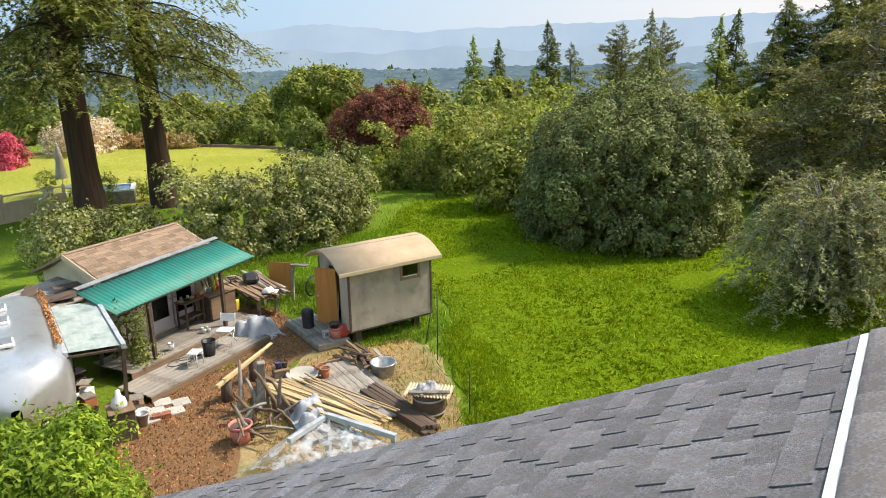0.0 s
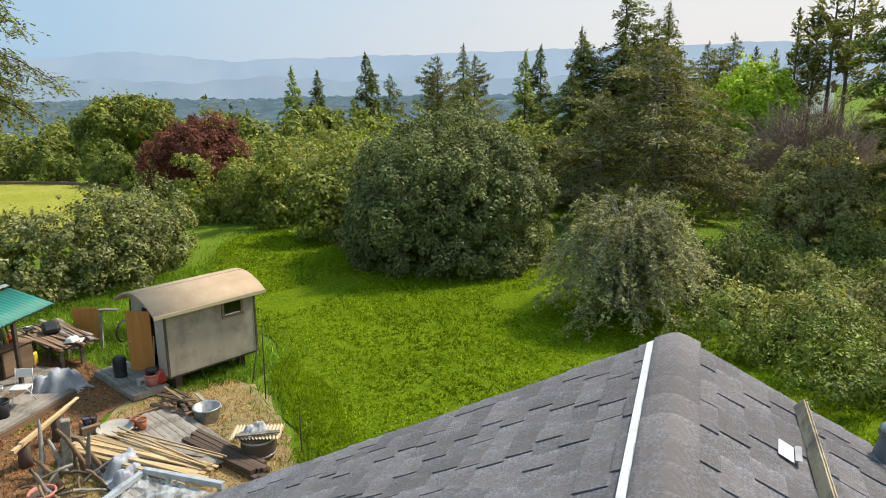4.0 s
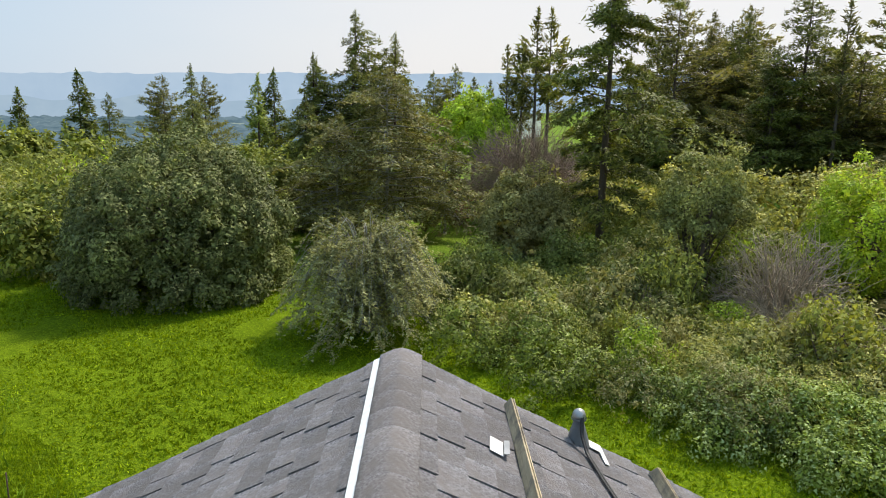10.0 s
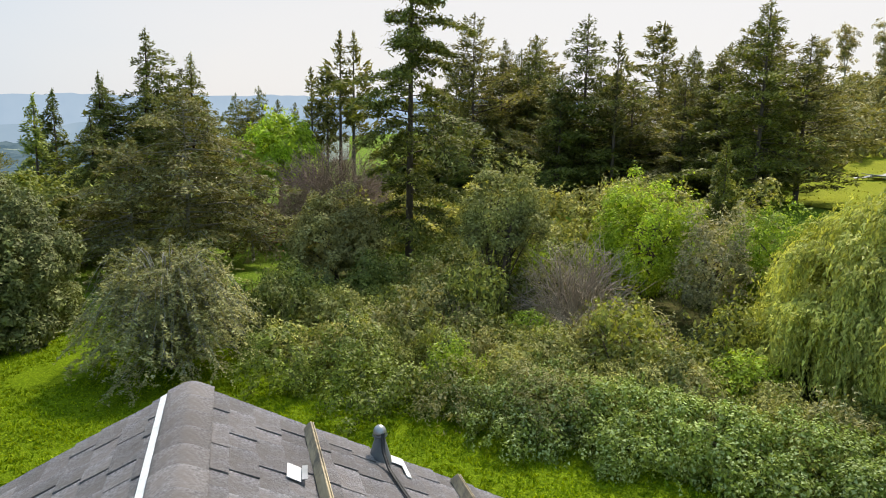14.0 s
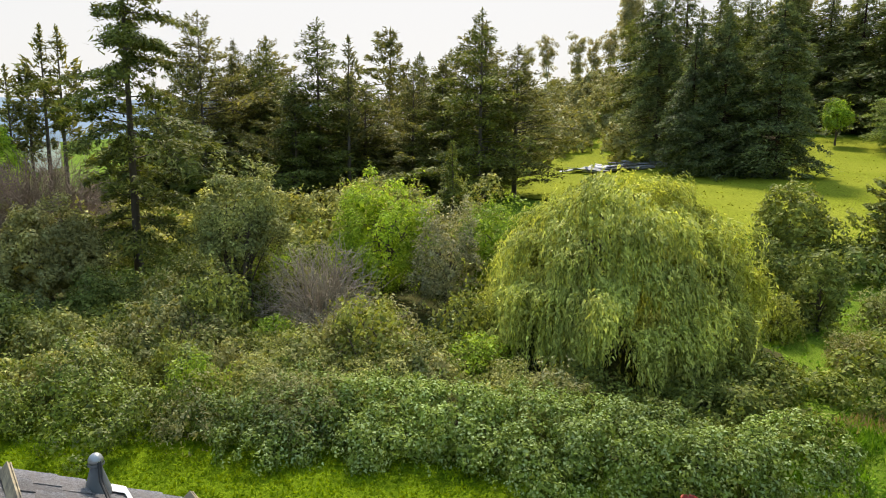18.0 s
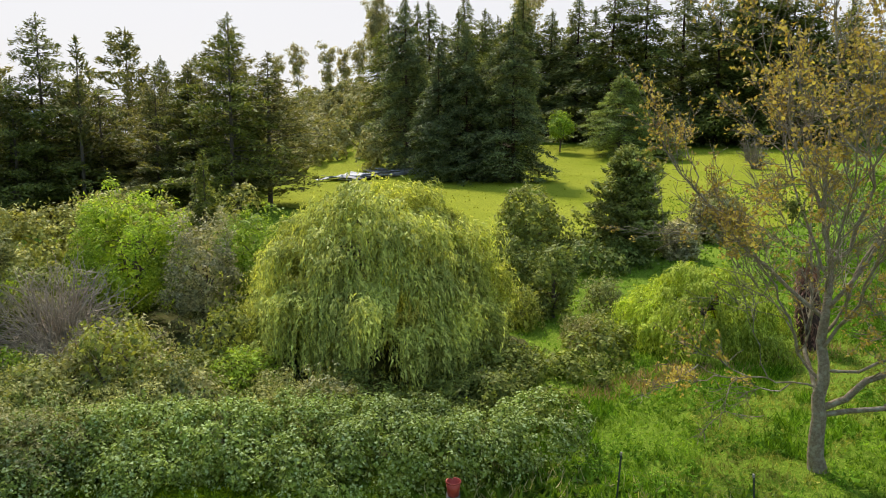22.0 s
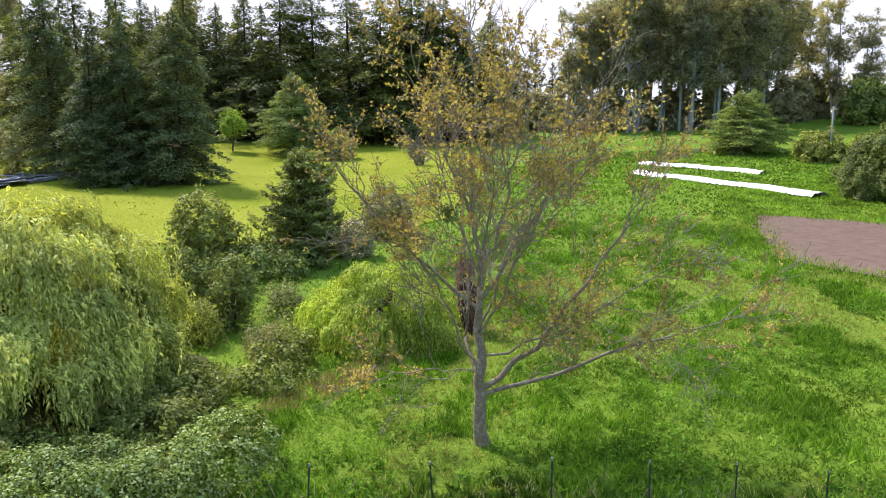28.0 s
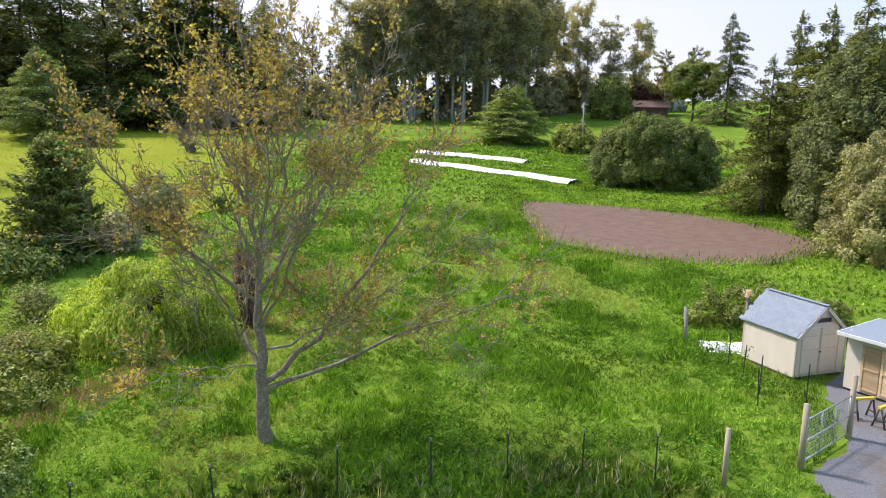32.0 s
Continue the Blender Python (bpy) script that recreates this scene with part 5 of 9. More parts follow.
bank("hedge_shrub", "shrubs by the tilled field", [(82, -98), (74, -104), (64, -108)], 8.0, 3.0, L_SHRUB, 147, 0.5, 10, 0.9, "shrubs", 2.0)


# bare bushes: tangles of thin twigs
def bare_bush(label, x, y, w, h, mat, seed, n=260, rad=0.014, leaf_mat=None, side=4):
    r = np.random.default_rng(seed)
    t = thing("bare_bush", label, "bush", pose(x, y, float(ground_z(x, y)) - 0.05))
    paths = []
    for i in range(n):
        d = ball_dirs(1, r)[0]
        d[2] = abs(d[2]) * 0.9 + 0.05
        tip = d * [w / 2, w / 2, h] * r.uniform(0.75, 1.05)
        root = tip * [0.15, 0.15, 0.0] + r.normal(size=3) * [0.15 * w / 4, 0.15 * w / 4, 0]
        mid = bent(root, tip, 0.12 * h, 8, r, 0.075 * h / 3)
        paths.append((mid, np.linspace(rad * 2, rad * 0.5, 8)))
        for k in range(side):
            j = r.integers(3, 8)
            paths.append((bent(mid[j], mid[j] + unit(d + r.normal(size=3) * 0.8) * 0.22 * w * r.random(), 0, 4, r, 0.02), np.linspace(rad * 0.8, rad * 0.35, 4)))
    step = side + 1
    for k in range(6):
        ln, wd = paths[k * step]
        part("stem", tube_mesh("stem", [(ln, wd * 1.8)], 5), mat, t)
    tagged(part("twig", tube_mesh("twig", paths, 3), mat, t), kind="stuff")
    if leaf_mat:
        pts = np.concatenate([p[0][-3:] for p in paths])
        k = r.choice(len(pts), len(pts) // 2, replace=False)
        p = pts[k]
        part("leaves", raw_mesh("leaves", *leaf_arrays(p, ball_dirs(len(p), r), ball_dirs(len(p), r), np.full(len(p), 0.14), np.full(len(p), 0.09))), leaf_mat, t)


bare_bush("large brown leafless bush with arching twigs", 33.0, 37.6, 9.8, 6.9, TWIG_BROWN, 161, 560, 0.02, side=10)
bare_bush("grey leafless tangle of twigs", 25.2, 14.0, 5.4, 4.2, TWIG_PALE, 162, 250, 0.017)
bare_bush("grey leafless tangle of twigs", 22.4, 11.4, 4.8, 2.3, TWIG_PALE, 163, 220, 0.015)
bare_bush("low tan bush of dry twigs", 17.0, 9.3, 1.9, 1.5, TWIG_BROWN, 361, 120, 0.008, L_OLIVE)
bare_bush("low tan bush of dry twigs", 18.6, 5.6, 1.8, 1.4, TWIG_PALE, 362, 120, 0.008)
bare_bush("brown dry bush with sparse leaves", 20.6, 16.2, 2.4, 1.9, TWIG_BROWN, 164, 130, 0.01, L_OLIVE)
bare_bush("thin bush with rust-red leaves", 28.1, 38.8, 2.6, 3.2, TWIG_BROWN, 165, 60, 0.012, leafy("rust_leaves", (0.20, 0.06, 0.03), (0.42, 0.17, 0.09), 0.3, k=1.0))
bare_bush("small bare orchard tree on the hill", 118, -47, 5.0, 5.5, TWIG, 166, 60, 0.03)
bare_bush("small bare orchard tree on the hill", 108, -44, 4.5, 5.0, TWIG, 167, 60, 0.03)
broad("sapling", "thin yellow-green sapling on the hillside", "tree", 137.8, -19.2, 4.4, 7.5, L_BRIGHT, 168, leaf=0.4, per_m2=10, clump=0.7, low=0.35)

bank("grove_floor", "dark undergrowth beneath the eucalyptus grove", [(168, -70), (158, -108), (148, -135), (140, -160), (150, -190), (125, -200)], 9.0, 8.0, L_EUC, 171, 1.3, 2.2, 2.0, "undergrowth", 4.0)
bank("forest_floor", "dark undergrowth beneath the pines", [(62, 60), (72, 46), (78, 34), (80, 24)], 8.0, 5.0, L_FIR, 172, 0.9, 3.5, 1.5, "undergrowth", 3.0)
broad("tree", "round green tree near the far barn", "tree", 101, -172, 12, 15, L_HEDGE, 173, leaf=0.6, per_m2=10, clump=1.3, low=0.45)
broad("tree", "dark reddish tree beside the far barn", "tree", 126, -186, 9, 8, L_RED, 174, leaf=0.9, per_m2=6, clump=1.4, low=0.1)
broad("tree", "green tree below the far barn", "tree", 123, -168, 10, 11, L_SHRUB, 175, leaf=0.9, per_m2=6, clump=1.5, low=0.05)
broad("tree", "grey-green tree at the meadow's edge", "tree", 15.5, -51, 8, 8.5, L_GREY, 176, leaf=0.17, per_m2=60, clump=0.6, low=0.02, lobes=14, lobe_size=0.2)
broad("tree", "tall olive-green tree at the meadow's edge", "tree", 21.0, -60.5, 10, 15, L_REDWOOD, 177, leaf=0.22, per_m2=45, clump=0.7, low=0.02, lobes=20, lobe_size=0.2, squash=1.4)


# mixed low shrubs between the brambles and the wood: a few kinds, each repeated
def mixed_shrubs(region, n, seed, size):
    r = np.random.default_rng(seed)
    kinds = [("bright yellow-green low shrub in the scrub", L_BRIGHT), ("fresh green low shrub in the scrub", L_SHRUB), ("dark green evergreen low shrub in the scrub", L_OAK),
             ("grey-green low shrub in the scrub", L_GREY), ("olive-tan low shrub in the scrub", L_OLIVE), ("green leafy low shrub in the scrub", L_HEDGE)]
    protos = []
    o = np.asarray(region, float)
    for i in range(n):
        while True:
            p = o.min(0) + (o.max(0) - o.min(0)) * r.random(2)
            if inside(p[None], o)[0]:
                break
        k = r.choice(6, p=[0.06, 0.22, 0.14, 0.2, 0.2, 0.18])
        s = size * r.uniform(0.6, 1.35)
        if len([q for q in protos if q[1] == k]) == 0:
            ob = broad("shrub", kinds[k][0], "shrub", 0, 0, 2.0, 1.6, kinds[k][1], seed + int(k), leaf=0.12, per_m2=44, clump=0.34, low=0.02, lobes=10, lobe_size=0.2, stems=3, stem_r=0.03, limbs=9, group="low shrubs in the scrub", wild=2.0, squash=1.2)
            protos.append((ob, k))
            ob.matrix_basis = put(None, p[0], p[1], s, r.random() * 360)
            ob.scale = (s, s, s)
        else:
            ob = [q[0] for q in protos if q[1] == k][0]
            m = put(None, p[0], p[1], 1.0, r.random() * 360) @ Matrix.Diagonal((s, s, s * r.uniform(0.8, 1.4), 1))
            c = copy_thing(ob, m)
            c.scale = m.to_scale()


mixed_shrubs([(16.5, 21.5), (19.2, 16.5), (19.8, 11), (20.4, 6), (24, 6.5), (26, 10), (28.5, 15.5), (31, 21), (27.5, 25), (21, 25.5), (17, 25)], 62, 181, 1.0)
mixed_shrubs([(15.4, 17.5), (17.2, 12.5), (18.6, 7), (19.6, 3), (21, 3.5), (20.4, 9), (18.8, 15), (16.5, 19)], 22, 221, 0.75)
mixed_shrubs([(23.5, -1), (26, -5.5), (31, -9), (38, -9), (43, -6), (36, 3), (31, 7), (33, 0), (30, -4)], 13, 211, 0.9)
mixed_shrubs([(33, 16), (40, 14), (44, 8), (38, -2), (34, 2), (36, 8)], 22, 191, 1.6)
mixed_shrubs([(-2, 46), (4, 40), (10, 44), (22, 48), (30, 44), (34, 52), (20, 58), (4, 56)], 34, 201, 1.9)

# ---------------------------------------------------------------- the house roof underfoot
RIDGE = pose(2.57, 3.80, 6.62, 0, 0, -33.3)
house = thing("house", "house with grey asphalt shingle gable roof", "house", RIDGE)
SLOPE = math.atan(0.507)
SHINGLE = surface("asphalt_shingle", (0.12, 0.12, 0.135), (0.34, 0.34, 0.37), 60, 0.9, 0.8, 200, per_piece=0.22, grain=0.3, stain=(0.19, 0.175, 0.175), stain_scale=2.2)
UNDERLAY = surface("shingle_underlay", (0.03, 0.03, 0.032), (0.07, 0.07, 0.075), 40, 0.95, 0.4, 200)
CREAM = surface("cream_wall", (0.55, 0.49, 0.38), (0.66, 0.60, 0.47), 2, 0.8, 0.15, 40)
WHITE_METAL = surface("white_painted_metal", (0.80, 0.80, 0.80), (0.88, 0.88, 0.87), 8, 0.4, 0.05, 60, stain=(0.72, 0.71, 0.68), stain_scale=14)
PLY = surface("weathered_plywood", (0.30, 0.24, 0.15), (0.52, 0.44, 0.30), 9, 0.85, 0.4, 40, stretch=(1, 0.15, 1), stain=(0.17, 0.15, 0.12), stain_scale=6)
VENT_GREY = surface("grey_vent_plastic", (0.12, 0.13, 0.14), (0.19, 0.20, 0.21), 6, 0.5, 0.1, 60)
CABLE = surface("black_cable", (0.015, 0.015, 0.016), (0.04, 0.04, 0.042), 30, 0.5, 0)
STEEL = surface("grey_steel", (0.35, 0.36, 0.37), (0.55, 0.56, 0.57), 5, 0.35, 0.1, 40, metal=0.7)
for s, run in ((-1, 9.4), (1, 7.0)):
    bm = bm_new()
    m = Matrix.Rotation(s * SLOPE, 4, "Y")
    box(bm, min(0, s * run), max(0, s * run), -14, 0.0, -0.16, -0.02, m)
    part("roof_deck", bm, UNDERLAY, house)
bm = bm_new()
box(bm, -8.2, 6.0, -13.5, -0.35, -6.6, -4.4)
vs = [bm.verts.new(p) for p in ((-8.2, -0.35, -4.4), (6.0, -0.35, -4.4), (0, -0.35, -0.25), (-8.2, -0.5, -4.4), (6.0, -0.5, -4.4), (0, -0.5, -0.25))]
for f in ((0, 1, 2), (5, 4, 3), (0, 2, 5, 3), (1, 4, 5, 2)):
    bm.faces.new([vs[i] for i in f])
part("wall", bm, CREAM, house)
for s in (-1, 1):
    bm = bm_new()
    box(bm, min(0, s * 9.3), max(0, s * 9.3), -0.03, -0.004, -0.30, -0.03, Matrix.Rotation(s * SLOPE, 4, "Y"))
    part("rake_board", bm, WHITE_METAL, house, "white painted rake board")
# ridge caps: bent pieces that overlap, each a little raised at its near end
def cap_mesh(r):
    n = 9
    V = []
    for y, lift in ((-0.36, 0.010), (0.0, 0.022)):
        for sgn in (1, -1):
            for i in range(n):
                x = -0.14 + 0.28 * i / (n - 1)
                V.append((x, y, -0.507 * math.sqrt(x * x + 0.0020) + 0.014 + lift + (0 if sgn > 0 else -0.006)))
    F = []
    for i in range(n - 1):
        F += [(i, i + 1, 2 * n + i + 1, 2 * n + i), (2 * n + i, 2 * n + i + 1, 3 * n + i + 1, 3 * n + i), (n + i + 1, n + i, 3 * n + i, 3 * n + i + 1)]
    F += [(0, 2 * n, 3 * n, n), (n - 1, 2 * n - 1, 4 * n - 1, 3 * n - 1)]
    me = bpy.data.meshes.new("ridge_cap")
    me.from_pydata(V, [], F)
    for f in me.polygons:
        f.use_smooth = abs(f.normal.y) < 0.5
    return me


caps = cap_mesh(rng)
for i in range(58):
    part("ridge_cap", caps, SHINGLE, house, at=pose(0, 0.03 - 0.235 * i, 0))
# white metal strip on the left of the caps
bm = bm_new()
box(bm, -0.198, -0.145, -13.9, 0.012, 0.006, 0.020, Matrix.Rotation(-SLOPE, 4, "Y"), 0.003)
part("flashing_strip", bm, WHITE_METAL, house, "white metal strip beside the ridge caps")

# one shingle tab: proud, with a cut lower edge
def tab_mesh(w, t):
    bm = bm_new()
    box(bm, 0, 0.178, -w + 0.011, 0, -0.012, t, None)
    for v in bm.verts:
        if v.co.z > 0 and v.co.x < 0.05:
            v.co.z -= t * 0.55
    me = bpy.data.meshes.new("shingle_tab")
    bm.to_mesh(me)
    bm.free()
    me.materials.append(SHINGLE)
    return me


WIDTHS = (0.16, 0.2, 0.24, 0.3, 0.36)
TABS = {(w, t): tab_mesh(w, t) for w in WIDTHS for t in (0.006, 0.014)}
r = np.random.default_rng(55)
rest_v, rest_f, rest_n = [], [], 0
left_parts = 0
for s, courses, near_rows, reach in ((1, 36, 13, 13.9), (-1, 52, 22, 13.9)):
    for c in range(courses):
        down = 0.075 + 0.17 * c
        y = 0.02 + 0.12 * r.random()
        high = r.random() < 0.5
        while y > -reach:
            w = float(r.choice(WIDTHS))
            t = 0.014 if high else 0.006
            high = not high if r.random() < 0.85 else high
            y0 = min(y, 0.025)
            if c < near_rows and y > -2.6 and left_parts < 310:
                m = Matrix.Rotation(s * SLOPE, 4, "Y") @ (pose(down, y0, 0) if s > 0 else Matrix.Translation((-down, y0, 0)) @ Matrix.Diagonal((-1, 1, 1, 1)))
                part("shingle_tab", TABS[(w, t)], SHINGLE, house, at=m)
                left_parts += 1
            else:
                b = np.array([(q * 0.178, -p * (w - 0.011), (-0.012, t - 0.5 * t * (1 - q))[k]) for q in (0, 1) for p in (0, 1) for k in (0, 1)], float)
                b += (down, y0, 0)
                cs, sn = math.cos(SLOPE), math.sin(SLOPE)
                rest_v.append(np.c_[s * (b[:, 0] * cs + b[:, 2] * sn), b[:, 1], -b[:, 0] * sn + b[:, 2] * cs])
                q4 = np.array([(0, 1, 3, 2), (4, 6, 7, 5), (0, 4, 5, 1), (2, 3, 7, 6), (1, 5, 7, 3)]) + rest_n
                rest_f.append(q4 if s > 0 else q4[:, ::-1])
                rest_n += 8
            y -= w
SH_ISL = surface("asphalt_shingle_field", (0.12, 0.12, 0.135), (0.34, 0.34, 0.37), 60, 0.9, 0.8, 200, grain=0.3, stain=(0.19, 0.175, 0.175), stain_scale=2.2)
nt = SH_ISL.node_tree
geo = nt.nodes.new("ShaderNodeNewGeometry")
pb = next(n for n in nt.nodes if n.type == "BSDF_PRINCIPLED")
src = pb.inputs["Base Color"].links[0].from_socket
rr = ramp(nt, [(0, (0.78, 0.78, 0.78)), (1, (1.22, 1.22, 1.22))])
nt.links.new(geo.outputs["Random Per Island"], rr.inputs["Fac"])
nt.links.new(mixed(nt, src, rr.outputs["Color"], 1.0, "MULTIPLY"), pb.inputs["Base Color"])
tagged(part("shingle_field", raw_mesh("shingle_field", np.concatenate(rest_v), np.concatenate(rest_f)), SH_ISL, house), kind="stuff")

# things on the right slope
ON_RIGHT = RIDGE @ Matrix.Rotation(SLOPE, 4, "Y")
for down, y1, name_l in ((0.76, -0.10, "weathered plywood roof bracket standing on edge"), (1.90, -0.05, "weathered plywood roof bracket standing on edge")):
    b = thing("roof_bracket", name_l, "bracket", ON_RIGHT @ pose(down, y1, 0.016), "roof brackets")
    for k in range(3):
        bm = bm_new()
        box(bm, 0.009 * k, 0.009 * k + 0.008, -2.6, 0, 0, 0.085 - 0.006 * (k == 1), None, 0.001)
        for v in bm.verts:
            if v.co.y > -0.1 and v.co.z > 0.06:
                v.co.y -= 0.06
        part("board", bm, PLY, b)
t = thing("flashing_sheet", "small bent white metal sheet lying on shingles", "flashing", ON_RIGHT @ pose(0.645, -0.81, 0.016, 0, 0, -6) @ Matrix.Scale(0.82, 4))
bm = bm_new()
box(bm, -0.07, 0.035, -0.11, 0.11, 0, 0.004)
part("sheet", bm, WHITE_METAL, t)
bm = bm_new()
box(bm, 0.036, 0.075, -0.11, 0.11, 0, 0.004, pose(0, 0, 0, 0, -28, 0))
part("lip", bm, STEEL, t)
t = thing("flashing_plate", "L-shaped pale metal plate on shingles", "flashing", ON_RIGHT @ pose(1.49, 0.0, 0.016))
bm = bm_new()
box(bm, 0, 0.035, -0.28, 0.0, 0, 0.005)
box(bm, -0.12, -0.001, -0.12, 0.0, 0, 0.005)
part("plate", bm, WHITE_METAL, t)
# roof vent: cone boot, pipe, domed cap, with cables
up = Matrix.Rotation(-SLOPE, 4, "Y")
vent = thing("roof_vent", "dark grey conical roof vent with domed cap", "vent", ON_RIGHT @ pose(1.33, -0.09, 0.012) @ up @ Matrix.Scale(0.66, 4))
bm = bm_new()
lathe(bm, [(0.125, -0.05), (0.115, 0.0), (0.085, 0.10), (0.058, 0.19), (0.05, 0.22)], 20)
part("cone_boot", bm, VENT_GREY, vent)
bm = bm_new()
lathe(bm, [(0.045, 0.2), (0.045, 0.275)], 16)
part("pipe", bm, VENT_GREY, vent)
bm = bm_new()
lathe(bm, [(0.05, 0.258), (0.07, 0.262), (0.068, 0.29), (0.052, 0.325), (0.025, 0.345), (0.001, 0.35)], 18)
part("cap", bm, STEEL, vent, "paler rounded cap")
bm = bm_new()
lathe(bm, [(0.075, 0.235), (0.079, 0.248), (0.075, 0.26)], 18)
part("ring", bm, VENT_GREY, vent)
t = thing("cable", "pair of black cables running down from the vent", "cable", ON_RIGHT)
for k in range(2):
    pts = [(1.25 + 0.012 * k, -0.12, 0.19), (1.29 + 0.012 * k, -0.19, 0.09), (1.34 + 0.015 * k, -0.30, 0.03), (1.38 + 0.02 * k, -0.55, 0.026), (1.46 + 0.02 * k, -1.0, 0.026), (1.5, -2.0, 0.026)]
    P = np.array(pts)
    q = np.linspace(0, len(P) - 1, 24)
    part("strand", tube_mesh("strand", [(np.stack([np.interp(q, np.arange(len(P)), P[:, i]) for i in range(3)], -1), np.full(24, 0.008))], 6), CABLE, t)

# ---------------------------------------------------------------- the yard: wagon, hut, trailer, lumber
WOOD_GREY = surface("weathered_grey_wood", (0.20, 0.18, 0.155), (0.40, 0.365, 0.32), 4, 0.9, 0.5, 30, stretch=(0.2, 2, 2), per_piece=0.22, stain=(0.13, 0.11, 0.09), stain_scale=2)
WOOD_TAN = surface("fresh_lumber", (0.40, 0.27, 0.13), (0.64, 0.48, 0.27), 4, 0.75, 0.2, 30, stretch=(0.2, 2, 2), per_piece=0.28)
WOOD_DARK = surface("dark_old_wood", (0.055, 0.038, 0.028), (0.13, 0.09, 0.065), 4, 0.85, 0.5, 30, stretch=(0.2, 2, 2), per_piece=0.25)
WOOD_MID = surface("brown_old_wood", (0.16, 0.10, 0.06), (0.31, 0.21, 0.135), 4, 0.85, 0.4, 30, stretch=(0.2, 2, 2), per_piece=0.25)
DOOR_WOOD = surface("varnished_plywood_door", (0.36, 0.15, 0.035), (0.52, 0.25, 0.065), 3, 0.55, 0.15, 30, stretch=(2, 2, 0.2))
GREY_PANEL = surface("grey_painted_panel", (0.36, 0.315, 0.255), (0.455, 0.40, 0.325), 1.6, 0.8, 0.15, 30, stretch=(1.5, 1.5, 0.25), stain=(0.26, 0.235, 0.20), stain_scale=1.4)
TAN_ROOF = surface("tan_roofing_felt", (0.40, 0.295, 0.195), (0.50, 0.385, 0.265), 2.2, 0.85, 0.3, 60, stain=(0.40, 0.29, 0.19), stain_scale=0.9)
TRIM_TAN = surface("tan_painted_trim", (0.50, 0.41, 0.27), (0.60, 0.50, 0.34), 5, 0.7, 0.1, 30)
TERRACOTTA = surface("terracotta", (0.42, 0.13, 0.055), (0.58, 0.22, 0.10), 6, 0.8, 0.2, 40)
PINK_POT = surface("pink_plastic_pot", (0.52, 0.17, 0.13), (0.62, 0.24, 0.19), 6, 0.5, 0.05, 40)
RED_POT = surface("red_plastic_pot", (0.42, 0.05, 0.04), (0.55, 0.09, 0.07), 6, 0.45, 0.05, 40)
BLACK = surface("black_plastic", (0.015, 0.016, 0.018), (0.04, 0.042, 0.046), 8, 0.5, 0.1, 40)
GALV = surface("galvanised_steel", (0.34, 0.36, 0.37), (0.50, 0.52, 0.53), 7, 0.45, 0.1, 40, metal=0.5, stain=(0.26, 0.26, 0.25), stain_scale=5)
ALU = surface("polished_aluminium", (0.62, 0.63, 0.65), (0.75, 0.76, 0.78), 1.5, 0.32, 0.06, 6, metal=0.75, stain=(0.55, 0.56, 0.57), stain_scale=1.5)
TARP_M = surface("silver_grey_tarp", (0.26, 0.28, 0.32), (0.50, 0.53, 0.58), 3, 0.5, 0.6, 7)
WHITE_P = surface("white_plastic", (0.68, 0.68, 0.67), (0.80, 0.80, 0.79), 6, 0.5, 0.05, 40)
GREEN_TIN = surface("green_corrugated_sheet", (0.008, 0.17, 0.135), (0.02, 0.27, 0.215), 2, 0.55, 0.1, 30, stain=(0.03, 0.20, 0.16), stain_scale=1.5)
HUT_SHINGLE = surface("brown_asphalt_shingle", (0.17, 0.115, 0.08), (0.36, 0.255, 0.175), 30, 0.9, 0.5, 120, per_piece=0.3)
HUT_CREAM = surface("pale_cream_paint", (0.62, 0.54, 0.38), (0.74, 0.66, 0.49), 1.5, 0.8, 0.1, 40, stain=(0.52, 0.44, 0.30), stain_scale=1.2)
LILAC = surface("pale_lilac_door_paint", (0.52, 0.47, 0.52), (0.62, 0.57, 0.61), 3, 0.6, 0.1, 40)
BLUE_GREY = surface("blue_grey_painted_wood", (0.33, 0.37, 0.42), (0.46, 0.50, 0.55), 3, 0.8, 0.2, 30, stain=(0.25, 0.27, 0.3), stain_scale=4)
YELLOW = surface("yellow_plastic", (0.65, 0.45, 0.03), (0.78, 0.58, 0.06), 6, 0.5, 0.05, 40)
BRICK = surface("red_brick", (0.30, 0.10, 0.06), (0.45, 0.18, 0.11), 9, 0.9, 0.4, 60, per_piece=0.2)
CONCRETE = surface("pale_concrete", (0.40, 0.38, 0.34), (0.55, 0.52, 0.47), 6, 0.9, 0.3, 60, per_piece=0.15)
LEAF_LITTER = leafy("dry_leaf_litter", (0.14, 0.08, 0.04), (0.36, 0.23, 0.12), 0.0)
FROST = surface("dirty_fibreglass_panel", (0.30, 0.37, 0.35), (0.50, 0.55, 0.53), 1.2, 0.5, 0.1, 20, stretch=(1, 6, 1), stain=(0.20, 0.27, 0.25), stain_scale=2.1)


CLOTH = surface("grey_white_cloth", (0.16, 0.17, 0.20), (0.62, 0.62, 0.64), 9, 0.9, 0.5, 20, grain=0.3)


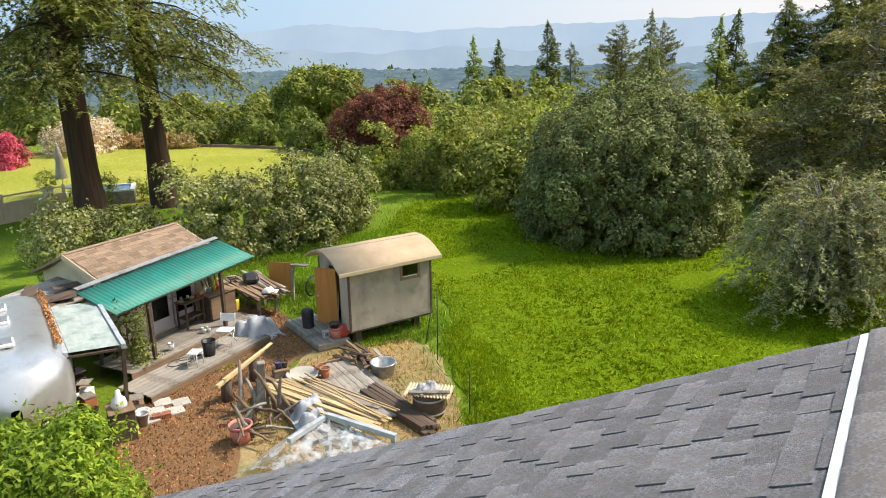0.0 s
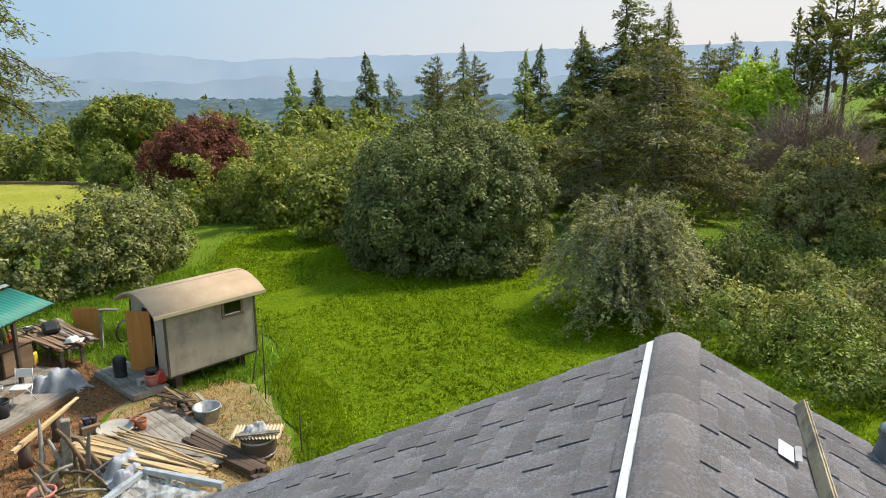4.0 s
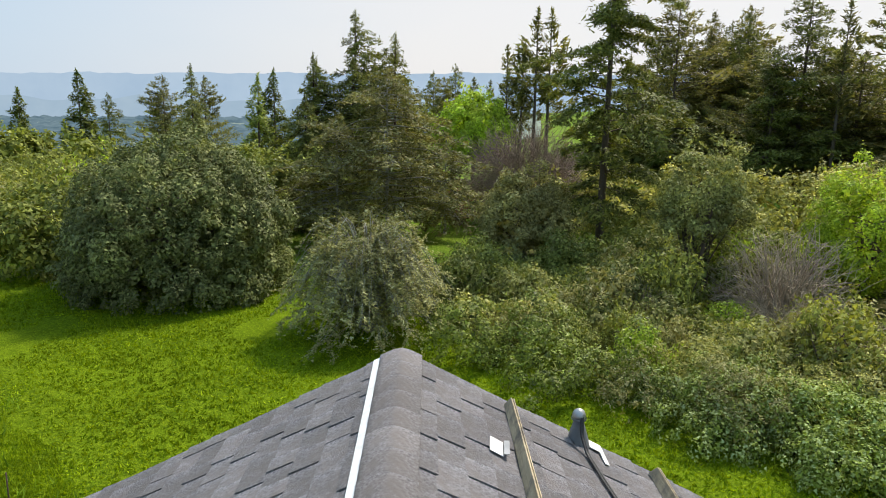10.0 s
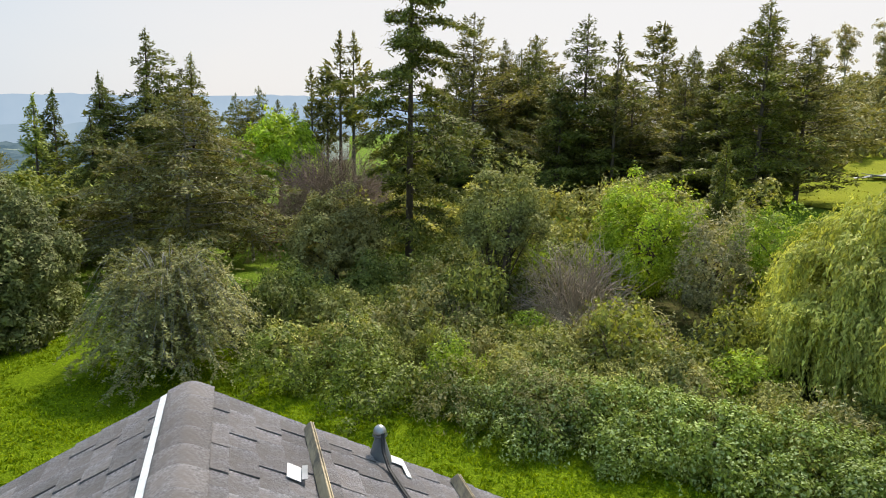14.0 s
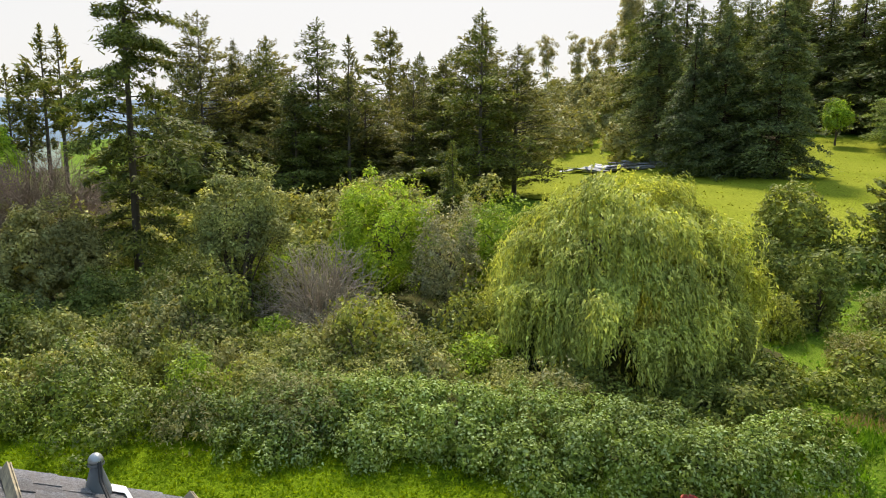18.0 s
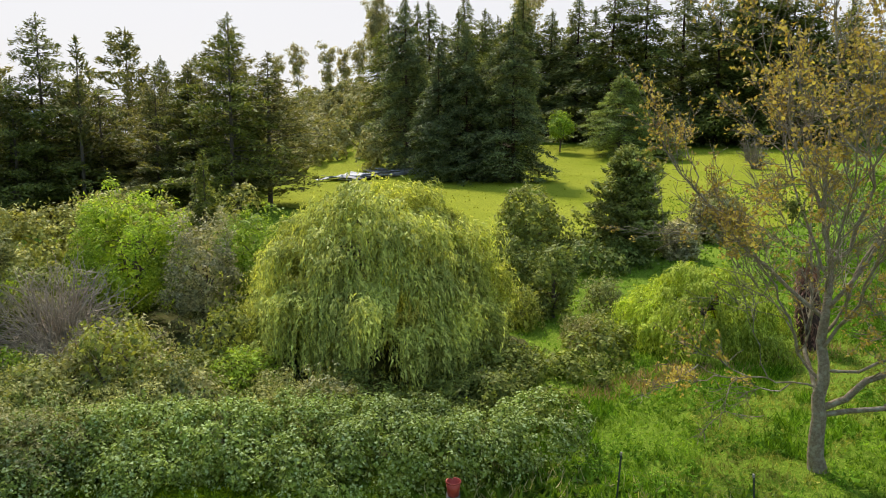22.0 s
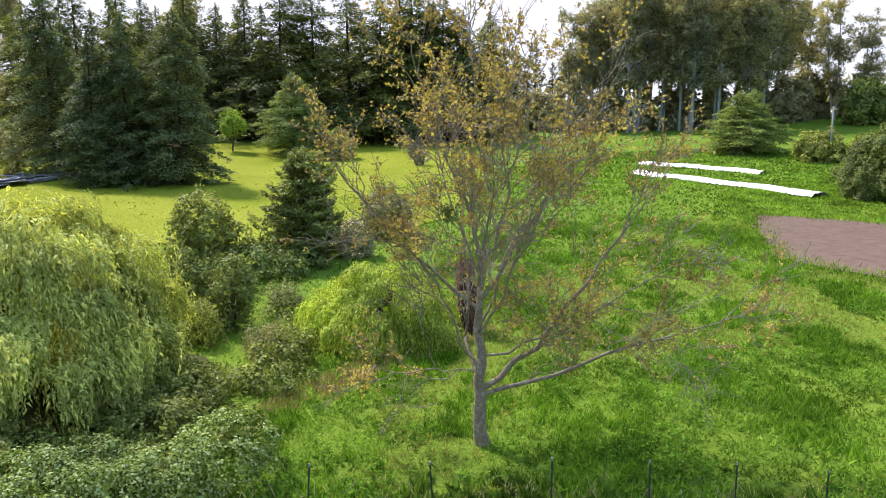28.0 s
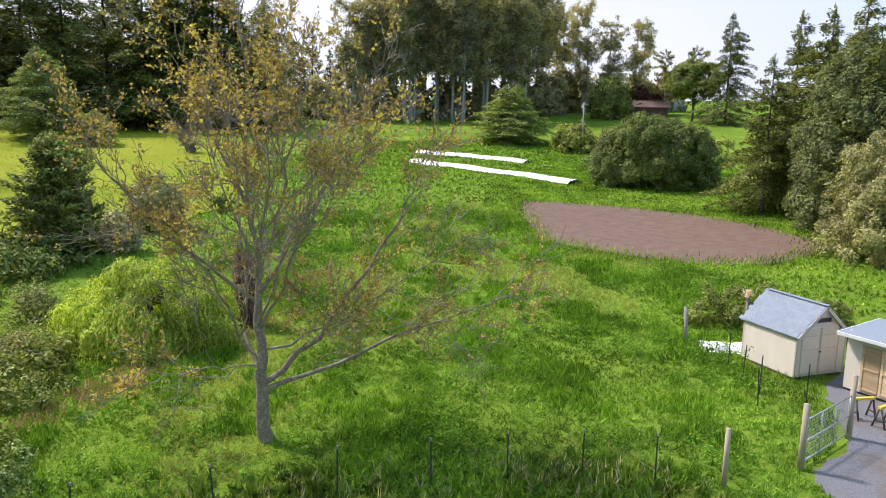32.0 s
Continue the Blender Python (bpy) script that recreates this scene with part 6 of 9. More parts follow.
def glass_mat(name, tint, rough=0.05):
    m, nt, out = node_mat(name)
    g = nt.nodes.new("ShaderNodeBsdfGlossy")
    g.inputs["Roughness"].default_value = rough
    t = nt.nodes.new("ShaderNodeBsdfTransparent")
    t.inputs["Color"].default_value = (*tint, 1)
    fr = nt.nodes.new("ShaderNodeFresnel")
    fr.inputs["IOR"].default_value = 1.5
    mx = nt.nodes.new("ShaderNodeMixShader")
    nt.links.new(fr.outputs[0], mx.inputs[0])
    nt.links.new(t.outputs[0], mx.inputs[1])
    nt.links.new(g.outputs[0], mx.inputs[2])
    nt.links.new(mx.outputs[0], out.inputs["Surface"])
    return m


GLASS = glass_mat("window_glass", (0.75, 0.8, 0.8))


def bar(name, parent, material, x0, x1, y0, y1, z0, z1, m=None, bevel=0.004, label=""):
    bm = bm_new()
    box(bm, x0, x1, y0, y1, z0, z1, m, bevel)
    return part(name, bm, material, parent, label)


def stick(name, parent, material, p, q, r0, r1=None, n=8, label=""):
    bm = bm_new()
    cyl(bm, p, q, r0, r1, n)
    for f in bm.faces:
        f.smooth = len(f.verts) == 4
    return part(name, bm, material, parent, label)


def vessel(name, parent, material, profile, at=(0, 0, 0), n=18, label=""):
    bm = bm_new()
    lathe(bm, profile, n, at)
    return part(name, bm, material, parent, label)


def pot(label, x, y, z, r, h, material, plant=None, seed=0, category="flower pot"):
    t = thing("plant_pot", label, category, pose(x, y, z))
    vessel("body", t, material, [(0.001, 0.0), (r * 0.72, 0.0), (r * 0.95, h * 0.86), (r * 0.9, h * 0.86)])
    vessel("rim", t, material, [(r * 0.94, h * 0.84), (r * 1.05, h * 0.84), (r * 1.05, h), (r * 0.92, h), (r * 0.9, h * 0.8)])
    vessel("soil", t, BARK, [(r * 0.9, h * 0.86), (0.001, h * 0.88)])
    if plant:
        rr = np.random.default_rng(seed)
        part("foliage", raw_mesh("foliage", *crown_leaves([(0, 0, h + plant * 0.5, plant * 0.6, plant * 0.6, plant * 0.6)], 0.07, 160, 0.16, rr)), L_SHRUB, t)
    return t


def planks(parent, name, material, length, width, count, gap=0.006, thick=0.03, m=None, r=None, vary=0.0):
    """Boards side by side: each along x, stepping in y."""
    w = width / count
    meshes = [bpy.data.meshes.new(name) for _ in range(3)]
    for k, me in enumerate(meshes):
        bm = bm_new()
        box(bm, 0, length - 0.02 * k, 0, w - gap, -thick, 0, None, 0.003)
        bm.to_mesh(me)
        bm.free()
        me.materials.append(material)
    for i in range(count):
        o = part(name, meshes[i % 3], material, parent)
        o.matrix_basis = (m or Matrix.Identity(4)) @ pose((r.random() * vary if r is not None else 0), i * w, 0.004 * (i % 3))


ry = np.random.default_rng(200)
# --- the wagon
wag = thing("wagon", "small grey wooden wagon hut with arched tan roof", "hut", pose(-2.65, 19.16, 0, 0, 0, 33.1))
LW, DW, ZF, ZE = 2.72, 1.95, 0.45, 2.24
def arch(y):
    return ZE + 0.40 * (1 - ((y - DW / 2) / (DW / 2 + 0.2)) ** 2)


def wall_with_hole(a, b, z0, z1, hx0, hx1, hz0, hz1, y0, y1):
    bm = bm_new()
    for x0, x1, q0, q1 in ((a, hx0, z0, z1), (hx1, b, z0, z1), (hx0, hx1, z0, hz0), (hx0, hx1, hz1, z1)):
        if x1 - x0 > 0.001 and q1 - q0 > 0.001:
            box(bm, x0, x1, y0, y1, q0, q1)
    return bm


part("side_wall", wall_with_hole(0, LW, ZF, ZE + 0.1, 1.72, 2.28, 1.72, 2.12, 0, 0.05), GREY_PANEL, wag)
bm = bm_new()
box(bm, 0, LW, DW - 0.05, DW, ZF, ZE + 0.1)
part("side_wall", bm, GREY_PANEL, wag)
for x0, hole in ((0.0, True), (LW - 0.05, False)):
    bm = bm_new()
    n = 14
    for i in range(n):
        ya, yb = 0.05 + (DW - 0.1) * i / n, 0.05 + (DW - 0.1) * (i + 1) / n
        lo = ZF
        if hole and 0.62 < (ya + yb) / 2 < 1.30:
            lo = ZF + 1.72
        box(bm, x0, x0 + 0.05, ya, yb, lo, (arch(ya) + arch(yb)) / 2 - 0.03)
    part("end_wall", bm, GREY_PANEL, wag)
bm = bm_new()
box(bm, 0.02, LW - 0.02, 0.02, DW - 0.02, ZF - 0.06, ZF)
part("floor", bm, WOOD_DARK, wag)
# arched roof with edge boards and a seam
n = 22
V, F = [], []
for i in range(n + 1):
    y = -0.2 + (DW + 0.4) * i / n
    for x in (-0.36, LW + 0.26):
        for dz in (0.0, -0.045):
            V.append((x, y, arch(y) + 0.04 + dz))
for i in range(n):
    k = 4 * i
    F += [(k, k + 2, k + 6, k + 4), (k + 1, k + 5, k + 7, k + 3), (k, k + 4, k + 5, k + 1), (k + 2, k + 3, k + 7, k + 6)]
F += [(0, 1, 3, 2), (4 * n, 4 * n + 2, 4 * n + 3, 4 * n + 1)]
me = bpy.data.meshes.new("roof")
me.from_pydata(V, [], F)
for f in me.polygons:
    f.use_smooth = abs(f.normal.z) > 0.5
roof = part("roof", me, TAN_ROOF, wag, "tan felt roof, slightly stained")
bar("seam", wag, WOOD_MID, -0.35, LW + 0.25, 0.93, 0.945, arch(0.94) + 0.041, arch(0.94) + 0.046, bevel=0)
bar("eave_board", wag, TRIM_TAN, -0.36, LW + 0.26, -0.225, -0.202, arch(-0.2) - 0.06, arch(-0.2) + 0.045)
for x in (-0.02, LW - 0.04):
    bar("corner_post", wag, WOOD_DARK, x, x + 0.06, -0.02, 0.03, ZF - 0.02, ZE + 0.02)
bar("corner_post", wag, WOOD_DARK, -0.02, 0.04, DW - 0.04, DW + 0.02, ZF, ZE)
win = part("window", wall_with_hole(1.66, 2.34, 1.66, 2.18, 1.74, 2.26, 1.74, 2.10, -0.025, 0.0), WOOD_MID, wag, "small brown-framed window")
bar("pane", win, GLASS, 1.74, 2.26, 0.01, 0.018, 1.74, 2.10, bevel=0)
bar("inner_frame", win, WHITE_P, 1.76, 2.24, -0.012, 0.004, 1.745, 1.775)
bm = bm_new()
a = math.atan2(0.52, -0.43)
box(bm, 0, 0.67, -0.02, 0.02, ZF + 0.02, ZF + 1.70, pose(-0.02, 0.75, 0, 0, 0, math.degrees(a)), 0.004)
dr = part("door", bm, DOOR_WOOD, wag, "open varnished plywood door")
bm = bm_new()
bmesh.ops.create_uvsphere(bm, u_segments=10, v_segments=8, radius=0.03, matrix=pose(-0.02, 0.75, 0, 0, 0, math.degrees(a)) @ pose(0.60, 0.045, ZF + 0.85))
part("door_knob", bm, STEEL, dr)
for x, y in ((0.3, 0.2), (0.3, 1.7), (2.3, 0.3), (2.3, 1.7)):
    bar("pier", wag, WOOD_DARK, x - 0.1, x + 0.1, y - 0.1, y + 0.1, -0.05, ZF - 0.06)
WM = pose(-2.65, 19.16, 0, 0, 0, 33.1)
deck = thing("wagon_deck", "small weathered plank deck before the wagon door", "deck", WM @ pose(0.02, 0.15, 0.22, 0, 0, 90))
planks(deck, "plank", WOOD_GREY, 2.45, 0.95, 7, r=ry)
bar("fascia", deck, WOOD_GREY, 0, 2.45, 0.96, 0.985, -0.16, 0.0)
bar("fascia", deck, WOOD_GREY, -0.03, 0.0, 0, 0.97, -0.16, 0.0)
def wpt(x, y):
    return tuple((WM @ Vector((x, y, 0)))[:2])


for (x, y), z, rr_, h, mt, lb in ((wpt(-0.28, 0.42), 0.22, 0.20, 0.34, PINK_POT, "stacked pink plastic plant pots on the wagon deck"), (wpt(-0.28, 0.42), 0.57, 0.16, 0.10, BLACK, "black plastic planter resting in a pink pot")):
    pot(lb, x, y, z, rr_, h, mt)
x, y = wpt(-0.06, 0.33)
t = thing("plastic_disc", "round red plastic tray leaning on the wagon wall", "tray", pose(x, y, 0.23, 0, -18, 33))
vessel("disc", t, RED_POT, [(0.001, 0.02), (0.18, 0.02), (0.20, 0.0), (0.18, -0.015), (0.001, -0.01)])
t.matrix_basis = pose(x - 0.02, y - 0.05, 0.43, 80, 0, 20)
x, y = wpt(-0.6, 1.65)
t = thing("barrel", "black plastic barrel on the wagon deck", "barrel", pose(x, y, 0.22))
vessel("body", t, BLACK, [(0.001, 0), (0.17, 0), (0.18, 0.05), (0.165, 0.07), (0.18, 0.28), (0.18, 0.5), (0.15, 0.56), (0.001, 0.57)])
x, y = wpt(-0.5, 0.62)
t = thing("concrete_block", "grey concrete block on the wagon deck", "block", pose(x, y, 0.22, 0, 0, 30))
part("block", wall_with_hole(-0.09, 0.09, 0, 0.19, -0.05, 0.05, 0.04, 0.15, -0.09, 0.09), CONCRETE, t)
x, y = wpt(-0.12, 0.62)
t = thing("broom", "wooden broom handle leaning on the wagon", "broom", pose(x, y, 0.24))
stick("handle", t, WOOD_TAN, (0, 0, 0), (0.08, 0.02, 1.25), 0.013)

# --- the hut with the green awning
HM = pose(-8.84, 18.49, 0, 0, 0, 62)
hut = thing("garden_hut", "cream wooden hut with brown shingle roof", "hut", HM)
part("front_wall", wall_with_hole(0, 3.3, 0.35, 2.32, 0.95, 2.75, 0.40, 2.2, 0, 0.08), HUT_CREAM, hut)
for x0 in (0.0, 3.22):
    bm = bm_new()
    vs = []
    for y, z in ((0.08, 0.35), (2.9, 0.35), (2.9, 2.25), (1.5, 2.92), (0.08, 2.27)):
        vs.append((bm.verts.new((x0, y, z)), bm.verts.new((x0 + 0.08, y, z))))
    bm.faces.new([v[0] for v in vs][::-1])
    bm.faces.new([v[1] for v in vs])
    for p, q in zip(vs, vs[1:] + vs[:1]):
        bm.faces.new((p[0], q[0], q[1], p[1]))
    bmesh.ops.recalc_face_normals(bm, faces=bm.faces)
    part("end_wall", bm, HUT_CREAM, hut)
bar("back_wall", hut, HUT_CREAM, 0, 3.3, 2.9, 2.98, 0.35, 2.25)
bar("floor", hut, WOOD_MID, 0.02, 3.28, 0.02, 2.95, 0.28, 0.36)
hs = math.atan2(0.66, 1.55)
for s in (1, -1):
    base = Matrix.Translation((0, 1.5, 2.98)) @ (Matrix.Rotation(pi, 4, "Z") @ Matrix.Translation((-3.3, 0, 0)) if s < 0 else Matrix.Identity(4)) @ Matrix.Rotation(hs, 4, "X")
    bm = bm_new()
    box(bm, -0.32, 3.62, -1.72, 0, -0.08, -0.012, base)
    slab = part("roof_slope", bm, HUT_SHINGLE, hut)
    if s > 0:
        tabs = []
        for w in (0.22, 0.28, 0.34):
            b2 = bm_new()
            box(b2, 0, w - 0.006, -0.155, 0.02, -0.012, 0.006)
            for v in b2.verts:
                if v.co.y > 0 and v.co.z > 0:
                    v.co.z -= 0.006
            me = bpy.data.meshes.new("shingle")
            b2.to_mesh(me)
            b2.free()
            me.materials.append(HUT_SHINGLE)
            tabs.append((w, me))
        for c in range(11):
            x = -0.33 + 0.1 * ry.random()
            while x < 3.55:
                w, me = tabs[ry.integers(3)]
                part("shingle", me, HUT_SHINGLE, slab, at=base @ pose(x, -0.155 * c, 0.004))
                x += w
bar("ridge_board", hut, HUT_SHINGLE, -0.32, 3.62, 1.42, 1.58, 2.965, 2.995, bevel=0.01)
bar("barge_board", hut, TRIM_TAN, 3.62, 3.65, -1.72, 0, -0.14, 0.01, Matrix.Translation((0, 1.5, 2.98)) @ Matrix.Rotation(hs, 4, "X"))
bar("barge_board", hut, TRIM_TAN, -0.35, -0.32, -1.72, 0, -0.14, 0.01, Matrix.Translation((0, 1.5, 2.98)) @ Matrix.Rotation(hs, 4, "X"))
# glazed doors
for x0 in (0.97, 1.88):
    d = part("glazed_door", wall_with_hole(x0, x0 + 0.86, 0.40, 2.18, x0 + 0.14, x0 + 0.72, 0.75, 2.03, 0.0, 0.045), LILAC, hut, "pale lilac glazed door")
    bar("pane", d, GLASS, x0 + 0.14, x0 + 0.72, 0.018, 0.026, 0.75, 2.03, bevel=0)
    bar("knob", d, STEEL, x0 + 0.04 + 0.74 * (x0 < 1.5), x0 + 0.08 + 0.74 * (x0 < 1.5), -0.05, 0.0, 1.25, 1.30)
CURTAIN = surface("cream_curtain", (0.52, 0.46, 0.28), (0.66, 0.59, 0.38), 3, 0.9, 0.3, 12, stretch=(6, 1, 0.3))
bar("curtain", hut, CURTAIN, 1.08, 1.72, 0.06, 0.075, 0.9, 2.05, label="cream curtain behind the glazed door")
bar("door_post", hut, TRIM_TAN, 0.86, 0.95, -0.03, 0.06, 0.36, 2.24)
bar("door_post", hut, TRIM_TAN, 2.75, 2.84, -0.03, 0.06, 0.36, 2.24)
vessel("wall_disc", hut, WOOD_DARK, [(0.001, 0), (0.13, 0), (0.14, 0.02), (0.001, 0.03)]).matrix_basis = pose(0.45, -0.01, 1.85, 90, 0, 0)
# awning: corrugated sheet on rafters and posts
aw = thing("awning", "green corrugated metal awning on wooden posts", "awning", HM)
n = 150
V, F = [], []
for i in range(n + 1):
    x = -1.1 + 5.0 * i / n
    w = 0.016 * math.sin(2 * pi * x / 0.13)
    tilt = 0.035 * (x - 1.2)
    for y, z in ((0.02, 2.42), (-1.42, 2.06)):
        V.append((x, y, z + w + tilt))
for i in range(n):
    F.append((2 * i, 2 * i + 1, 2 * i + 3, 2 * i + 2))
me = bpy.data.meshes.new("sheet")
me.from_pydata(V, [], F)
for f in me.polygons:
    f.use_smooth = True
o = part("sheet", me, GREEN_TIN, aw)
o.modifiers.new("thickness", "SOLIDIFY").thickness = 0.004
bm = bm_new()
box(bm, -1.08, 3.88, -0.03, 0.13, 0, 0.015, pose(0, 0, 2.45, 12, -2.0, 0))
part("flashing", bm, GALV, aw, "grey-white flashing strip")
bar("beam", aw, WOOD_GREY, -1.0, 3.8, -1.34, -1.26, 1.93, 2.02, Matrix.Rotation(-0.035, 4, "Y"))
for x in (-0.1, 2.5):
    bar("post", aw, WOOD_DARK, x, x + 0.1, -1.36, -1.26, 0.2, 1.96 + 0.035 * x, None, 0.008)
for x in (-0.9, 0.1, 1.1, 2.1, 3.1, 3.7):
    bar("rafter", aw, WOOD_MID, x, x + 0.05, -1.38, 0.0, -0.08, 0.0, Matrix.Translation((0, 0, 2.385 + 0.035 * (x - 1.2))) @ Matrix.Rotation(0.245, 4, "X"))
dk = thing("hut_deck", "weathered grey plank deck before the hut", "deck", HM)
planks(dk, "plank", WOOD_GREY, 4.6, 1.5, 9, m=pose(-1.0, -1.5, 0.35), r=ry, vary=0.04)
planks(dk, "plank", WOOD_GREY, 4.3, 1.2, 7, m=pose(-1.5, -2.75, 0.2), r=ry, vary=0.06)
bar("riser", dk, WOOD_MID, -1.0, 3.6, -1.53, -1.5, 0.18, 0.32)
bar("riser", dk, WOOD_MID, -1.5, 2.8, -2.79, -2.75, -0.02, 0.17)


def hpt(x, y, z=0):
    return tuple(HM @ Vector((x, y, z)))


# things on the deck
t = thing("workbench", "rough workbench with tools by the hut wall", "bench", HM @ pose(1.75, -0.62, 0.36))
bar("top", t, WOOD_MID, 0, 0.75, 0, 0.45, 0.78, 0.82)
bar("shelf", t, WOOD_DARK, 0.03, 0.72, 0.03, 0.42, 0.3, 0.33)
for x in (0.02, 0.68):
    for y in (0.02, 0.38):
        bar("leg", t, WOOD_DARK, x, x + 0.05, y, y + 0.05, 0, 0.78)
for k in range(7):
    tt = thing("tool", "small tool or tin on the workbench", "tool", HM @ pose(1.82 + 0.1 * k, -0.55 + 0.3 * ry.random(), 1.19, 0, 0, 360 * ry.random()))
    if k % 2:
        vessel("tin", tt, (WHITE_P, STEEL, RED_POT)[k % 3], [(0.001, 0), (0.045, 0), (0.045, 0.11), (0.001, 0.11)], n=12)
    else:
        bar("block", tt, (WOOD_TAN, BLACK)[k % 4 // 2], -0.08, 0.08, -0.04, 0.04, 0, 0.06)
t = thing("old_cabinet", "dark wooden cabinet on the deck", "cabinet", HM @ pose(2.55, -0.75, 0.36, 0, 0, -8))
bar("body", t, WOOD_DARK, 0, 0.95, 0, 0.5, 0, 0.78, None, 0.01)
bar("top", t, WOOD_MID, -0.03, 0.98, -0.03, 0.52, 0.782, 0.82)
for x in (0.04, 0.5):
    bar("door", t, WOOD_MID, x, x + 0.42, -0.02, -0.002, 0.06, 0.72)
for k in range(6):
    tt = thing("clutter_item", "odd box or bottle on the cabinet", "clutter", HM @ pose(2.65 + 0.14 * k, -0.55 + 0.25 * ry.random(), 1.182, 0, 0, 90 * ry.random()))
    if k % 2:
        vessel("bottle", tt, (YELLOW, WHITE_P, RED_POT)[k % 3], [(0.001, 0), (0.05, 0), (0.05, 0.12), (0.02, 0.16), (0.02, 0.2), (0.001, 0.2)], n=12)
    else:
        bar("box", tt, (WOOD_TAN, RED_POT, BLUE_GREY)[k % 3], -0.09, 0.09, -0.06, 0.06, 0, 0.1)
t = thing("jerrycan", "yellow plastic can on the deck", "can", HM @ pose(3.65, -0.7, 0.36, 0, 0, 20))
bar("body", t, YELLOW, -0.12, 0.12, -0.08, 0.08, 0, 0.36, None, 0.03)
bar("spout", t, BLACK, 0.05, 0.1, -0.025, 0.025, 0.36, 0.41, None, 0.01)
for x, y, z, h in ((1.0, -2.2, 0.205, 0.42), (1.85, -1.15, 0.36, 0.16), (1.98, -1.2, 0.36, 0.14), (0.55, -1.25, 0.36, 0.2)):
    t = thing("bucket", "dark plastic bucket on the deck" if h > 0.3 else "small tin can on the deck", "bucket", HM @ pose(x, y, z))
    rr_ = h * 0.44
    vessel("body", t, BLACK if h > 0.3 else WHITE_P, [(0.001, 0), (rr_ * 0.8, 0), (rr_, h), (rr_ * 0.93, h), (rr_ * 0.75, 0.02)])
    vessel("rim", t, BLACK if h > 0.3 else STEEL, [(rr_, h - 0.015), (rr_ * 1.07, h - 0.015), (rr_ * 1.07, h + 0.01), (rr_ * 0.95, h + 0.01)])


def chair(label, m, metal, seat_mat, s=1.0):
    t = thing("folding_chair", label, "chair", m)
    for x in (-0.21, 0.21):
        stick("leg", t, metal, (x, -0.2, 0), (x, 0.17, 0.46), 0.012)
        stick("leg", t, metal, (x, 0.22, 0), (x, -0.16, 0.44), 0.012)
        stick("back_rail", t, metal, (x, 0.16, 0.44), (x, 0.26, 0.86), 0.012)
    bar("seat", t, seat_mat, -0.21, 0.21, -0.2, 0.18, 0.44, 0.465)
    bar("backrest", t, seat_mat, -0.2, 0.2, -0.012, 0.012, 0.0, 0.22, pose(0, 0.225, 0.62, -13, 0, 0))


chair("white metal folding chair on the deck", HM @ pose(1.75, -2.1, 0.21, 0, 0, -70), WHITE_P, WHITE_P)
t = thing("stool", "low white plastic stool on the deck", "stool", HM @ pose(0.35, -2.35, 0.21, 0, 0, 20))
bar("top", t, WHITE_P, -0.19, 0.19, -0.15, 0.15, 0.36, 0.385, None, 0.01)
for x in (-0.16, 0.16):
    for y in (-0.12, 0.12):
        stick("leg", t, WHITE_P, (x * 1.15, y * 1.15, 0), (x, y, 0.36), 0.014)


def heap(name, label, m, w, d, h, material, seed, category, bumps=7):
    """A covered heap: a draped sheet with folds."""
    r = np.random.default_rng(seed)
    n = 26
    u = np.linspace(-1, 1, n)
    X, Y = np.meshgrid(u, u, indexing="ij")
    Z = np.zeros_like(X)
    for _ in range(bumps):
        cx, cy, s = r.uniform(-0.5, 0.5), r.uniform(-0.5, 0.5), r.uniform(0.25, 0.5)
        Z = np.maximum(Z, r.uniform(0.5, 1) * np.exp(-(((X - cx) / s) ** 4 + ((Y - cy) / s) ** 4)))
    Z += 0.05 * np.sin(X * 9 + 3 * Y) * (1 - np.maximum(abs(X), abs(Y))) + 0.03 * r.normal(size=Z.shape)
    edge = np.maximum(np.abs(X), np.abs(Y)) > 0.97
    Z[edge] = 0
    V = np.stack([X * w / 2, Y * d / 2, np.clip(Z, 0, 2) * h], -1).reshape(-1, 3)
    i, j = np.meshgrid(np.arange(n - 1), np.arange(n - 1), indexing="ij")
    k = i * n + j
    t = thing(name, label, category, m)
    o = part("sheet", raw_mesh("sheet", V, np.stack([k, k + n, k + n + 1, k + 1], -1).reshape(-1, 4), smooth=True), material, t)
    return t


heap("tarpaulin", "silver-grey tarpaulin draped over a heap", pose(*hpt(2.9, -2.1, 0.02), 0, 0, 40), 1.5, 1.2, 0.75, TARP_M, 301, "tarpaulin")

# climbing plant at the hut corner
part_ob = thing("climbing_plant", "green climbing plant on the hut corner", "plant", HM @ pose(-0.5, -0.9, 0.3))
part("foliage", raw_mesh("foliage", *crown_leaves([(0, 0, 0.8, 0.3, 0.5, 0.9), (0.2, -0.3, 0.3, 0.35, 0.4, 0.4)], 0.09, 90, 0.25, ry)), L_HEDGE, part_ob)
part("stem", tube_mesh("stem", [(bent((0, 0, -0.3), (0.1, 0.1, 1.5), 0, 6, ry, 0.03), np.linspace(0.03, 0.01, 6))], 5), BARK, part_ob)

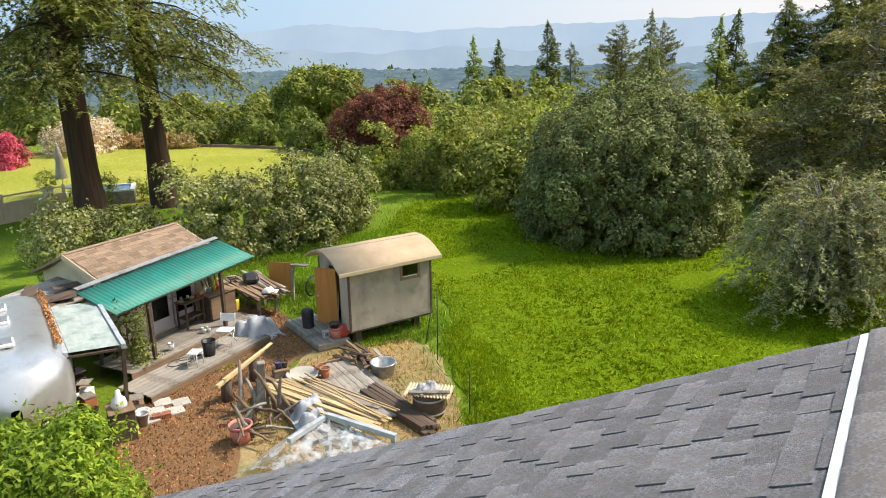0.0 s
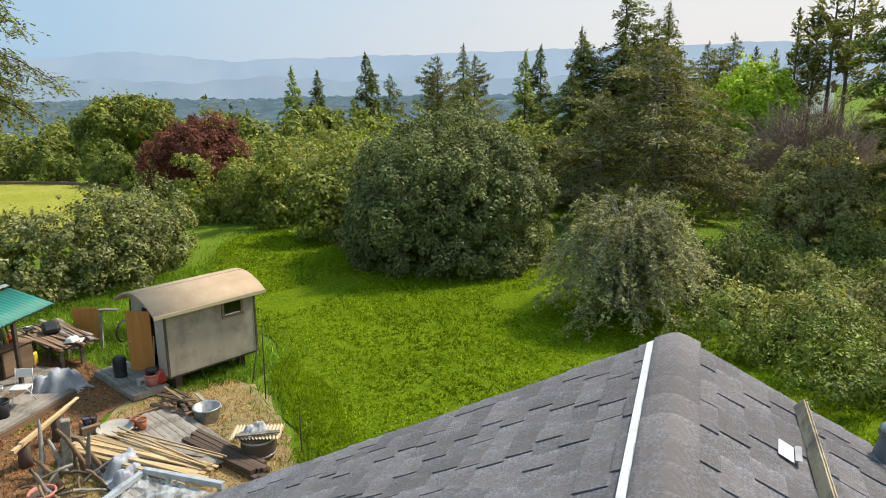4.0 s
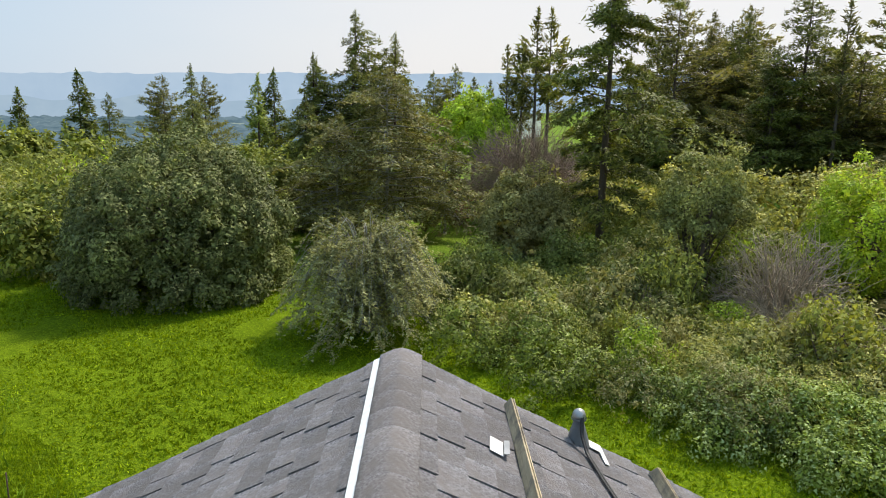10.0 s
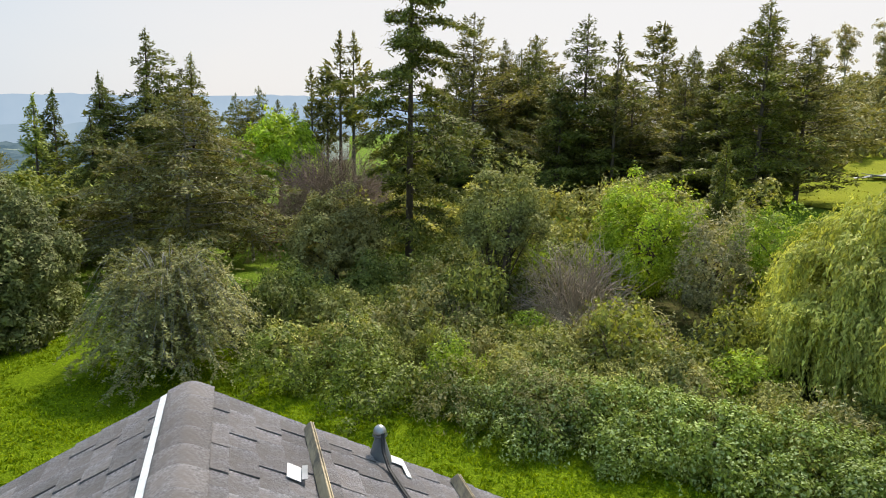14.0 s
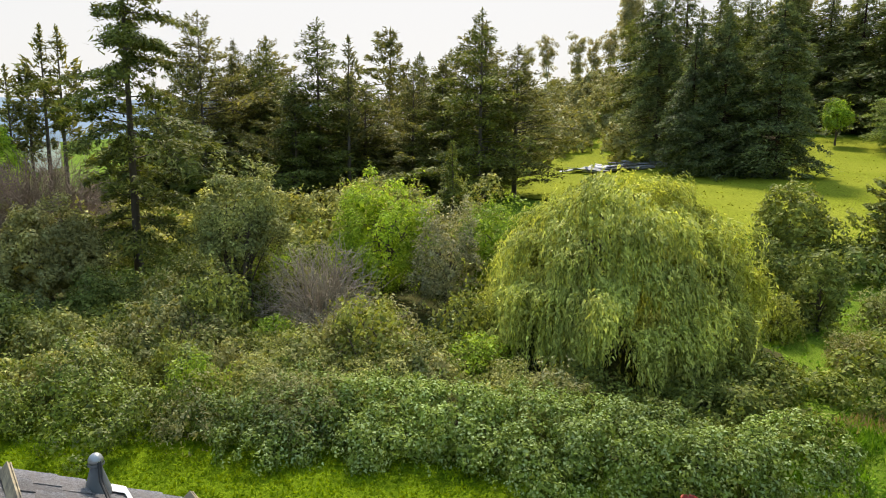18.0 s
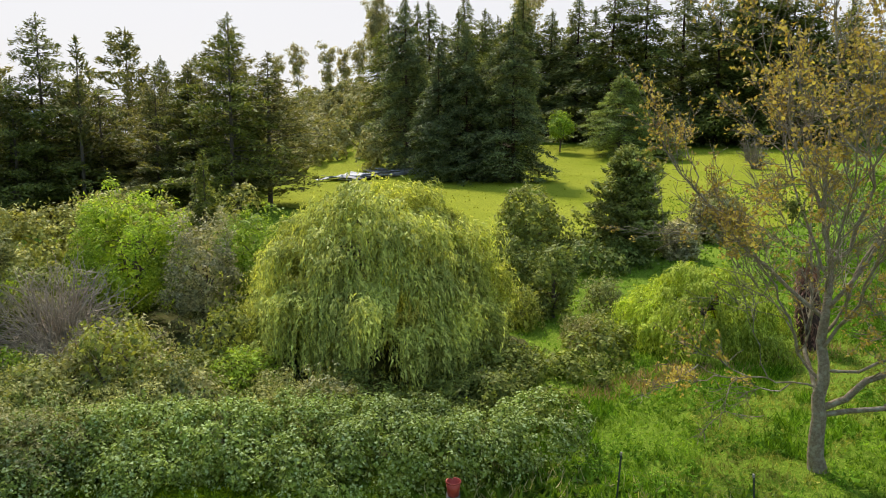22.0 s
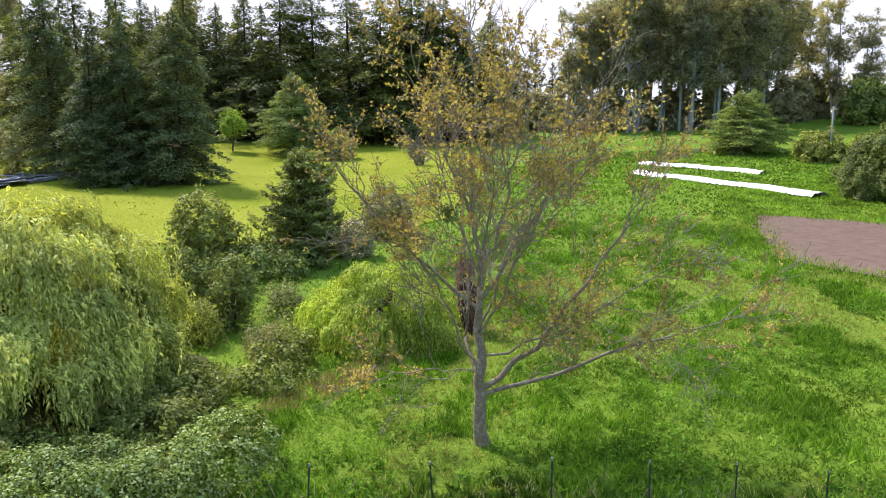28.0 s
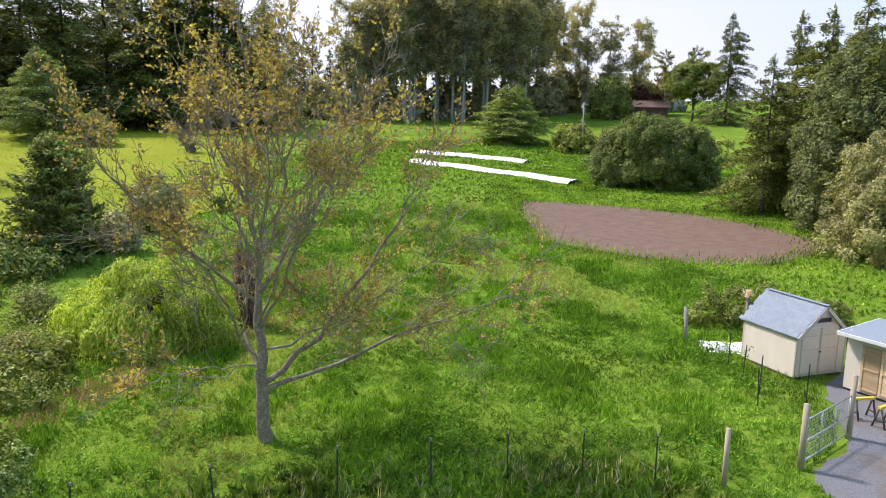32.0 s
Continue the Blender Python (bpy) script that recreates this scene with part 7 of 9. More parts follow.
# --- low old roof behind, with scattered shingles
t = thing("lean_to_roof", "old low lean-to roof with loose dark shingles", "roof", pose(-10.6, 18.1, 2.02, 4, -3, 62))
bar("board", t, WOOD_GREY, -1.4, 1.2, -0.9, 1.0, -0.05, 0.0)
for k in range(16):
    bar("loose_shingle", t, WOOD_DARK, -0.35, 0.35, -0.15, 0.15, 0, 0.015, pose(-0.5 + 1.5 * ry.random(), -0.7 + 1.2 * ry.random(), 0.01 + 0.008 * k, 0, 4 * ry.normal(), 360 * ry.random()), 0)
bar("post", t, WOOD_DARK, -1.3, -1.2, -0.85, -0.75, -2.02, -0.05)
bar("post", t, WOOD_DARK, 1.0, 1.1, -0.85, -0.75, -2.02, -0.05)
bar("wall", t, WOOD_DARK, -1.35, 1.15, 0.9, 0.96, -2.02, -0.05)

# --- the silver trailer
TM = pose(-9.85, 15.05, 0, 0, 0, -57)
tr = thing("travel_trailer", "rounded polished aluminium travel trailer", "trailer", TM)
n_u, n_v = 30, 28
V, F = [], []
for i in range(n_u + 1):
    u = -1 + 2 * i / n_u
    e = (1 - abs(u) ** 4.5) ** (1 / 2.6)
    for j in range(n_v):
        a = 2 * pi * j / n_v
        c, s = math.cos(a), math.sin(a)
        p = 0.62
        V.append((u * 2.95, 1.2 * math.copysign(abs(c) ** p, c) * (0.08 + 0.92 * e), 1.52 + 1.02 * math.copysign(abs(s) ** p, s) * (0.12 + 0.88 * e)))
for i in range(n_u):
    for j in range(n_v):
        F.append((i * n_v + j, (i + 1) * n_v + j, (i + 1) * n_v + (j + 1) % n_v, i * n_v + (j + 1) % n_v))
F2 = np.array(F)
part("shell", raw_mesh("shell", np.array(V), F2[:, ::-1], smooth=True), ALU, tr)
for x in (-0.9, 0.1, 1.6):
    bm = bm_new()
    box(bm, x - 0.22, x + 0.22, -0.2, 0.2, 2.52, 2.61, None, 0.03)
    v = part("roof_vent", bm, WHITE_P, tr, "white roof vent box")
    bar("lid", v, STEEL, x - 0.18, x + 0.18, -0.16, 0.16, 2.612, 2.63)
for x in (-1.5, 0.6):
    bar("window", tr, GLASS, x, x + 0.8, 1.195, 1.215, 1.5, 1.95)
for s in (-1, 1):
    w = vessel("wheel", tr, BLACK, [(0.001, -0.1), (0.2, -0.1), (0.34, -0.09), (0.36, 0), (0.34, 0.09), (0.2, 0.1), (0.001, 0.1)], n=24)
    w.matrix_basis = pose(0, s * 1.02, 0.36, 90, 0, 0)
bar("bumper", tr, STEEL, 2.8, 2.95, -0.9, 0.9, 0.5, 0.62)
bar("chassis", tr, BLACK, -2.6, 2.8, -0.8, 0.8, 0.3, 0.55)
for y in (-0.5, 0.5):
    vessel("tail_light", tr, RED_POT, [(0.001, 0), (0.06, 0), (0.05, 0.03), (0.001, 0.035)], n=12).matrix_basis = pose(2.86, y, 0.95, 0, 90, 0)
lit_n = 700
p = np.c_[ry.uniform(-2.3, 1.9, lit_n), 0.93 + 0.10 * ry.random(lit_n), np.full(lit_n, 2.40) + 0.05 * ry.random(lit_n)]
lt = thing("leaf_litter", "dry brown leaves lying along the trailer roof edge", "leaves", TM, kind="stuff")
part("leaves", raw_mesh("leaves", *leaf_arrays(p, ball_dirs(lit_n, ry) * 0.5 + np.array([0, 0, 1.0]), ball_dirs(lit_n, ry), np.full(lit_n, 0.09), np.full(lit_n, 0.06))), LEAF_LITTER, lt)

# --- frosted lean-to between trailer and hut
LM = TM @ pose(0.1, 1.02, 2.16, -4, 0, 0)
ln = thing("patio_roof", "dirty fibreglass patio roof on a timber frame", "patio roof", LM)
for k in range(3):
    bar("panel", ln, FROST, -1.7 + 1.15 * k, -1.7 + 1.15 * k + 1.14, 0.1, 1.1, 0, 0.012)
for y in (0.03, 1.16):
    bar("rail", ln, BLUE_GREY, -1.8, 1.85, y - 0.05, y + 0.05, -0.05, 0.06)
for x in (-1.75, 0.6, 1.78):
    bar("cross_bar", ln, WOOD_DARK, x - 0.03, x + 0.03, -0.05, 1.1, -0.1, -0.05)
for x in (-1.7, 1.75):
    bar("post", ln, WOOD_DARK, x - 0.04, x + 0.04, 1.12, 1.2, -2.16, -0.1)
t = thing("garden_ornament", "white bell-shaped plastic ornament under the patio roof", "ornament", TM @ pose(2.05, 1.9, 0.75))
vessel("body", t, WHITE_P, [(0.001, 0), (0.16, 0), (0.17, 0.08), (0.14, 0.2), (0.07, 0.27), (0.05, 0.4), (0.001, 0.42)])
t = thing("side_table", "dark crate holding clutter beside the trailer", "crate", TM @ pose(2.05, 1.9, 0.02))
bar("body", t, WOOD_DARK, -0.3, 0.3, -0.25, 0.25, 0, 0.72, None, 0.01)
bar("top", t, WOOD_MID, -0.33, 0.33, -0.28, 0.28, 0.721, 0.735)

# --- plank deck with lumber
DM = pose(-4.75, 16.75, 0, 0, 0, -58)
d2 = thing("plank_deck", "weathered plank deck littered with lumber", "deck", DM)
planks(d2, "plank", WOOD_GREY, 3.5, 2.6, 17, m=pose(0, 0, 0.16), r=ry, vary=0.12)
bar("edge_board", d2, WOOD_MID, -0.02, 0.02, -0.05, 2.65, 0.0, 0.2)
for y in (0.05, 1.3, 2.5):
    bar("joist", d2, WOOD_DARK, 0, 3.5, y, y + 0.06, -0.02, 0.12)


def board(label, p, q, w, h, material, group=""):
    """A loose board or beam lying from p to q."""
    p, q = Vector(p), Vector(q)
    t = thing("loose_board", label, "board", Matrix.Translation(p) @ (q - p).to_track_quat("X", "Z").to_matrix().to_4x4(), group)
    bm = bm_new()
    box(bm, 0, (q - p).length, -w / 2, w / 2, 0, h, None, 0.003)
    part("timber", bm, material, t)


def stack(label, a, b, n, spread, w, h, material, z, seed, group, fan=0.12, rise=0.0):
    r = np.random.default_rng(seed)
    a, b = np.array(a, float), np.array(b, float)
    d = unit(b - a)
    sd = np.array([-d[1], d[0]])
    for i in range(n):
        o = (i % max(1, n // 2)) / max(1, n // 2) - 0.5
        f = r.normal() * fan
        lv = z + (i // max(1, n // 2)) * (h + 0.002) + 0.004 * r.random()
        p = a + sd * o * spread + d * r.normal() * 0.12
        q = b + sd * (o * spread + f) + d * r.normal() * 0.12
        board(label, (*p, lv), (*q, lv + rise + 0.01 * r.random()), w * r.uniform(0.7, 1.1), h, material, group)


stack("pale fresh lumber board in a loose stack", (-4.1, 16.0), (-1.35, 14.0), 14, 0.75, 0.09, 0.03, WOOD_TAN, 0.42, 401, "loose lumber stack", 0.2)
stack("long pale lath on the loose stack", (-3.4, 16.2), (-1.2, 14.3), 6, 0.5, 0.04, 0.03, WOOD_TAN, 0.49, 402, "loose lumber stack", 0.25)
stack("weathered grey board under the stack", (-4.2, 16.3), (-1.7, 14.6), 6, 0.8, 0.14, 0.04, WOOD_GREY, 0.3, 403, "grey boards", 0.1)
stack("dark old beam in a stack beside the deck", (-1.8, 16.2), (-0.3, 14.3), 8, 0.55, 0.13, 0.1, WOOD_DARK, 0.03, 404, "dark beams", 0.05)
stack("short brown timber in a small pile", (-2.7, 18.3), (-1.9, 17.5), 8, 0.5, 0.12, 0.08, WOOD_MID, 0.02, 405, "timber pile", 0.08)
for k in range(16):
    a = 2.2 + 0.35 * ry.normal()
    cx, cy, hl = -2.3 + 0.16 * ry.normal(), 18.05 + 0.16 * ry.normal(), 0.35 + 0.25 * ry.random()
    zz = 0.03 + 0.026 * k
    board("rough brown offcut in a heap on straw", (cx - math.cos(a) * hl, cy - math.sin(a) * hl, zz), (cx + math.cos(a) * hl, cy + math.sin(a) * hl, zz + 0.05 * ry.normal()), 0.05 + 0.06 * ry.random(), 0.03, (WOOD_MID, WOOD_DARK)[k % 2], "offcut heap")
board("long weathered beam along the deck edge", (-4.6, 16.8, 0.2), (-3.35, 15.8, 0.2), 0.12, 0.08, WOOD_MID)
board("short grey plank leaning on the tub", (-1.95, 18.5, 0.2), (-1.62, 18.05, 0.05), 0.1, 0.03, WOOD_GREY)
stack("pale plank laid across a log stand", (-5.45, 15.55), (-4.75, 17.6), 3, 0.28, 0.11, 0.035, WOOD_TAN, 0.62, 406, "planks on stand", 0.03, 0.05)
for x, y in ((-5.3, 16.0), (-4.9, 17.1)):
    t = thing("log_stand", "rough log stump holding planks", "stump", pose(x, y, 0))
    vessel("stump", t, BARK, [(0.001, 0), (0.15, 0), (0.13, 0.3), (0.14, 0.6), (0.001, 0.61)], n=11)
for k in range(9):
    a = ry.random() * 6.28
    x, y = -4.3 + 0.35 * ry.normal(), 14.9 + 0.4 * ry.normal()
    hgt = 0.5 + 0.7 * ry.random()
    t = thing("driftwood", "old branch or driftwood leaning by the deck", "driftwood", pose(x, y, 0.1))
    part("branch", tube_mesh("branch", [(bent((0, 0, 0), (math.cos(a) * 0.45, math.sin(a) * 0.45, hgt), 0.05, 6, ry, 0.02), np.linspace(0.07, 0.03, 6))], 7), WOOD_MID if k % 2 else WOOD_GREY, t)
t = thing("gate_post", "thick weathered grey post by the deck", "post", pose(-4.35, 15.5, 0, 2, 3, 20))
bar("post", t, WOOD_GREY, -0.09, 0.09, -0.09, 0.09, 0, 1.25, None, 0.015)
pot("pink plastic pot on the bark chips", -4.45, 14.05, 0, 0.25, 0.46, PINK_POT)
pot("terracotta pot on the deck edge", -3.05, 16.9, 0.16, 0.13, 0.26, TERRACOTTA)
pot("terracotta pot on the deck edge", -3.22, 17.1, 0.16, 0.11, 0.22, TERRACOTTA)
t = thing("fire_bowl", "round grey stone fire bowl with ashes", "fire bowl", pose(-3.62, 16.85, 0.12))
vessel("bowl", t, CONCRETE, [(0.001, 0), (0.25, 0), (0.4, 0.16), (0.43, 0.17), (0.40, 0.2), (0.34, 0.1), (0.001, 0.07)], n=22)
t = thing("plant_stand", "small wooden crate holding dark pots", "crate", pose(-4.2, 17.0, 0, 0, 0, 25))
bar("box", t, WOOD_MID, -0.2, 0.2, -0.15, 0.15, 0, 0.38, None, 0.01)
pot("dark blue glazed pot on a crate", -4.25, 17.0, 0.385, 0.1, 0.17, surface("blue_glaze", (0.02, 0.03, 0.08), (0.05, 0.06, 0.13), 6, 0.25, 0))
pot("brown glazed pot on a crate", -4.1, 17.06, 0.385, 0.08, 0.14, WOOD_DARK)
heap("dust_sheet", "grey cloth sheet hanging over lumber", pose(-3.1, 14.9, 0.2, 0, 0, 20), 0.9, 0.7, 0.42, TARP_M, 302, "sheet")
t = thing("washtub", "round galvanised steel washtub on straw", "washtub", pose(-1.6, 17.25, 0))
vessel("tub", t, GALV, [(0.001, 0.01), (0.27, 0.01), (0.28, 0.03), (0.32, 0.36), (0.345, 0.37), (0.34, 0.4), (0.31, 0.39), (0.27, 0.05), (0.001, 0.04)], n=26)
for s in (-1, 1):
    stick("handle", t, GALV, (s * 0.34, -0.08, 0.33), (s * 0.34, 0.08, 0.33), 0.012)
t = thing("barrel_table", "dark half barrel with a corrugated sheet on top", "barrel", pose(-0.38, 15.15, 0))
vessel("barrel", t, WOOD_DARK, [(0.001, 0), (0.33, 0), (0.38, 0.15), (0.38, 0.4), (0.34, 0.58), (0.001, 0.59)], n=20)
for z in (0.12, 0.45):
    vessel("hoop", t, GALV, [(0.375, z), (0.388, z + 0.005), (0.388, z + 0.04), (0.375, z + 0.045)], n=20)
t = thing("corrugated_sheet", "small tan corrugated sheet on the barrel", "sheet", pose(-0.38, 15.12, 0.62, 0, 0, -12))
V, F = [], []
for i in range(81):
    x = -0.55 + 1.1 * i / 80
    for y in (-0.33, 0.33):
        V.append((x, y, 0.022 * math.sin(2 * pi * x / 0.075)))
F = [(2 * i, 2 * i + 2, 2 * i + 3, 2 * i + 1) for i in range(80)]
me = bpy.data.meshes.new("sheet")
me.from_pydata(V, [], F)
o = part("sheet", me, TRIM_TAN, t)
o.modifiers.new("thickness", "SOLIDIFY").thickness = 0.005
heap("cloth_bundle", "bundled grey and white cloth on the sheet", pose(-0.42, 15.15, 0.655, 0, 0, 30), 0.55, 0.42, 0.2, CLOTH, 303, "cloth", 9)
board("weathered board lying on the sheet", (-0.85, 14.95, 0.66), (0.1, 14.9, 0.66), 0.12, 0.03, WOOD_GREY)
# greenhouse frame near the eaves
t = thing("cold_frame", "blue-grey timber frame covered with clear plastic film", "greenhouse", pose(-2.45, 13.35, 0, 0, 0, -32))
bar("top_beam", t, BLUE_GREY, 0, 1.75, -0.05, 0.05, 0.95, 1.06)
bar("top_beam", t, BLUE_GREY, -0.05, 0.05, -1.1, 0.0, 0.92, 1.02)
for x in (0.0, 0.55, 1.7):
    bar("post", t, BLUE_GREY, x - 0.05, x + 0.05, -0.05, 0.05, 0, 0.95)
bar("brace", t, BLUE_GREY, 0, 0.8, -0.02, 0.02, 0, 0.06, pose(0.1, 0, 0.4, 0, -35, 0))
m_film, nt_f, out_f = node_mat("cloudy_plastic_film")
film_d = nt_f.nodes.new("ShaderNodeBsdfPrincipled")
film_d.inputs["Base Color"].default_value, film_d.inputs["Roughness"].default_value = (0.62, 0.65, 0.68, 1), 0.3
film_t = nt_f.nodes.new("ShaderNodeBsdfTransparent")
film_n = noise_node(nt_f, 4.0, 5)
film_r = ramp(nt_f, [(0.40, (0.12, 0.12, 0.12)), (0.66, (0.75, 0.75, 0.75))])
film_m = nt_f.nodes.new("ShaderNodeMixShader")
nt_f.links.new(film_n.outputs["Fac"], film_r.inputs["Fac"])
nt_f.links.new(film_r.outputs["Color"], film_m.inputs[0])
nt_f.links.new(film_t.outputs[0], film_m.inputs[1])
nt_f.links.new(film_d.outputs[0], film_m.inputs[2])
nt_f.links.new(film_m.outputs[0], out_f.inputs["Surface"])
n = 22
V = [(-1.15 + 2.8 * i / n, -0.08 - 1.5 * j / n, 0.06 + 0.84 * math.sin(min(1.0, 0.02 + i / n * 2.2) * pi / 2) * (1 - 0.35 * (j / n) ** 2) + 0.035 * math.sin(3 * j + 1.3 * i) * math.sin(0.9 * i)) for i in range(n + 1) for j in range(n + 1)]
F = [(i * (n + 1) + j, (i + 1) * (n + 1) + j, (i + 1) * (n + 1) + j + 1, i * (n + 1) + j + 1) for i in range(n) for j in range(n)]
part("film", raw_mesh("film", V, F, smooth=True), m_film, t, "crumpled cloudy plastic film")
heap("tarpaulin", "grey-blue tarpaulin hanging over the boards", pose(-3.0, 14.5, 0.18, 0, 0, 30), 0.75, 0.6, 0.42, TARP_M, 309, "tarpaulin")

# --- junk heap beyond the hut: lumber on trestles, lid, old door
t = thing("lumber_rack", "rack heaped with old brown lumber", "lumber rack", pose(-6.2, 22.6, 0, 0, 0, 128))
for x in (-0.9, 0.0, 0.9):
    for y in (-0.3, 0.3):
        bar("leg", t, WOOD_GREY, x - 0.05, x + 0.05, y - 0.05, y + 0.05, 0, 0.62)
    bar("bearer", t, WOOD_GREY, x - 0.05, x + 0.05, -0.5, 0.5, 0.62, 0.7)
for k in range(46):
    lay = k // 11
    x0 = -1.55 + 0.6 * ry.random()
    bar("old_board", t, (WOOD_MID, WOOD_DARK, WOOD_MID, WOOD_GREY)[ry.integers(4)], x0, x0 + 1.6 + 1.3 * ry.random(), -0.05, 0.05, 0, 0.032, pose(0, -0.62 + 0.115 * (k % 11) + 0.03 * lay, 0.705 + 0.036 * lay, 0, 0.8 * ry.normal(), 4 * ry.normal()))
heap("plastic_bag", "crumpled white plastic bag on the lumber", pose(-5.5, 21.75, 0.85), 0.5, 0.4, 0.16, WHITE_P, 304, "bag")
t = thing("barbecue_lid", "black barbecue lid lying on the lumber", "barbecue", pose(-6.35, 22.75, 0.85, 0, 0, 110))
bar("hood", t, BLACK, -0.34, 0.34, -0.24, 0.24, 0, 0.26, None, 0.09)
bar("handle", t, STEEL, -0.2, 0.2, -0.29, -0.26, 0.1, 0.13)
t = thing("old_door", "orange-brown plywood panel standing against a frame", "panel", pose(-5.55, 23.35, 0, -6, 0, -14))
bar("panel", t, DOOR_WOOD, -0.4, 0.4, -0.015, 0.015, 0.3, 1.3)
bar("frame", t, WOOD_GREY, 0.42, 0.5, -0.04, 0.04, 0, 1.2)
bar("rail", t, WOOD_GREY, 0.4, 1.0, -0.06, 0.2, 1.2, 1.24)
# poles and hoses
for x, y, h, lean in ((-0.2, 18.1, 2.1, 1), (0.55, 15.1, 1.15, 0), (-1.95, 20.0, 1.1, 2), (-0.55, 19.3, 1.2, 12)):
    t = thing("garden_stake", "thin dark metal garden stake in the grass", "stake", pose(x, y, -0.05, 0, lean, 30))
    stick("rod", t, WOOD_DARK, (0, 0, 0), (0, 0, h), 0.017, 0.015)
for k in range(5):
    t = thing("paving_slab", "pale square paving slab on bark chips", "paving slab", pose(-6.85 + 0.45 * (k % 2), 15.9 - 0.42 * (k // 2), 0.03, 0, 0, 32 + 3 * ry.normal()))
    bar("slab", t, CONCRETE, -0.2, 0.2, -0.2, 0.2, 0, 0.04)
t = thing("brick_stack", "small stack of red bricks", "bricks", pose(-6.75, 15.0, 0.02, 0, 0, 25))
for k in range(8):
    bar("brick", t, BRICK, 0, 0.2, 0, 0.095, 0, 0.06, pose(0.22 * (k % 2), 0.1 * (k // 4), 0.063 * (k // 2 % 2)))
heap("sack", "crumpled white plastic sack by the bricks", pose(-7.1, 14.9, 0.02), 0.45, 0.4, 0.4, WHITE_P, 305, "sack")
# fruit tree near the eaves
L_FRUIT = leafy("fruit_tree_leaves", (0.05, 0.125, 0.012), (0.22, 0.36, 0.05), 0.35, k=1.15)
broad("fruit_tree", "leafy bright green fruit tree below the roof", "tree", -6.1, 9.3, 3.0, 3.1, L_FRUIT, 150, leaf=0.115, per_m2=150, clump=0.34, low=0.3, lobes=14, lobe_size=0.2, stem_r=0.07, wild=1.8, slim=0.5)


# old bicycle leaning by the awning post
def ring(R, rad, n=26):
    a = np.linspace(0, 2 * pi, n)
    return (np.c_[R * np.cos(a), 0 * a, R * np.sin(a)], np.full(n, rad))


bike = thing("bicycle", "old rusty bicycle leaning by the awning post", "bicycle", pose(-7.0, 22.75, 0.0, 0, 9, 115))
for x in (-0.5, 0.5):
    w = part("wheel", tube_mesh("wheel", [ring(0.33, 0.016)], 6), BLACK, bike, at=pose(x, 0, 0.35))
    for k in range(7):
        a = pi * k / 7
        stick("spoke", w, STEEL, (math.cos(a) * 0.32, 0, math.sin(a) * 0.32), (-math.cos(a) * 0.32, 0, -math.sin(a) * 0.32), 0.004, n=4)
for p, q in (((-0.5, 0, 0.35), (-0.12, 0, 0.85)), ((-0.12, 0, 0.85), (0.38, 0, 0.86)), ((-0.02, 0, 0.33), (0.38, 0, 0.86)), ((-0.5, 0, 0.35), (-0.02, 0, 0.33)), ((-0.02, 0, 0.33), (-0.14, 0, 0.92)), ((0.5, 0, 0.35), (0.36, 0, 0.98))):
    stick("frame_tube", bike, WOOD_DARK, p, q, 0.017)
stick("handlebar", bike, STEEL, (0.34, -0.25, 0.98), (0.34, 0.25, 0.98), 0.014)
bar("saddle", bike, BLACK, -0.26, 0.0, -0.07, 0.07, 0.92, 0.97, None, 0.02)
# hose coil hanging by the wagon door
t = thing("hose_coil", "coil of dark garden hose hanging by the wagon", "hose", pose(-4.15, 21.9, 0.95, 0, 0, 60))
for k in range(3):
    part("loop", tube_mesh("loop", [ring(0.30 + 0.015 * k, 0.012)], 5), BLACK, t, at=pose(0, 0.02 * k, 0))
# branches and sticks heaped by the deck's end
for k in range(14):
    a = ry.random() * 6.28
    x, y = -4.15 + 0.3 * ry.normal(), 14.2 + 0.35 * ry.normal()
    t = thing("stick", "old grey stick in a heap by the deck", "stick", pose(x, y, 0.02), "heap of sticks")
    p, q = np.array([0, 0, 0.02 + 0.05 * k]), np.array([math.cos(a) * 0.6, math.sin(a) * 0.6, 0.06 + 0.55 * ry.random()])
    part("branch", tube_mesh("branch", [(bent(p, q, 0.03, 5, ry, 0.015), np.linspace(0.035, 0.02, 5))], 6), (WOOD_MID, WOOD_GREY, WOOD_DARK)[k % 3], t)

# pots, boxes and buckets under the patio roof and along the deck
for k in range(13):
    lx, ly = (-1.5 + 0.28 * k, 1.35 + 0.25 * ry.random()) if k < 9 else (0.9 + 0.3 * (k - 9), 2.25 + 0.2 * ry.random())
    mt = (TERRACOTTA, BLACK, WOOD_DARK, WOOD_MID, WHITE_P, GALV, RED_POT)[k % 7]
    if k % 3 == 1:
        t = thing("storage_box", "old box stored under the patio roof", "box", TM @ pose(lx, ly, 0.02, 0, 0, 30 * ry.normal()))
        bar("body", t, mt, -0.17, 0.17, -0.14, 0.14, 0, 0.26 + 0.2 * ry.random(), None, 0.008)
        bar("lid", t, WOOD_GREY, -0.18, 0.18, -0.15, 0.15, 0.47, 0.485)
    else:
        t = thing("plant_pot", "empty plant pot stored under the patio roof", "flower pot", TM @ pose(lx, ly, 0.02))
        h = 0.18 + 0.16 * ry.random()
        vessel("body", t, mt, [(0.001, 0.0), (0.09, 0.0), (0.13, h), (0.145, h), (0.145, h + 0.03), (0.12, h + 0.03), (0.10, 0.06), (0.001, 0.06)])
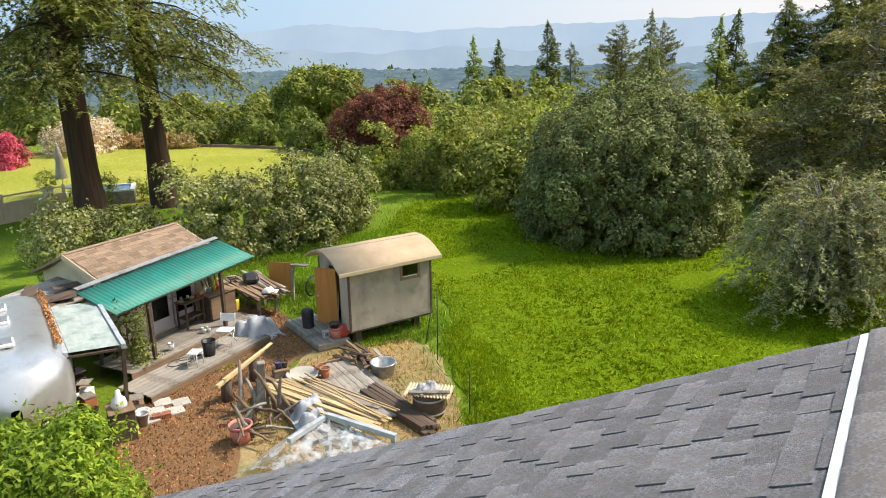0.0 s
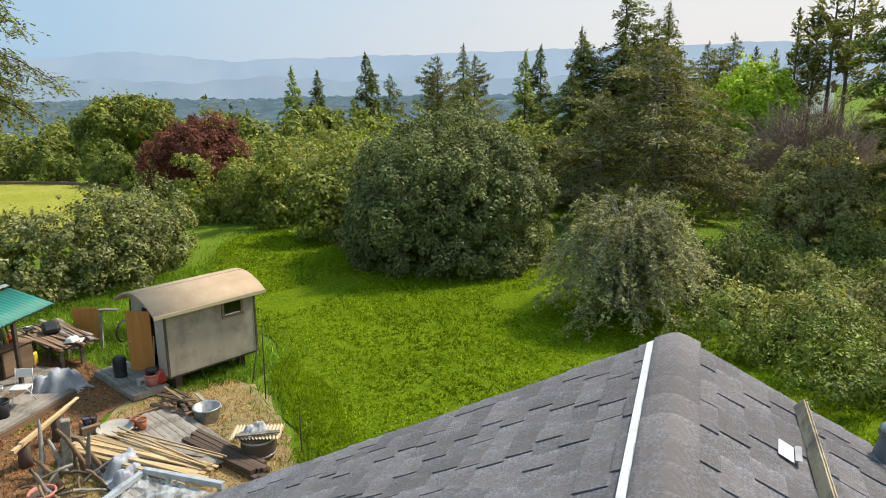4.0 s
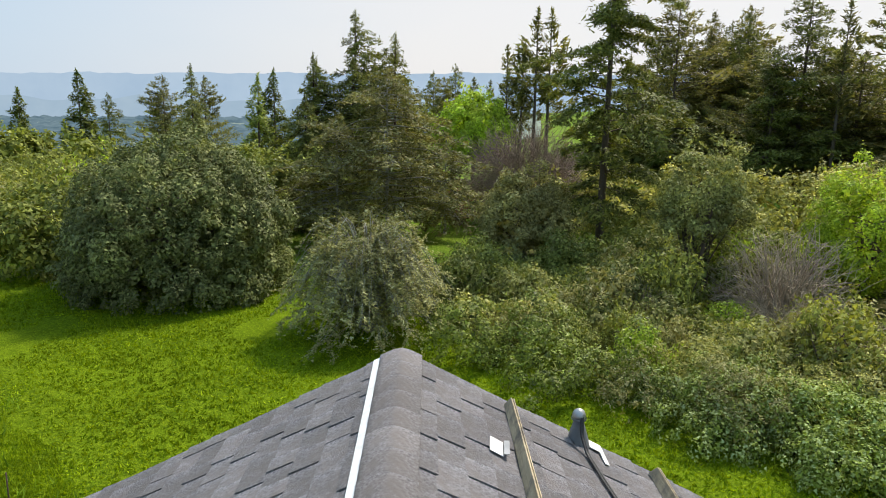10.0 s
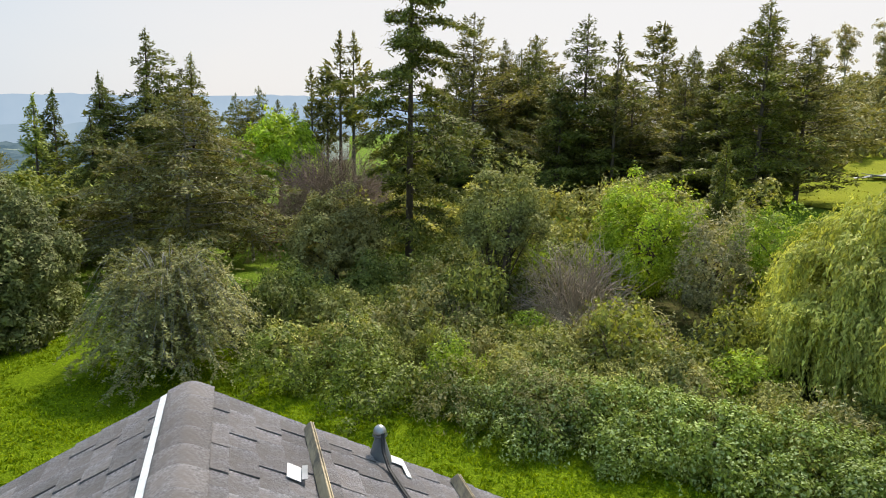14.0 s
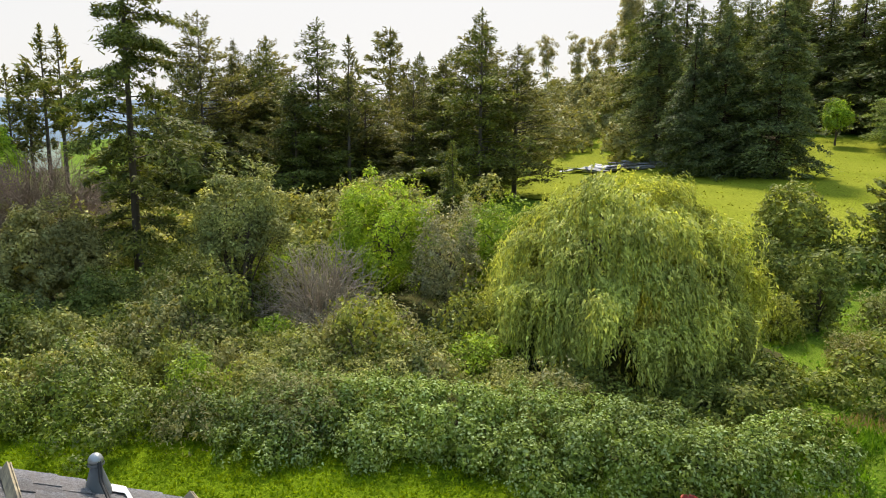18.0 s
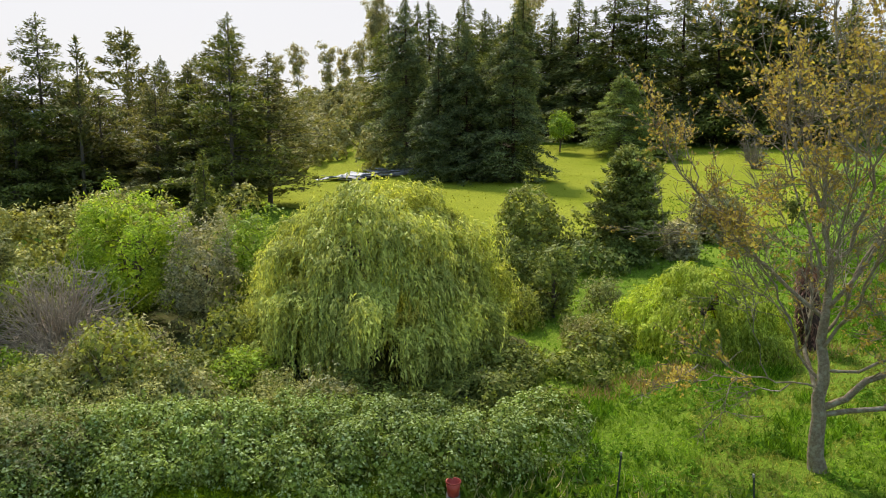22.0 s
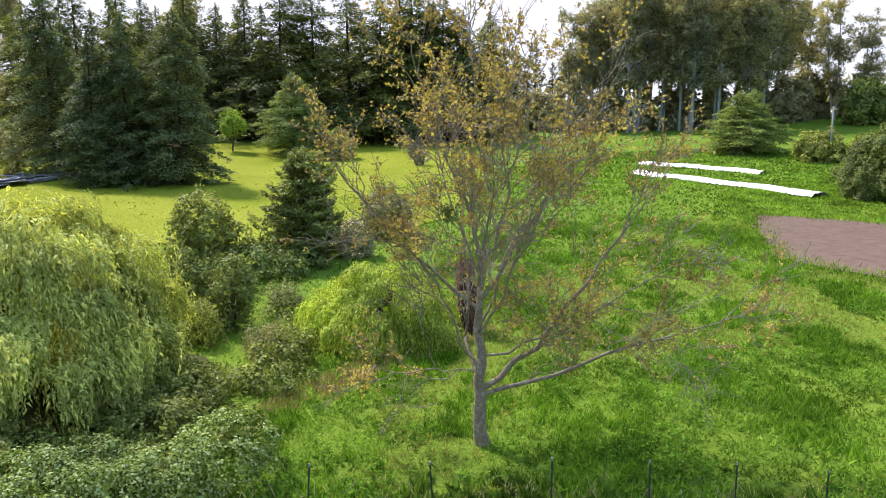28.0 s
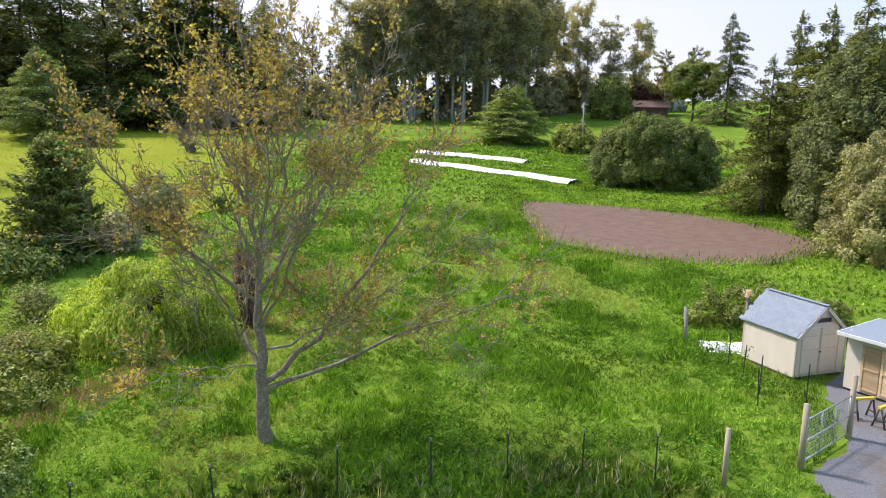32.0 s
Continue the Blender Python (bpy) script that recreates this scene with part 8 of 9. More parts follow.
# leaning boards and laths against the hut front and the awning post
for k in range(6):
    x = 2.86 + 0.09 * k
    board("old lath leaning against the hut wall", tuple(HM @ Vector((x, -0.5 - 0.08 * (k % 2), 0.37))), tuple(HM @ Vector((x + 0.05 * ry.normal(), -0.08, 1.7 + 0.4 * ry.random()))), 0.06, 0.025, (WOOD_MID, WOOD_GREY, WOOD_DARK)[k % 3], "laths against the wall")
t = thing("hose", "black hose lying on the hut deck", "hose", HM @ pose(0.1, -1.9, 0.23))
a = np.linspace(0, 11, 60)
part("tube", tube_mesh("tube", [(np.c_[0.4 * np.cos(a) + 0.06 * a, 0.22 * np.sin(a), 0.02 + 0.004 * a], np.full(60, 0.011))], 6), BLACK, t)

# ---------------------------------------------------------------- ground cover of the yard
patch("bark_path", resample([(-8.2, 10.5), (-7.4, 14.0), (-7.2, 16.2), (-5.6, 18.4), (-5.9, 20.6), (-7.0, 22.3), (-6.0, 22.8), (-4.8, 21.4), (-3.7, 19.6), (-3.9, 18.5), (-4.6, 17.2), (-4.7, 15.0), (-4.2, 12.5), (-4.0, 10.5), (-6.0, 9.5)], 70, 0.05, 2), CHIPS, "orange-brown bark chip path through the yard", 0.03, 0.7, "path")
patch("straw_ground", resample([(-4.2, 17.4), (-3.4, 19.0), (-2.6, 18.9), (-1.0, 19.6), (-0.3, 18.6), (0.2, 16.4), (0.4, 14.6), (-0.2, 12.8), (-3.4, 11.8), (-4.4, 12.6), (-4.5, 15.0)], 60, 0.08, 3), STRAW, "dry straw-covered ground with sparse grass", 0.025, 0.7, "ground")
patch("gravel_yard", resample([(9.0, -25.6), (8.0, -24.0), (6.9, -21.4), (6.7, -19.0), (4.0, -17.5), (1.5, -20), (2, -27), (6, -31), (10, -33), (9.6, -28)], 50, 0.08, 4), GRAVEL, "grey gravel yard by the sheds", 0.03, 0.8, "ground")

# ---------------------------------------------------------------- shed, second shed, gate and fences
SHED_PAINT = surface("cream_shed_siding", (0.60, 0.52, 0.42), (0.70, 0.62, 0.51), 1.5, 0.75, 0.12, 30, stretch=(1, 1, 0.3))
SHED_ROOF = surface("blue_grey_shingle", (0.18, 0.21, 0.245), (0.27, 0.31, 0.355), 20, 0.9, 0.4, 120, per_piece=0.08)
SHED_TRIM = surface("shed_trim_paint", (0.48, 0.41, 0.33), (0.56, 0.49, 0.40), 4, 0.7, 0.1, 30)
POST_WOOD = surface("round_post_wood", (0.30, 0.24, 0.16), (0.50, 0.42, 0.30), 5, 0.85, 0.4, 30, stretch=(1, 1, 0.15), per_piece=0.15)
SM = pose(10.4, -26.2, 0, 0, 0, -21.3)
shed = thing("garden_shed", "cream wooden garden shed with blue-grey shingle roof", "shed", SM)
LS, DS, HE, HP = 2.55, 2.25, 1.62, 2.62
part("side_wall", (lambda b: (box(b, 0, LS, -0.05, 0, 0.1, HE), b)[1])(bm_new()), SHED_PAINT, shed)
part("side_wall", (lambda b: (box(b, 0, LS, -DS, -DS + 0.05, 0.1, HE), b)[1])(bm_new()), SHED_PAINT, shed)
for x0 in (0.0, LS - 0.05):
    bm = bm_new()
    vs = []
    for y, z in ((-0.05, 0.1), (-DS + 0.05, 0.1), (-DS + 0.05, HE), (-DS / 2, HP), (-0.05, HE)):
        vs.append((bm.verts.new((x0, y, z)), bm.verts.new((x0 + 0.05, y, z))))
    bm.faces.new([v[0] for v in vs])
    bm.faces.new([v[1] for v in vs][::-1])
    for p, q in zip(vs, vs[1:] + vs[:1]):
        bm.faces.new((p[0], p[1], q[1], q[0]))
    bmesh.ops.recalc_face_normals(bm, faces=bm.faces)
    part("end_wall", bm, SHED_PAINT, shed)
bar("floor", shed, WOOD_DARK, 0.02, LS - 0.02, -DS + 0.02, -0.02, 0.0, 0.1)
ss = math.atan2(HP - HE, DS / 2)
sl = math.hypot(HP - HE, DS / 2) + 0.14
for s in (1, -1):
    base = Matrix.Translation((0, -DS / 2, HP + 0.05)) @ Matrix.Rotation(-s * ss, 4, "X")
    y0, y1 = (0, sl) if s > 0 else (-sl, 0)
    bm = bm_new()
    box(bm, -0.14, LS + 0.12, y0, y1, -0.06, -0.008, base)
    slab = part("roof_slope", bm, SHED_ROOF, shed)
    me_s = []
    for w in (0.2, 0.27):
        b2 = bm_new()
        box(b2, 0, w - 0.006, -0.01, 0.14, -0.01, 0.006)
        me = bpy.data.meshes.new("shingle")
        b2.to_mesh(me)
        b2.free()
        me.materials.append(SHED_ROOF)
        me_s.append((w, me))
    if s > 0:
        for c in range(int(sl / 0.135)):
            x = -0.15 + 0.1 * ry.random()
            while x < LS + 0.02:
                w, me = me_s[ry.integers(2)]
                part("shingle", me, SHED_ROOF, slab, at=base @ pose(x, 0.135 * c, 0.003 + 0.002 * (c % 2)))
                x += w
    bar("barge_board", shed, SHED_TRIM, -0.165, -0.142, y0, y1, -0.12, 0.0, base)
for k in range(13):
    bar("ridge_cap", shed, SHED_ROOF, -0.15 + 0.21 * k, 0.08 + 0.21 * k, -DS / 2 - 0.09, -DS / 2 + 0.09, HP + 0.05, HP + 0.072)
for y in (-1.06, -1.92):
    d = part("door", (lambda b: (box(b, -0.025, -0.002, y, y + 0.84, 0.14, 1.86), b)[1])(bm_new()), SHED_PAINT, shed)
    for q0, q1 in ((0.2, 1.0), (1.08, 1.5), (1.56, 1.8)):
        bar("panel_trim", d, SHED_TRIM, -0.037, -0.026, y + 0.08, y + 0.76, q0, q0 + 0.035, bevel=0)
    for yy in (y + 0.0, y + 0.8):
        bar("stile", d, SHED_TRIM, -0.036, -0.026, yy, yy + 0.04, 0.14, 1.86, bevel=0)
bar("door_knob", shed, BLACK, -0.08, -0.026, -1.10, -1.05, 0.95, 1.0)
tw = part("transom_window", wall_with_hole(0, 0.8, 0, 0.24, 0.04, 0.76, 0.04, 0.20, -0.03, 0.0), SHED_TRIM, shed)
tw.matrix_basis = pose(-0.002, -DS / 2 + 0.4, 2.0, 0, 0, -90)
for k in range(5):
    bar("pane", tw, BLACK, 0.045 + 0.145 * k, 0.175 + 0.145 * k, -0.012, -0.004, 0.045, 0.195, bevel=0)
for x, y in ((-0.02, 0.0), (LS - 0.04, 0.0), (-0.02, -DS - 0.0)):
    bar("corner_board", shed, SHED_TRIM, x, x + 0.06, y - 0.06, y + 0.012, 0.1, HE - 0.02)
# second shed, half seen
SM2 = pose(8.92, -26.74, 0, 0, 0, 168)
s2 = thing("tool_shed", "cream shed with low white-edged roof and plywood doors", "shed", SM2)
bar("front_wall", s2, SHED_PAINT, 0, 2.6, -0.06, 0, 0.1, 1.95)
bar("side_wall", s2, SHED_PAINT, 0, 0.06, 0, 2.0, 0.1, 2.1)
bar("side_wall", s2, SHED_PAINT, 2.54, 2.6, 0, 2.0, 0.1, 2.1)
bar("back_wall", s2, SHED_PAINT, 0.06, 2.54, 1.94, 2.0, 0.1, 2.1)
bar("roof", s2, SHED_ROOF, -0.15, 2.75, -0.3, 2.15, 2.0, 2.06, pose(0, 0, 0.03, 4, 0, 0))
bar("roof_edge", s2, WHITE_P, -0.17, 2.77, -0.33, -0.3, 1.95, 2.07, pose(0, 0, 0.03, 4, 0, 0))
bar("roof_edge", s2, WHITE_P, -0.18, -0.15, -0.3, 2.15, 1.95, 2.07, pose(0, 0, 0.03, 4, 0, 0))
for x in (0.55, 1.2):
    d = part("door", (lambda b: (box(b, x, x + 0.62, -0.09, -0.062, 0.15, 1.72, None, 0.004), b)[1])(bm_new()), WOOD_TAN, s2, "pale plywood door")
    for q in (0.2, 0.9, 1.62):
        bar("batten", d, WOOD_TAN, x + 0.02, x + 0.6, -0.108, -0.091, q, q + 0.07)
    bar("batten", d, WOOD_TAN, x + 0.02, x + 0.09, -0.11, -0.091, 0.15, 1.72)
for k in range(2):
    t = thing("saw_horse", "dark sawhorse with a yellow top", "sawhorse", pose(7.5 - 0.65 * k, -24.4 + 0.15 * k, 0, 0, 0, 60 + 20 * k), "sawhorses")
    bar("top", t, YELLOW, -0.35, 0.35, -0.05, 0.05, 0.62, 0.7)
    for sx in (-0.3, 0.3):
        for sy in (-1, 1):
            stick("leg", t, WOOD_DARK, (sx, sy * 0.2, 0), (sx, sy * 0.03, 0.62), 0.03)
        bar("brace", t, WOOD_DARK, sx - 0.02, sx + 0.02, -0.13, 0.13, 0.22, 0.27)


def round_post(label, x, y, h, r=0.065, lean=(0, 0), mat=POST_WOOD):
    t = thing("fence_post", label, "fence post", pose(x, y, float(ground_z(x, y)) - 0.05, lean[0], lean[1], 0), "fence posts")
    vessel("post", t, mat, [(0.001, 0), (r * 1.05, 0), (r, h * 0.5), (r * 0.95, h), (0.001, h + 0.01)], n=10)


round_post("round wooden post in the meadow fence", 8.0, -16.9, 1.6)
round_post("thick wooden gate post", 7.22, -19.4, 1.85, 0.085)
round_post("thick wooden gate post", 7.2, -22.5, 1.95, 0.085)
round_post("leaning grey post in the long grass", 15.3, -27.4, 1.5, 0.07, (6, 8), WOOD_GREY)
gate = thing("metal_gate", "grey tubular gate with wire mesh", "gate", pose(7.25, -19.52, 0.12, 0, 0, -91))
for z in (0.05, 0.6, 1.2):
    stick("rail", gate, STEEL, (0, 0, z), (2.85, 0, z), 0.02)
for x in (0.0, 1.0, 1.9, 2.85):
    stick("upright", gate, STEEL, (x, 0, 0.05), (x, 0, 1.2), 0.02)
wires = [(np.array([(x, 0, 0.05), (x, 0, 1.2)]), np.full(2, 0.0035)) for x in np.arange(0.08, 2.85, 0.09)] + [(np.array([(0, 0, z), (2.85, 0, z)]), np.full(2, 0.0035)) for z in np.arange(0.1, 1.2, 0.09)]
part("mesh", tube_mesh("mesh", wires, 3), STEEL, gate)
STAKE = surface("dark_green_steel_stake", (0.03, 0.04, 0.03), (0.07, 0.085, 0.07), 6, 0.6, 0.1, 40)
line = [(17.0, -0.4), (15.4, -4.0), (14.4, -6.7), (13.4, -9.2), (12.4, -11.2), (11.5, -12.9), (10.4, -14.4), (9.1, -15.6)]
stakes = line + [(10.0, -22.8), (10.5, -23.9), (11.5, -24.7), (12.6, -25.8), (9.1, -24.2)]
sm = bpy.data.meshes.new("stake")
bm = bm_new()
box(bm, -0.018, 0.018, -0.004, 0.004, 0, 1.45)
box(bm, -0.004, 0.004, 0.004, 0.03, 0, 1.45)
bm.to_mesh(sm)
bm.free()
tipm = bpy.data.meshes.new("tip")
bm = bm_new()
box(bm, -0.02, 0.02, -0.006, 0.032, 1.38, 1.452)
bm.to_mesh(tipm)
bm.free()
for i, (x, y) in enumerate(stakes):
    t = thing("wire_fence_stake", "dark steel fence stake with pale tip", "fence stake", pose(x, y, float(ground_z(x, y)) - 0.08, 3 * ry.normal(), 3 * ry.normal(), 20), "fence stakes")
    part("stake", sm, STAKE, t)
    part("tip", tipm, WOOD_GREY, t)
wires = []
for a, b in zip(line, line[1:]):
    for z in (0.35, 0.7, 1.05, 1.15):
        wires.append((np.array([(*a, z - 0.2), ((a[0] + b[0]) / 2, (a[1] + b[1]) / 2, z - 0.23), (*b, z - 0.2)]), np.full(3, 0.0018)))
w = thing("fence_wire", "thin wire strung between the fence stakes", "fence wire", None)
part("wire", tube_mesh("wire", wires, 3), STAKE, w)
x, y = 16.0, -0.5
t = thing("bucket", "red plastic bucket standing at the fence", "bucket", pose(15.6, -0.33, 0.16))
vessel("body", t, RED_POT, [(0.001, 0), (0.13, 0), (0.17, 0.34), (0.155, 0.34), (0.12, 0.03)])
vessel("rim", t, RED_POT, [(0.168, 0.32), (0.185, 0.32), (0.185, 0.345), (0.155, 0.345)])
bar("stand", t, WOOD_GREY, -0.16, 0.16, -0.16, 0.16, -0.18, -0.002)
heap("plastic_sheet", "white plastic sheet lying beside the shed", pose(13.7, -28.0, 0.03, 0, 0, 40), 2.3, 1.6, 0.3, WHITE_P, 501, "sheet", 3)
# plain post with a head of white flowers, carries no lamp
t = thing("lamp_post", "weathered post topped with white flowers", "post", pose(13.9, -29.6, 0))
stick("post", t, WOOD_GREY, (0, 0, 0), (0, 0, 1.9), 0.06)
part("flowers", raw_mesh("flowers", *crown_leaves([(0, 0, 2.0, 0.18, 0.18, 0.12)], 0.09, 200, 0.12, ry)), L_WHITE, t)
pot("large terracotta pot with a bushy plant", 9.6, -35.0, 0.9, 0.38, 0.55, TERRACOTTA, 0.55, 510)
bar("stand", thing("plinth", "low pale plinth beneath a terracotta pot", "plinth", pose(9.6, -35.0, 0)), CONCRETE, -0.4, 0.4, -0.4, 0.4, 0, 0.9)
t = thing("garden_chair", "pale wooden garden chair by the hedge", "chair", pose(8.7, -34.6, 0.9, 0, 0, 150))
for x in (-0.25, 0.25):
    for y in (-0.22, 0.22):
        bar("leg", t, WOOD_GREY, x - 0.02, x + 0.02, y - 0.02, y + 0.02, -0.9, 0.4)
bar("seat", t, WOOD_GREY, -0.28, 0.28, -0.25, 0.25, 0.4, 0.43)
for k in range(5):
    bar("slat", t, WOOD_GREY, -0.27 + 0.115 * k, -0.19 + 0.115 * k, 0.23, 0.25, 0.43, 0.9)

# ---------------------------------------------------------------- row covers, pile of boards, pole, barn, far house
def row_cover(label, a, b, w, seed):
    r = np.random.default_rng(seed)
    a, b = np.array(a, float), np.array(b, float)
    n, k = 70, 9
    d = unit(b - a)
    sd = np.array([-d[1], d[0]])
    V = []
    for i in range(n + 1):
        c = a + (b - a) * i / n + sd * 0.35 * math.sin(i * 0.23 + seed)
        for j in range(k + 1):
            u = -1 + 2 * j / k
            p = c + sd * u * w / 2 * (0.9 + 0.14 * r.random())
            V.append((p[0], p[1], float(ground_z(*p)) + 0.1 + 0.4 * max(0, 1 - u * u) ** 0.5 * (0.8 + 0.35 * r.random())))
    F = [(i * (k + 1) + j, (i + 1) * (k + 1) + j, (i + 1) * (k + 1) + j + 1, i * (k + 1) + j + 1) for i in range(n) for j in range(k)]
    t = thing("row_cover", label, "row cover", None, "row covers")
    part("fleece", raw_mesh("fleece", V, F, smooth=True), FLEECE, t)


row_cover("long white fleece row cover on the field", (93.2, -75.8), (73.7, -81.2), 2.6, 1)
row_cover("long white fleece row cover on the field", (84.0, -67.5), (52.6, -66.3), 2.6, 2)
SLATE = surface("grey_weathered_panels", (0.26, 0.26, 0.29), (0.62, 0.62, 0.66), 2, 0.7, 0.3, 20, per_piece=0.55)
PX, PY = 101.0, 11.2
pile = thing("board_pile", "spread pile of weathered grey boards and sheets on the hillside", "board pile", pose(PX, PY, float(ground_z(PX, PY)), 0, 0, -46))
for k in range(64):
    L = ry.uniform(1.6, 4.5)
    u, v = ry.uniform(-7.2, 7.2), ry.uniform(-2.4, 2.4)
    c, n = math.cos(math.radians(-46)), math.sin(math.radians(-46))
    lift = float(ground_z(PX + u * c - v * n, PY + u * n + v * c) - ground_z(PX, PY))
    bar("panel", pile, SLATE, -L / 2, L / 2, -0.45, 0.45, 0, 0.05, pose(u, v, lift + 0.2 + 0.006 * k + 0.2 * ry.random(), 7 * ry.normal(), 4 * ry.normal(), 25 * ry.normal()))
x, y = 78.2, -99.3
pole = thing("utility_pole", "grey wooden utility pole with a small crossarm", "utility pole", pose(x, y, float(ground_z(x, y)) - 0.1))
stick("pole", pole, BARK_GREY, (0, 0, 0), (0, 0, 8.6), 0.15, 0.11)
bar("crossarm", pole, WOOD_GREY, -0.6, 0.6, -0.05, 0.05, 8.1, 8.22)
stick("transformer", pole, GALV, (0.25, 0, 7.2), (0.25, 0, 7.9), 0.16)
BARN_M = surface("dark_barn_boards", (0.09, 0.045, 0.035), (0.17, 0.09, 0.07), 2, 0.9, 0.3, 10)
BROWN_ROOF = surface("brown_barn_roof", (0.17, 0.10, 0.08), (0.26, 0.17, 0.135), 3, 0.9, 0.3, 20)


def building(name, label, x, y, w, d, h, rise, turn, wall_m, roof_m, windows=0):
    t = thing(name, label, "building", pose(x, y, float(ground_z(x, y)) - 0.2, 0, 0, turn))
    bm = bm_new()
    box(bm, -w / 2, w / 2, -d / 2, d / 2, 0, h)
    for s in (-1, 1):
        v = [bm.verts.new((s * w / 2, -d / 2, h)), bm.verts.new((s * w / 2, d / 2, h)), bm.verts.new((s * w / 2, 0, h + rise))]
        bm.faces.new(v)
    part("wall", bm, wall_m, t)
    for s in (-1, 1):
        a = math.atan2(rise, d / 2)
        bm = bm_new()
        L = math.hypot(rise, d / 2) + 0.4
        box(bm, -w / 2 - 0.4, w / 2 + 0.4, -L if s < 0 else 0, 0 if s < 0 else L, 0, 0.12, Matrix.Translation((0, 0, h + rise)) @ Matrix.Rotation(-s * a, 4, "X"))
        part("roof", bm, roof_m, t)
    for k in range(windows):
        wx = -w / 2 + w * (k + 0.5) / windows
        o = part("window", (lambda b: (box(b, wx - 0.45, wx + 0.45, -d / 2 - 0.06, -d / 2 - 0.003, h * 0.4, h * 0.75), b)[1])(bm_new()), WHITE_P, t)
        bar("pane", o, BLACK, wx - 0.38, wx + 0.38, -d / 2 - 0.08, -d / 2 - 0.061, h * 0.42, h * 0.73, bevel=0)
    return t


building("barn", "low dark barn with brown roof on the hill", 119.5, -181.0, 9.5, 7, 2.6, 1.8, 33, BARN_M, BROWN_ROOF)
building("farmhouse", "white farmhouse among trees on the hill", 128, -205, 8, 8, 6.5, 2.2, 33, WHITE_P, BROWN_ROOF, 3)
building("cottage", "reddish cottage hidden behind the redwoods", 104, -3, 9, 7, 3.4, 2.0, 85, BARN_M, BROWN_ROOF, 3)

# ---------------------------------------------------------------- the neighbour's garden terrace
FENCE_P = surface("beige_painted_fence", (0.46, 0.38, 0.28), (0.56, 0.48, 0.37), 3, 0.8, 0.2, 30, stretch=(1, 1, 0.3))
fz = thing("garden_fence", "beige board fence with lattice top", "fence", pose(-22.2, 35.6, 0, 0, 0, 56))
bar("panel", fz, FENCE_P, -3.0, 3.4, -0.03, 0.03, 0.0, 1.0)
bar("top_rail", fz, FENCE_P, -3.0, 3.4, -0.05, 0.05, 1.36, 1.43)
bar("mid_rail", fz, FENCE_P, -3.0, 3.4, -0.05, 0.05, 1.0, 1.06)
for x in (-3.0, 0.2, 3.4):
    bar("post", fz, FENCE_P, x - 0.06, x + 0.06, -0.06, 0.06, 0, 1.5)
for k in range(46):
    x = -2.95 + 0.137 * k
    bar("lattice_slat", fz, FENCE_P, -0.012, 0.012, -0.008, 0.0, 0, 0.44, pose(x, -0.004, 1.04, 0, 42, 0), 0)
um = thing("patio_umbrella", "closed beige patio umbrella on a pole", "umbrella", pose(-22.6, 42.8, 0.1))
stick("pole", um, WHITE_P, (0, 0, 0), (0, 0, 3.1), 0.03)
vessel("canopy", um, surface("umbrella_cloth", (0.36, 0.31, 0.26), (0.50, 0.44, 0.37), 5, 0.9, 0.4, 20), [(0.34, 1.0), (0.30, 1.3), (0.2, 2.0), (0.24, 2.15), (0.13, 2.7), (0.02, 3.05)], n=12)
vessel("base", um, CONCRETE, [(0.001, 0), (0.3, 0), (0.3, 0.08), (0.05, 0.12), (0.05, 0.3)])
t = thing("hot_tub", "square hot tub with grey rim and blue water", "hot tub", pose(-18.6, 40.6, 0, 0, 0, 20))
bar("cabinet", t, WOOD_GREY, -1.1, 1.1, -1.1, 1.1, 0, 0.8)
part("rim", (lambda b: ([box(b, x0, x1, y0, y1, 0.8, 0.88) for x0, x1, y0, y1 in ((-1.15, 1.15, -1.15, -0.9), (-1.15, 1.15, 0.9, 1.15), (-1.15, -0.9, -0.9, 0.9), (0.9, 1.15, -0.9, 0.9))], b)[1])(bm_new()), WHITE_P, t)
bar("water", t, surface("tub_water", (0.03, 0.10, 0.22), (0.06, 0.16, 0.30), 3, 0.1, 0.2, 8), -0.9, 0.9, -0.9, 0.9, 0.801, 0.83, bevel=0)
t = thing("patio_table", "pale patio table beside the umbrella", "table", pose(-21.2, 41.5, 0.1))
vessel("top", t, CONCRETE, [(0.001, 0.7), (0.7, 0.7), (0.72, 0.74), (0.001, 0.75)])
stick("leg", t, STEEL, (0, 0, 0), (0, 0, 0.7), 0.05)
pot("potted shrub on the garden terrace", -23.4, 42.5, 0.1, 0.35, 0.5, CONCRETE, 0.9, 511)
broad("azalea", "rounded shrub covered in pink blossom", "shrub", -32.4, 53.0, 3.2, 2.5, L_PINK, 512, leaf=0.2, per_m2=40, clump=0.6, low=0.05)
broad("lilac", "loose shrub covered in white blossom", "shrub", -29.5, 60.5, 5.5, 2.6, L_WHITE, 513, leaf=0.2, per_m2=22, clump=0.6, low=0.05)
for k in range(4):
    x, y = -27.5 + 1.8 * k, 63.2 - 0.3 * k
    broad("grass_clump", "tawny clump of ornamental grass", "grass", x, y, 1.9, 1.3, STRAW_B, 520 + k, leaf=0.25, per_m2=40, clump=0.4, low=0.02, lobes=5, stems=1, limbs=2)
edge = thing("garden_border", "low brown timber edging along the lawn", "border", None)
oo = resample(GARDEN, 90, 0.0)
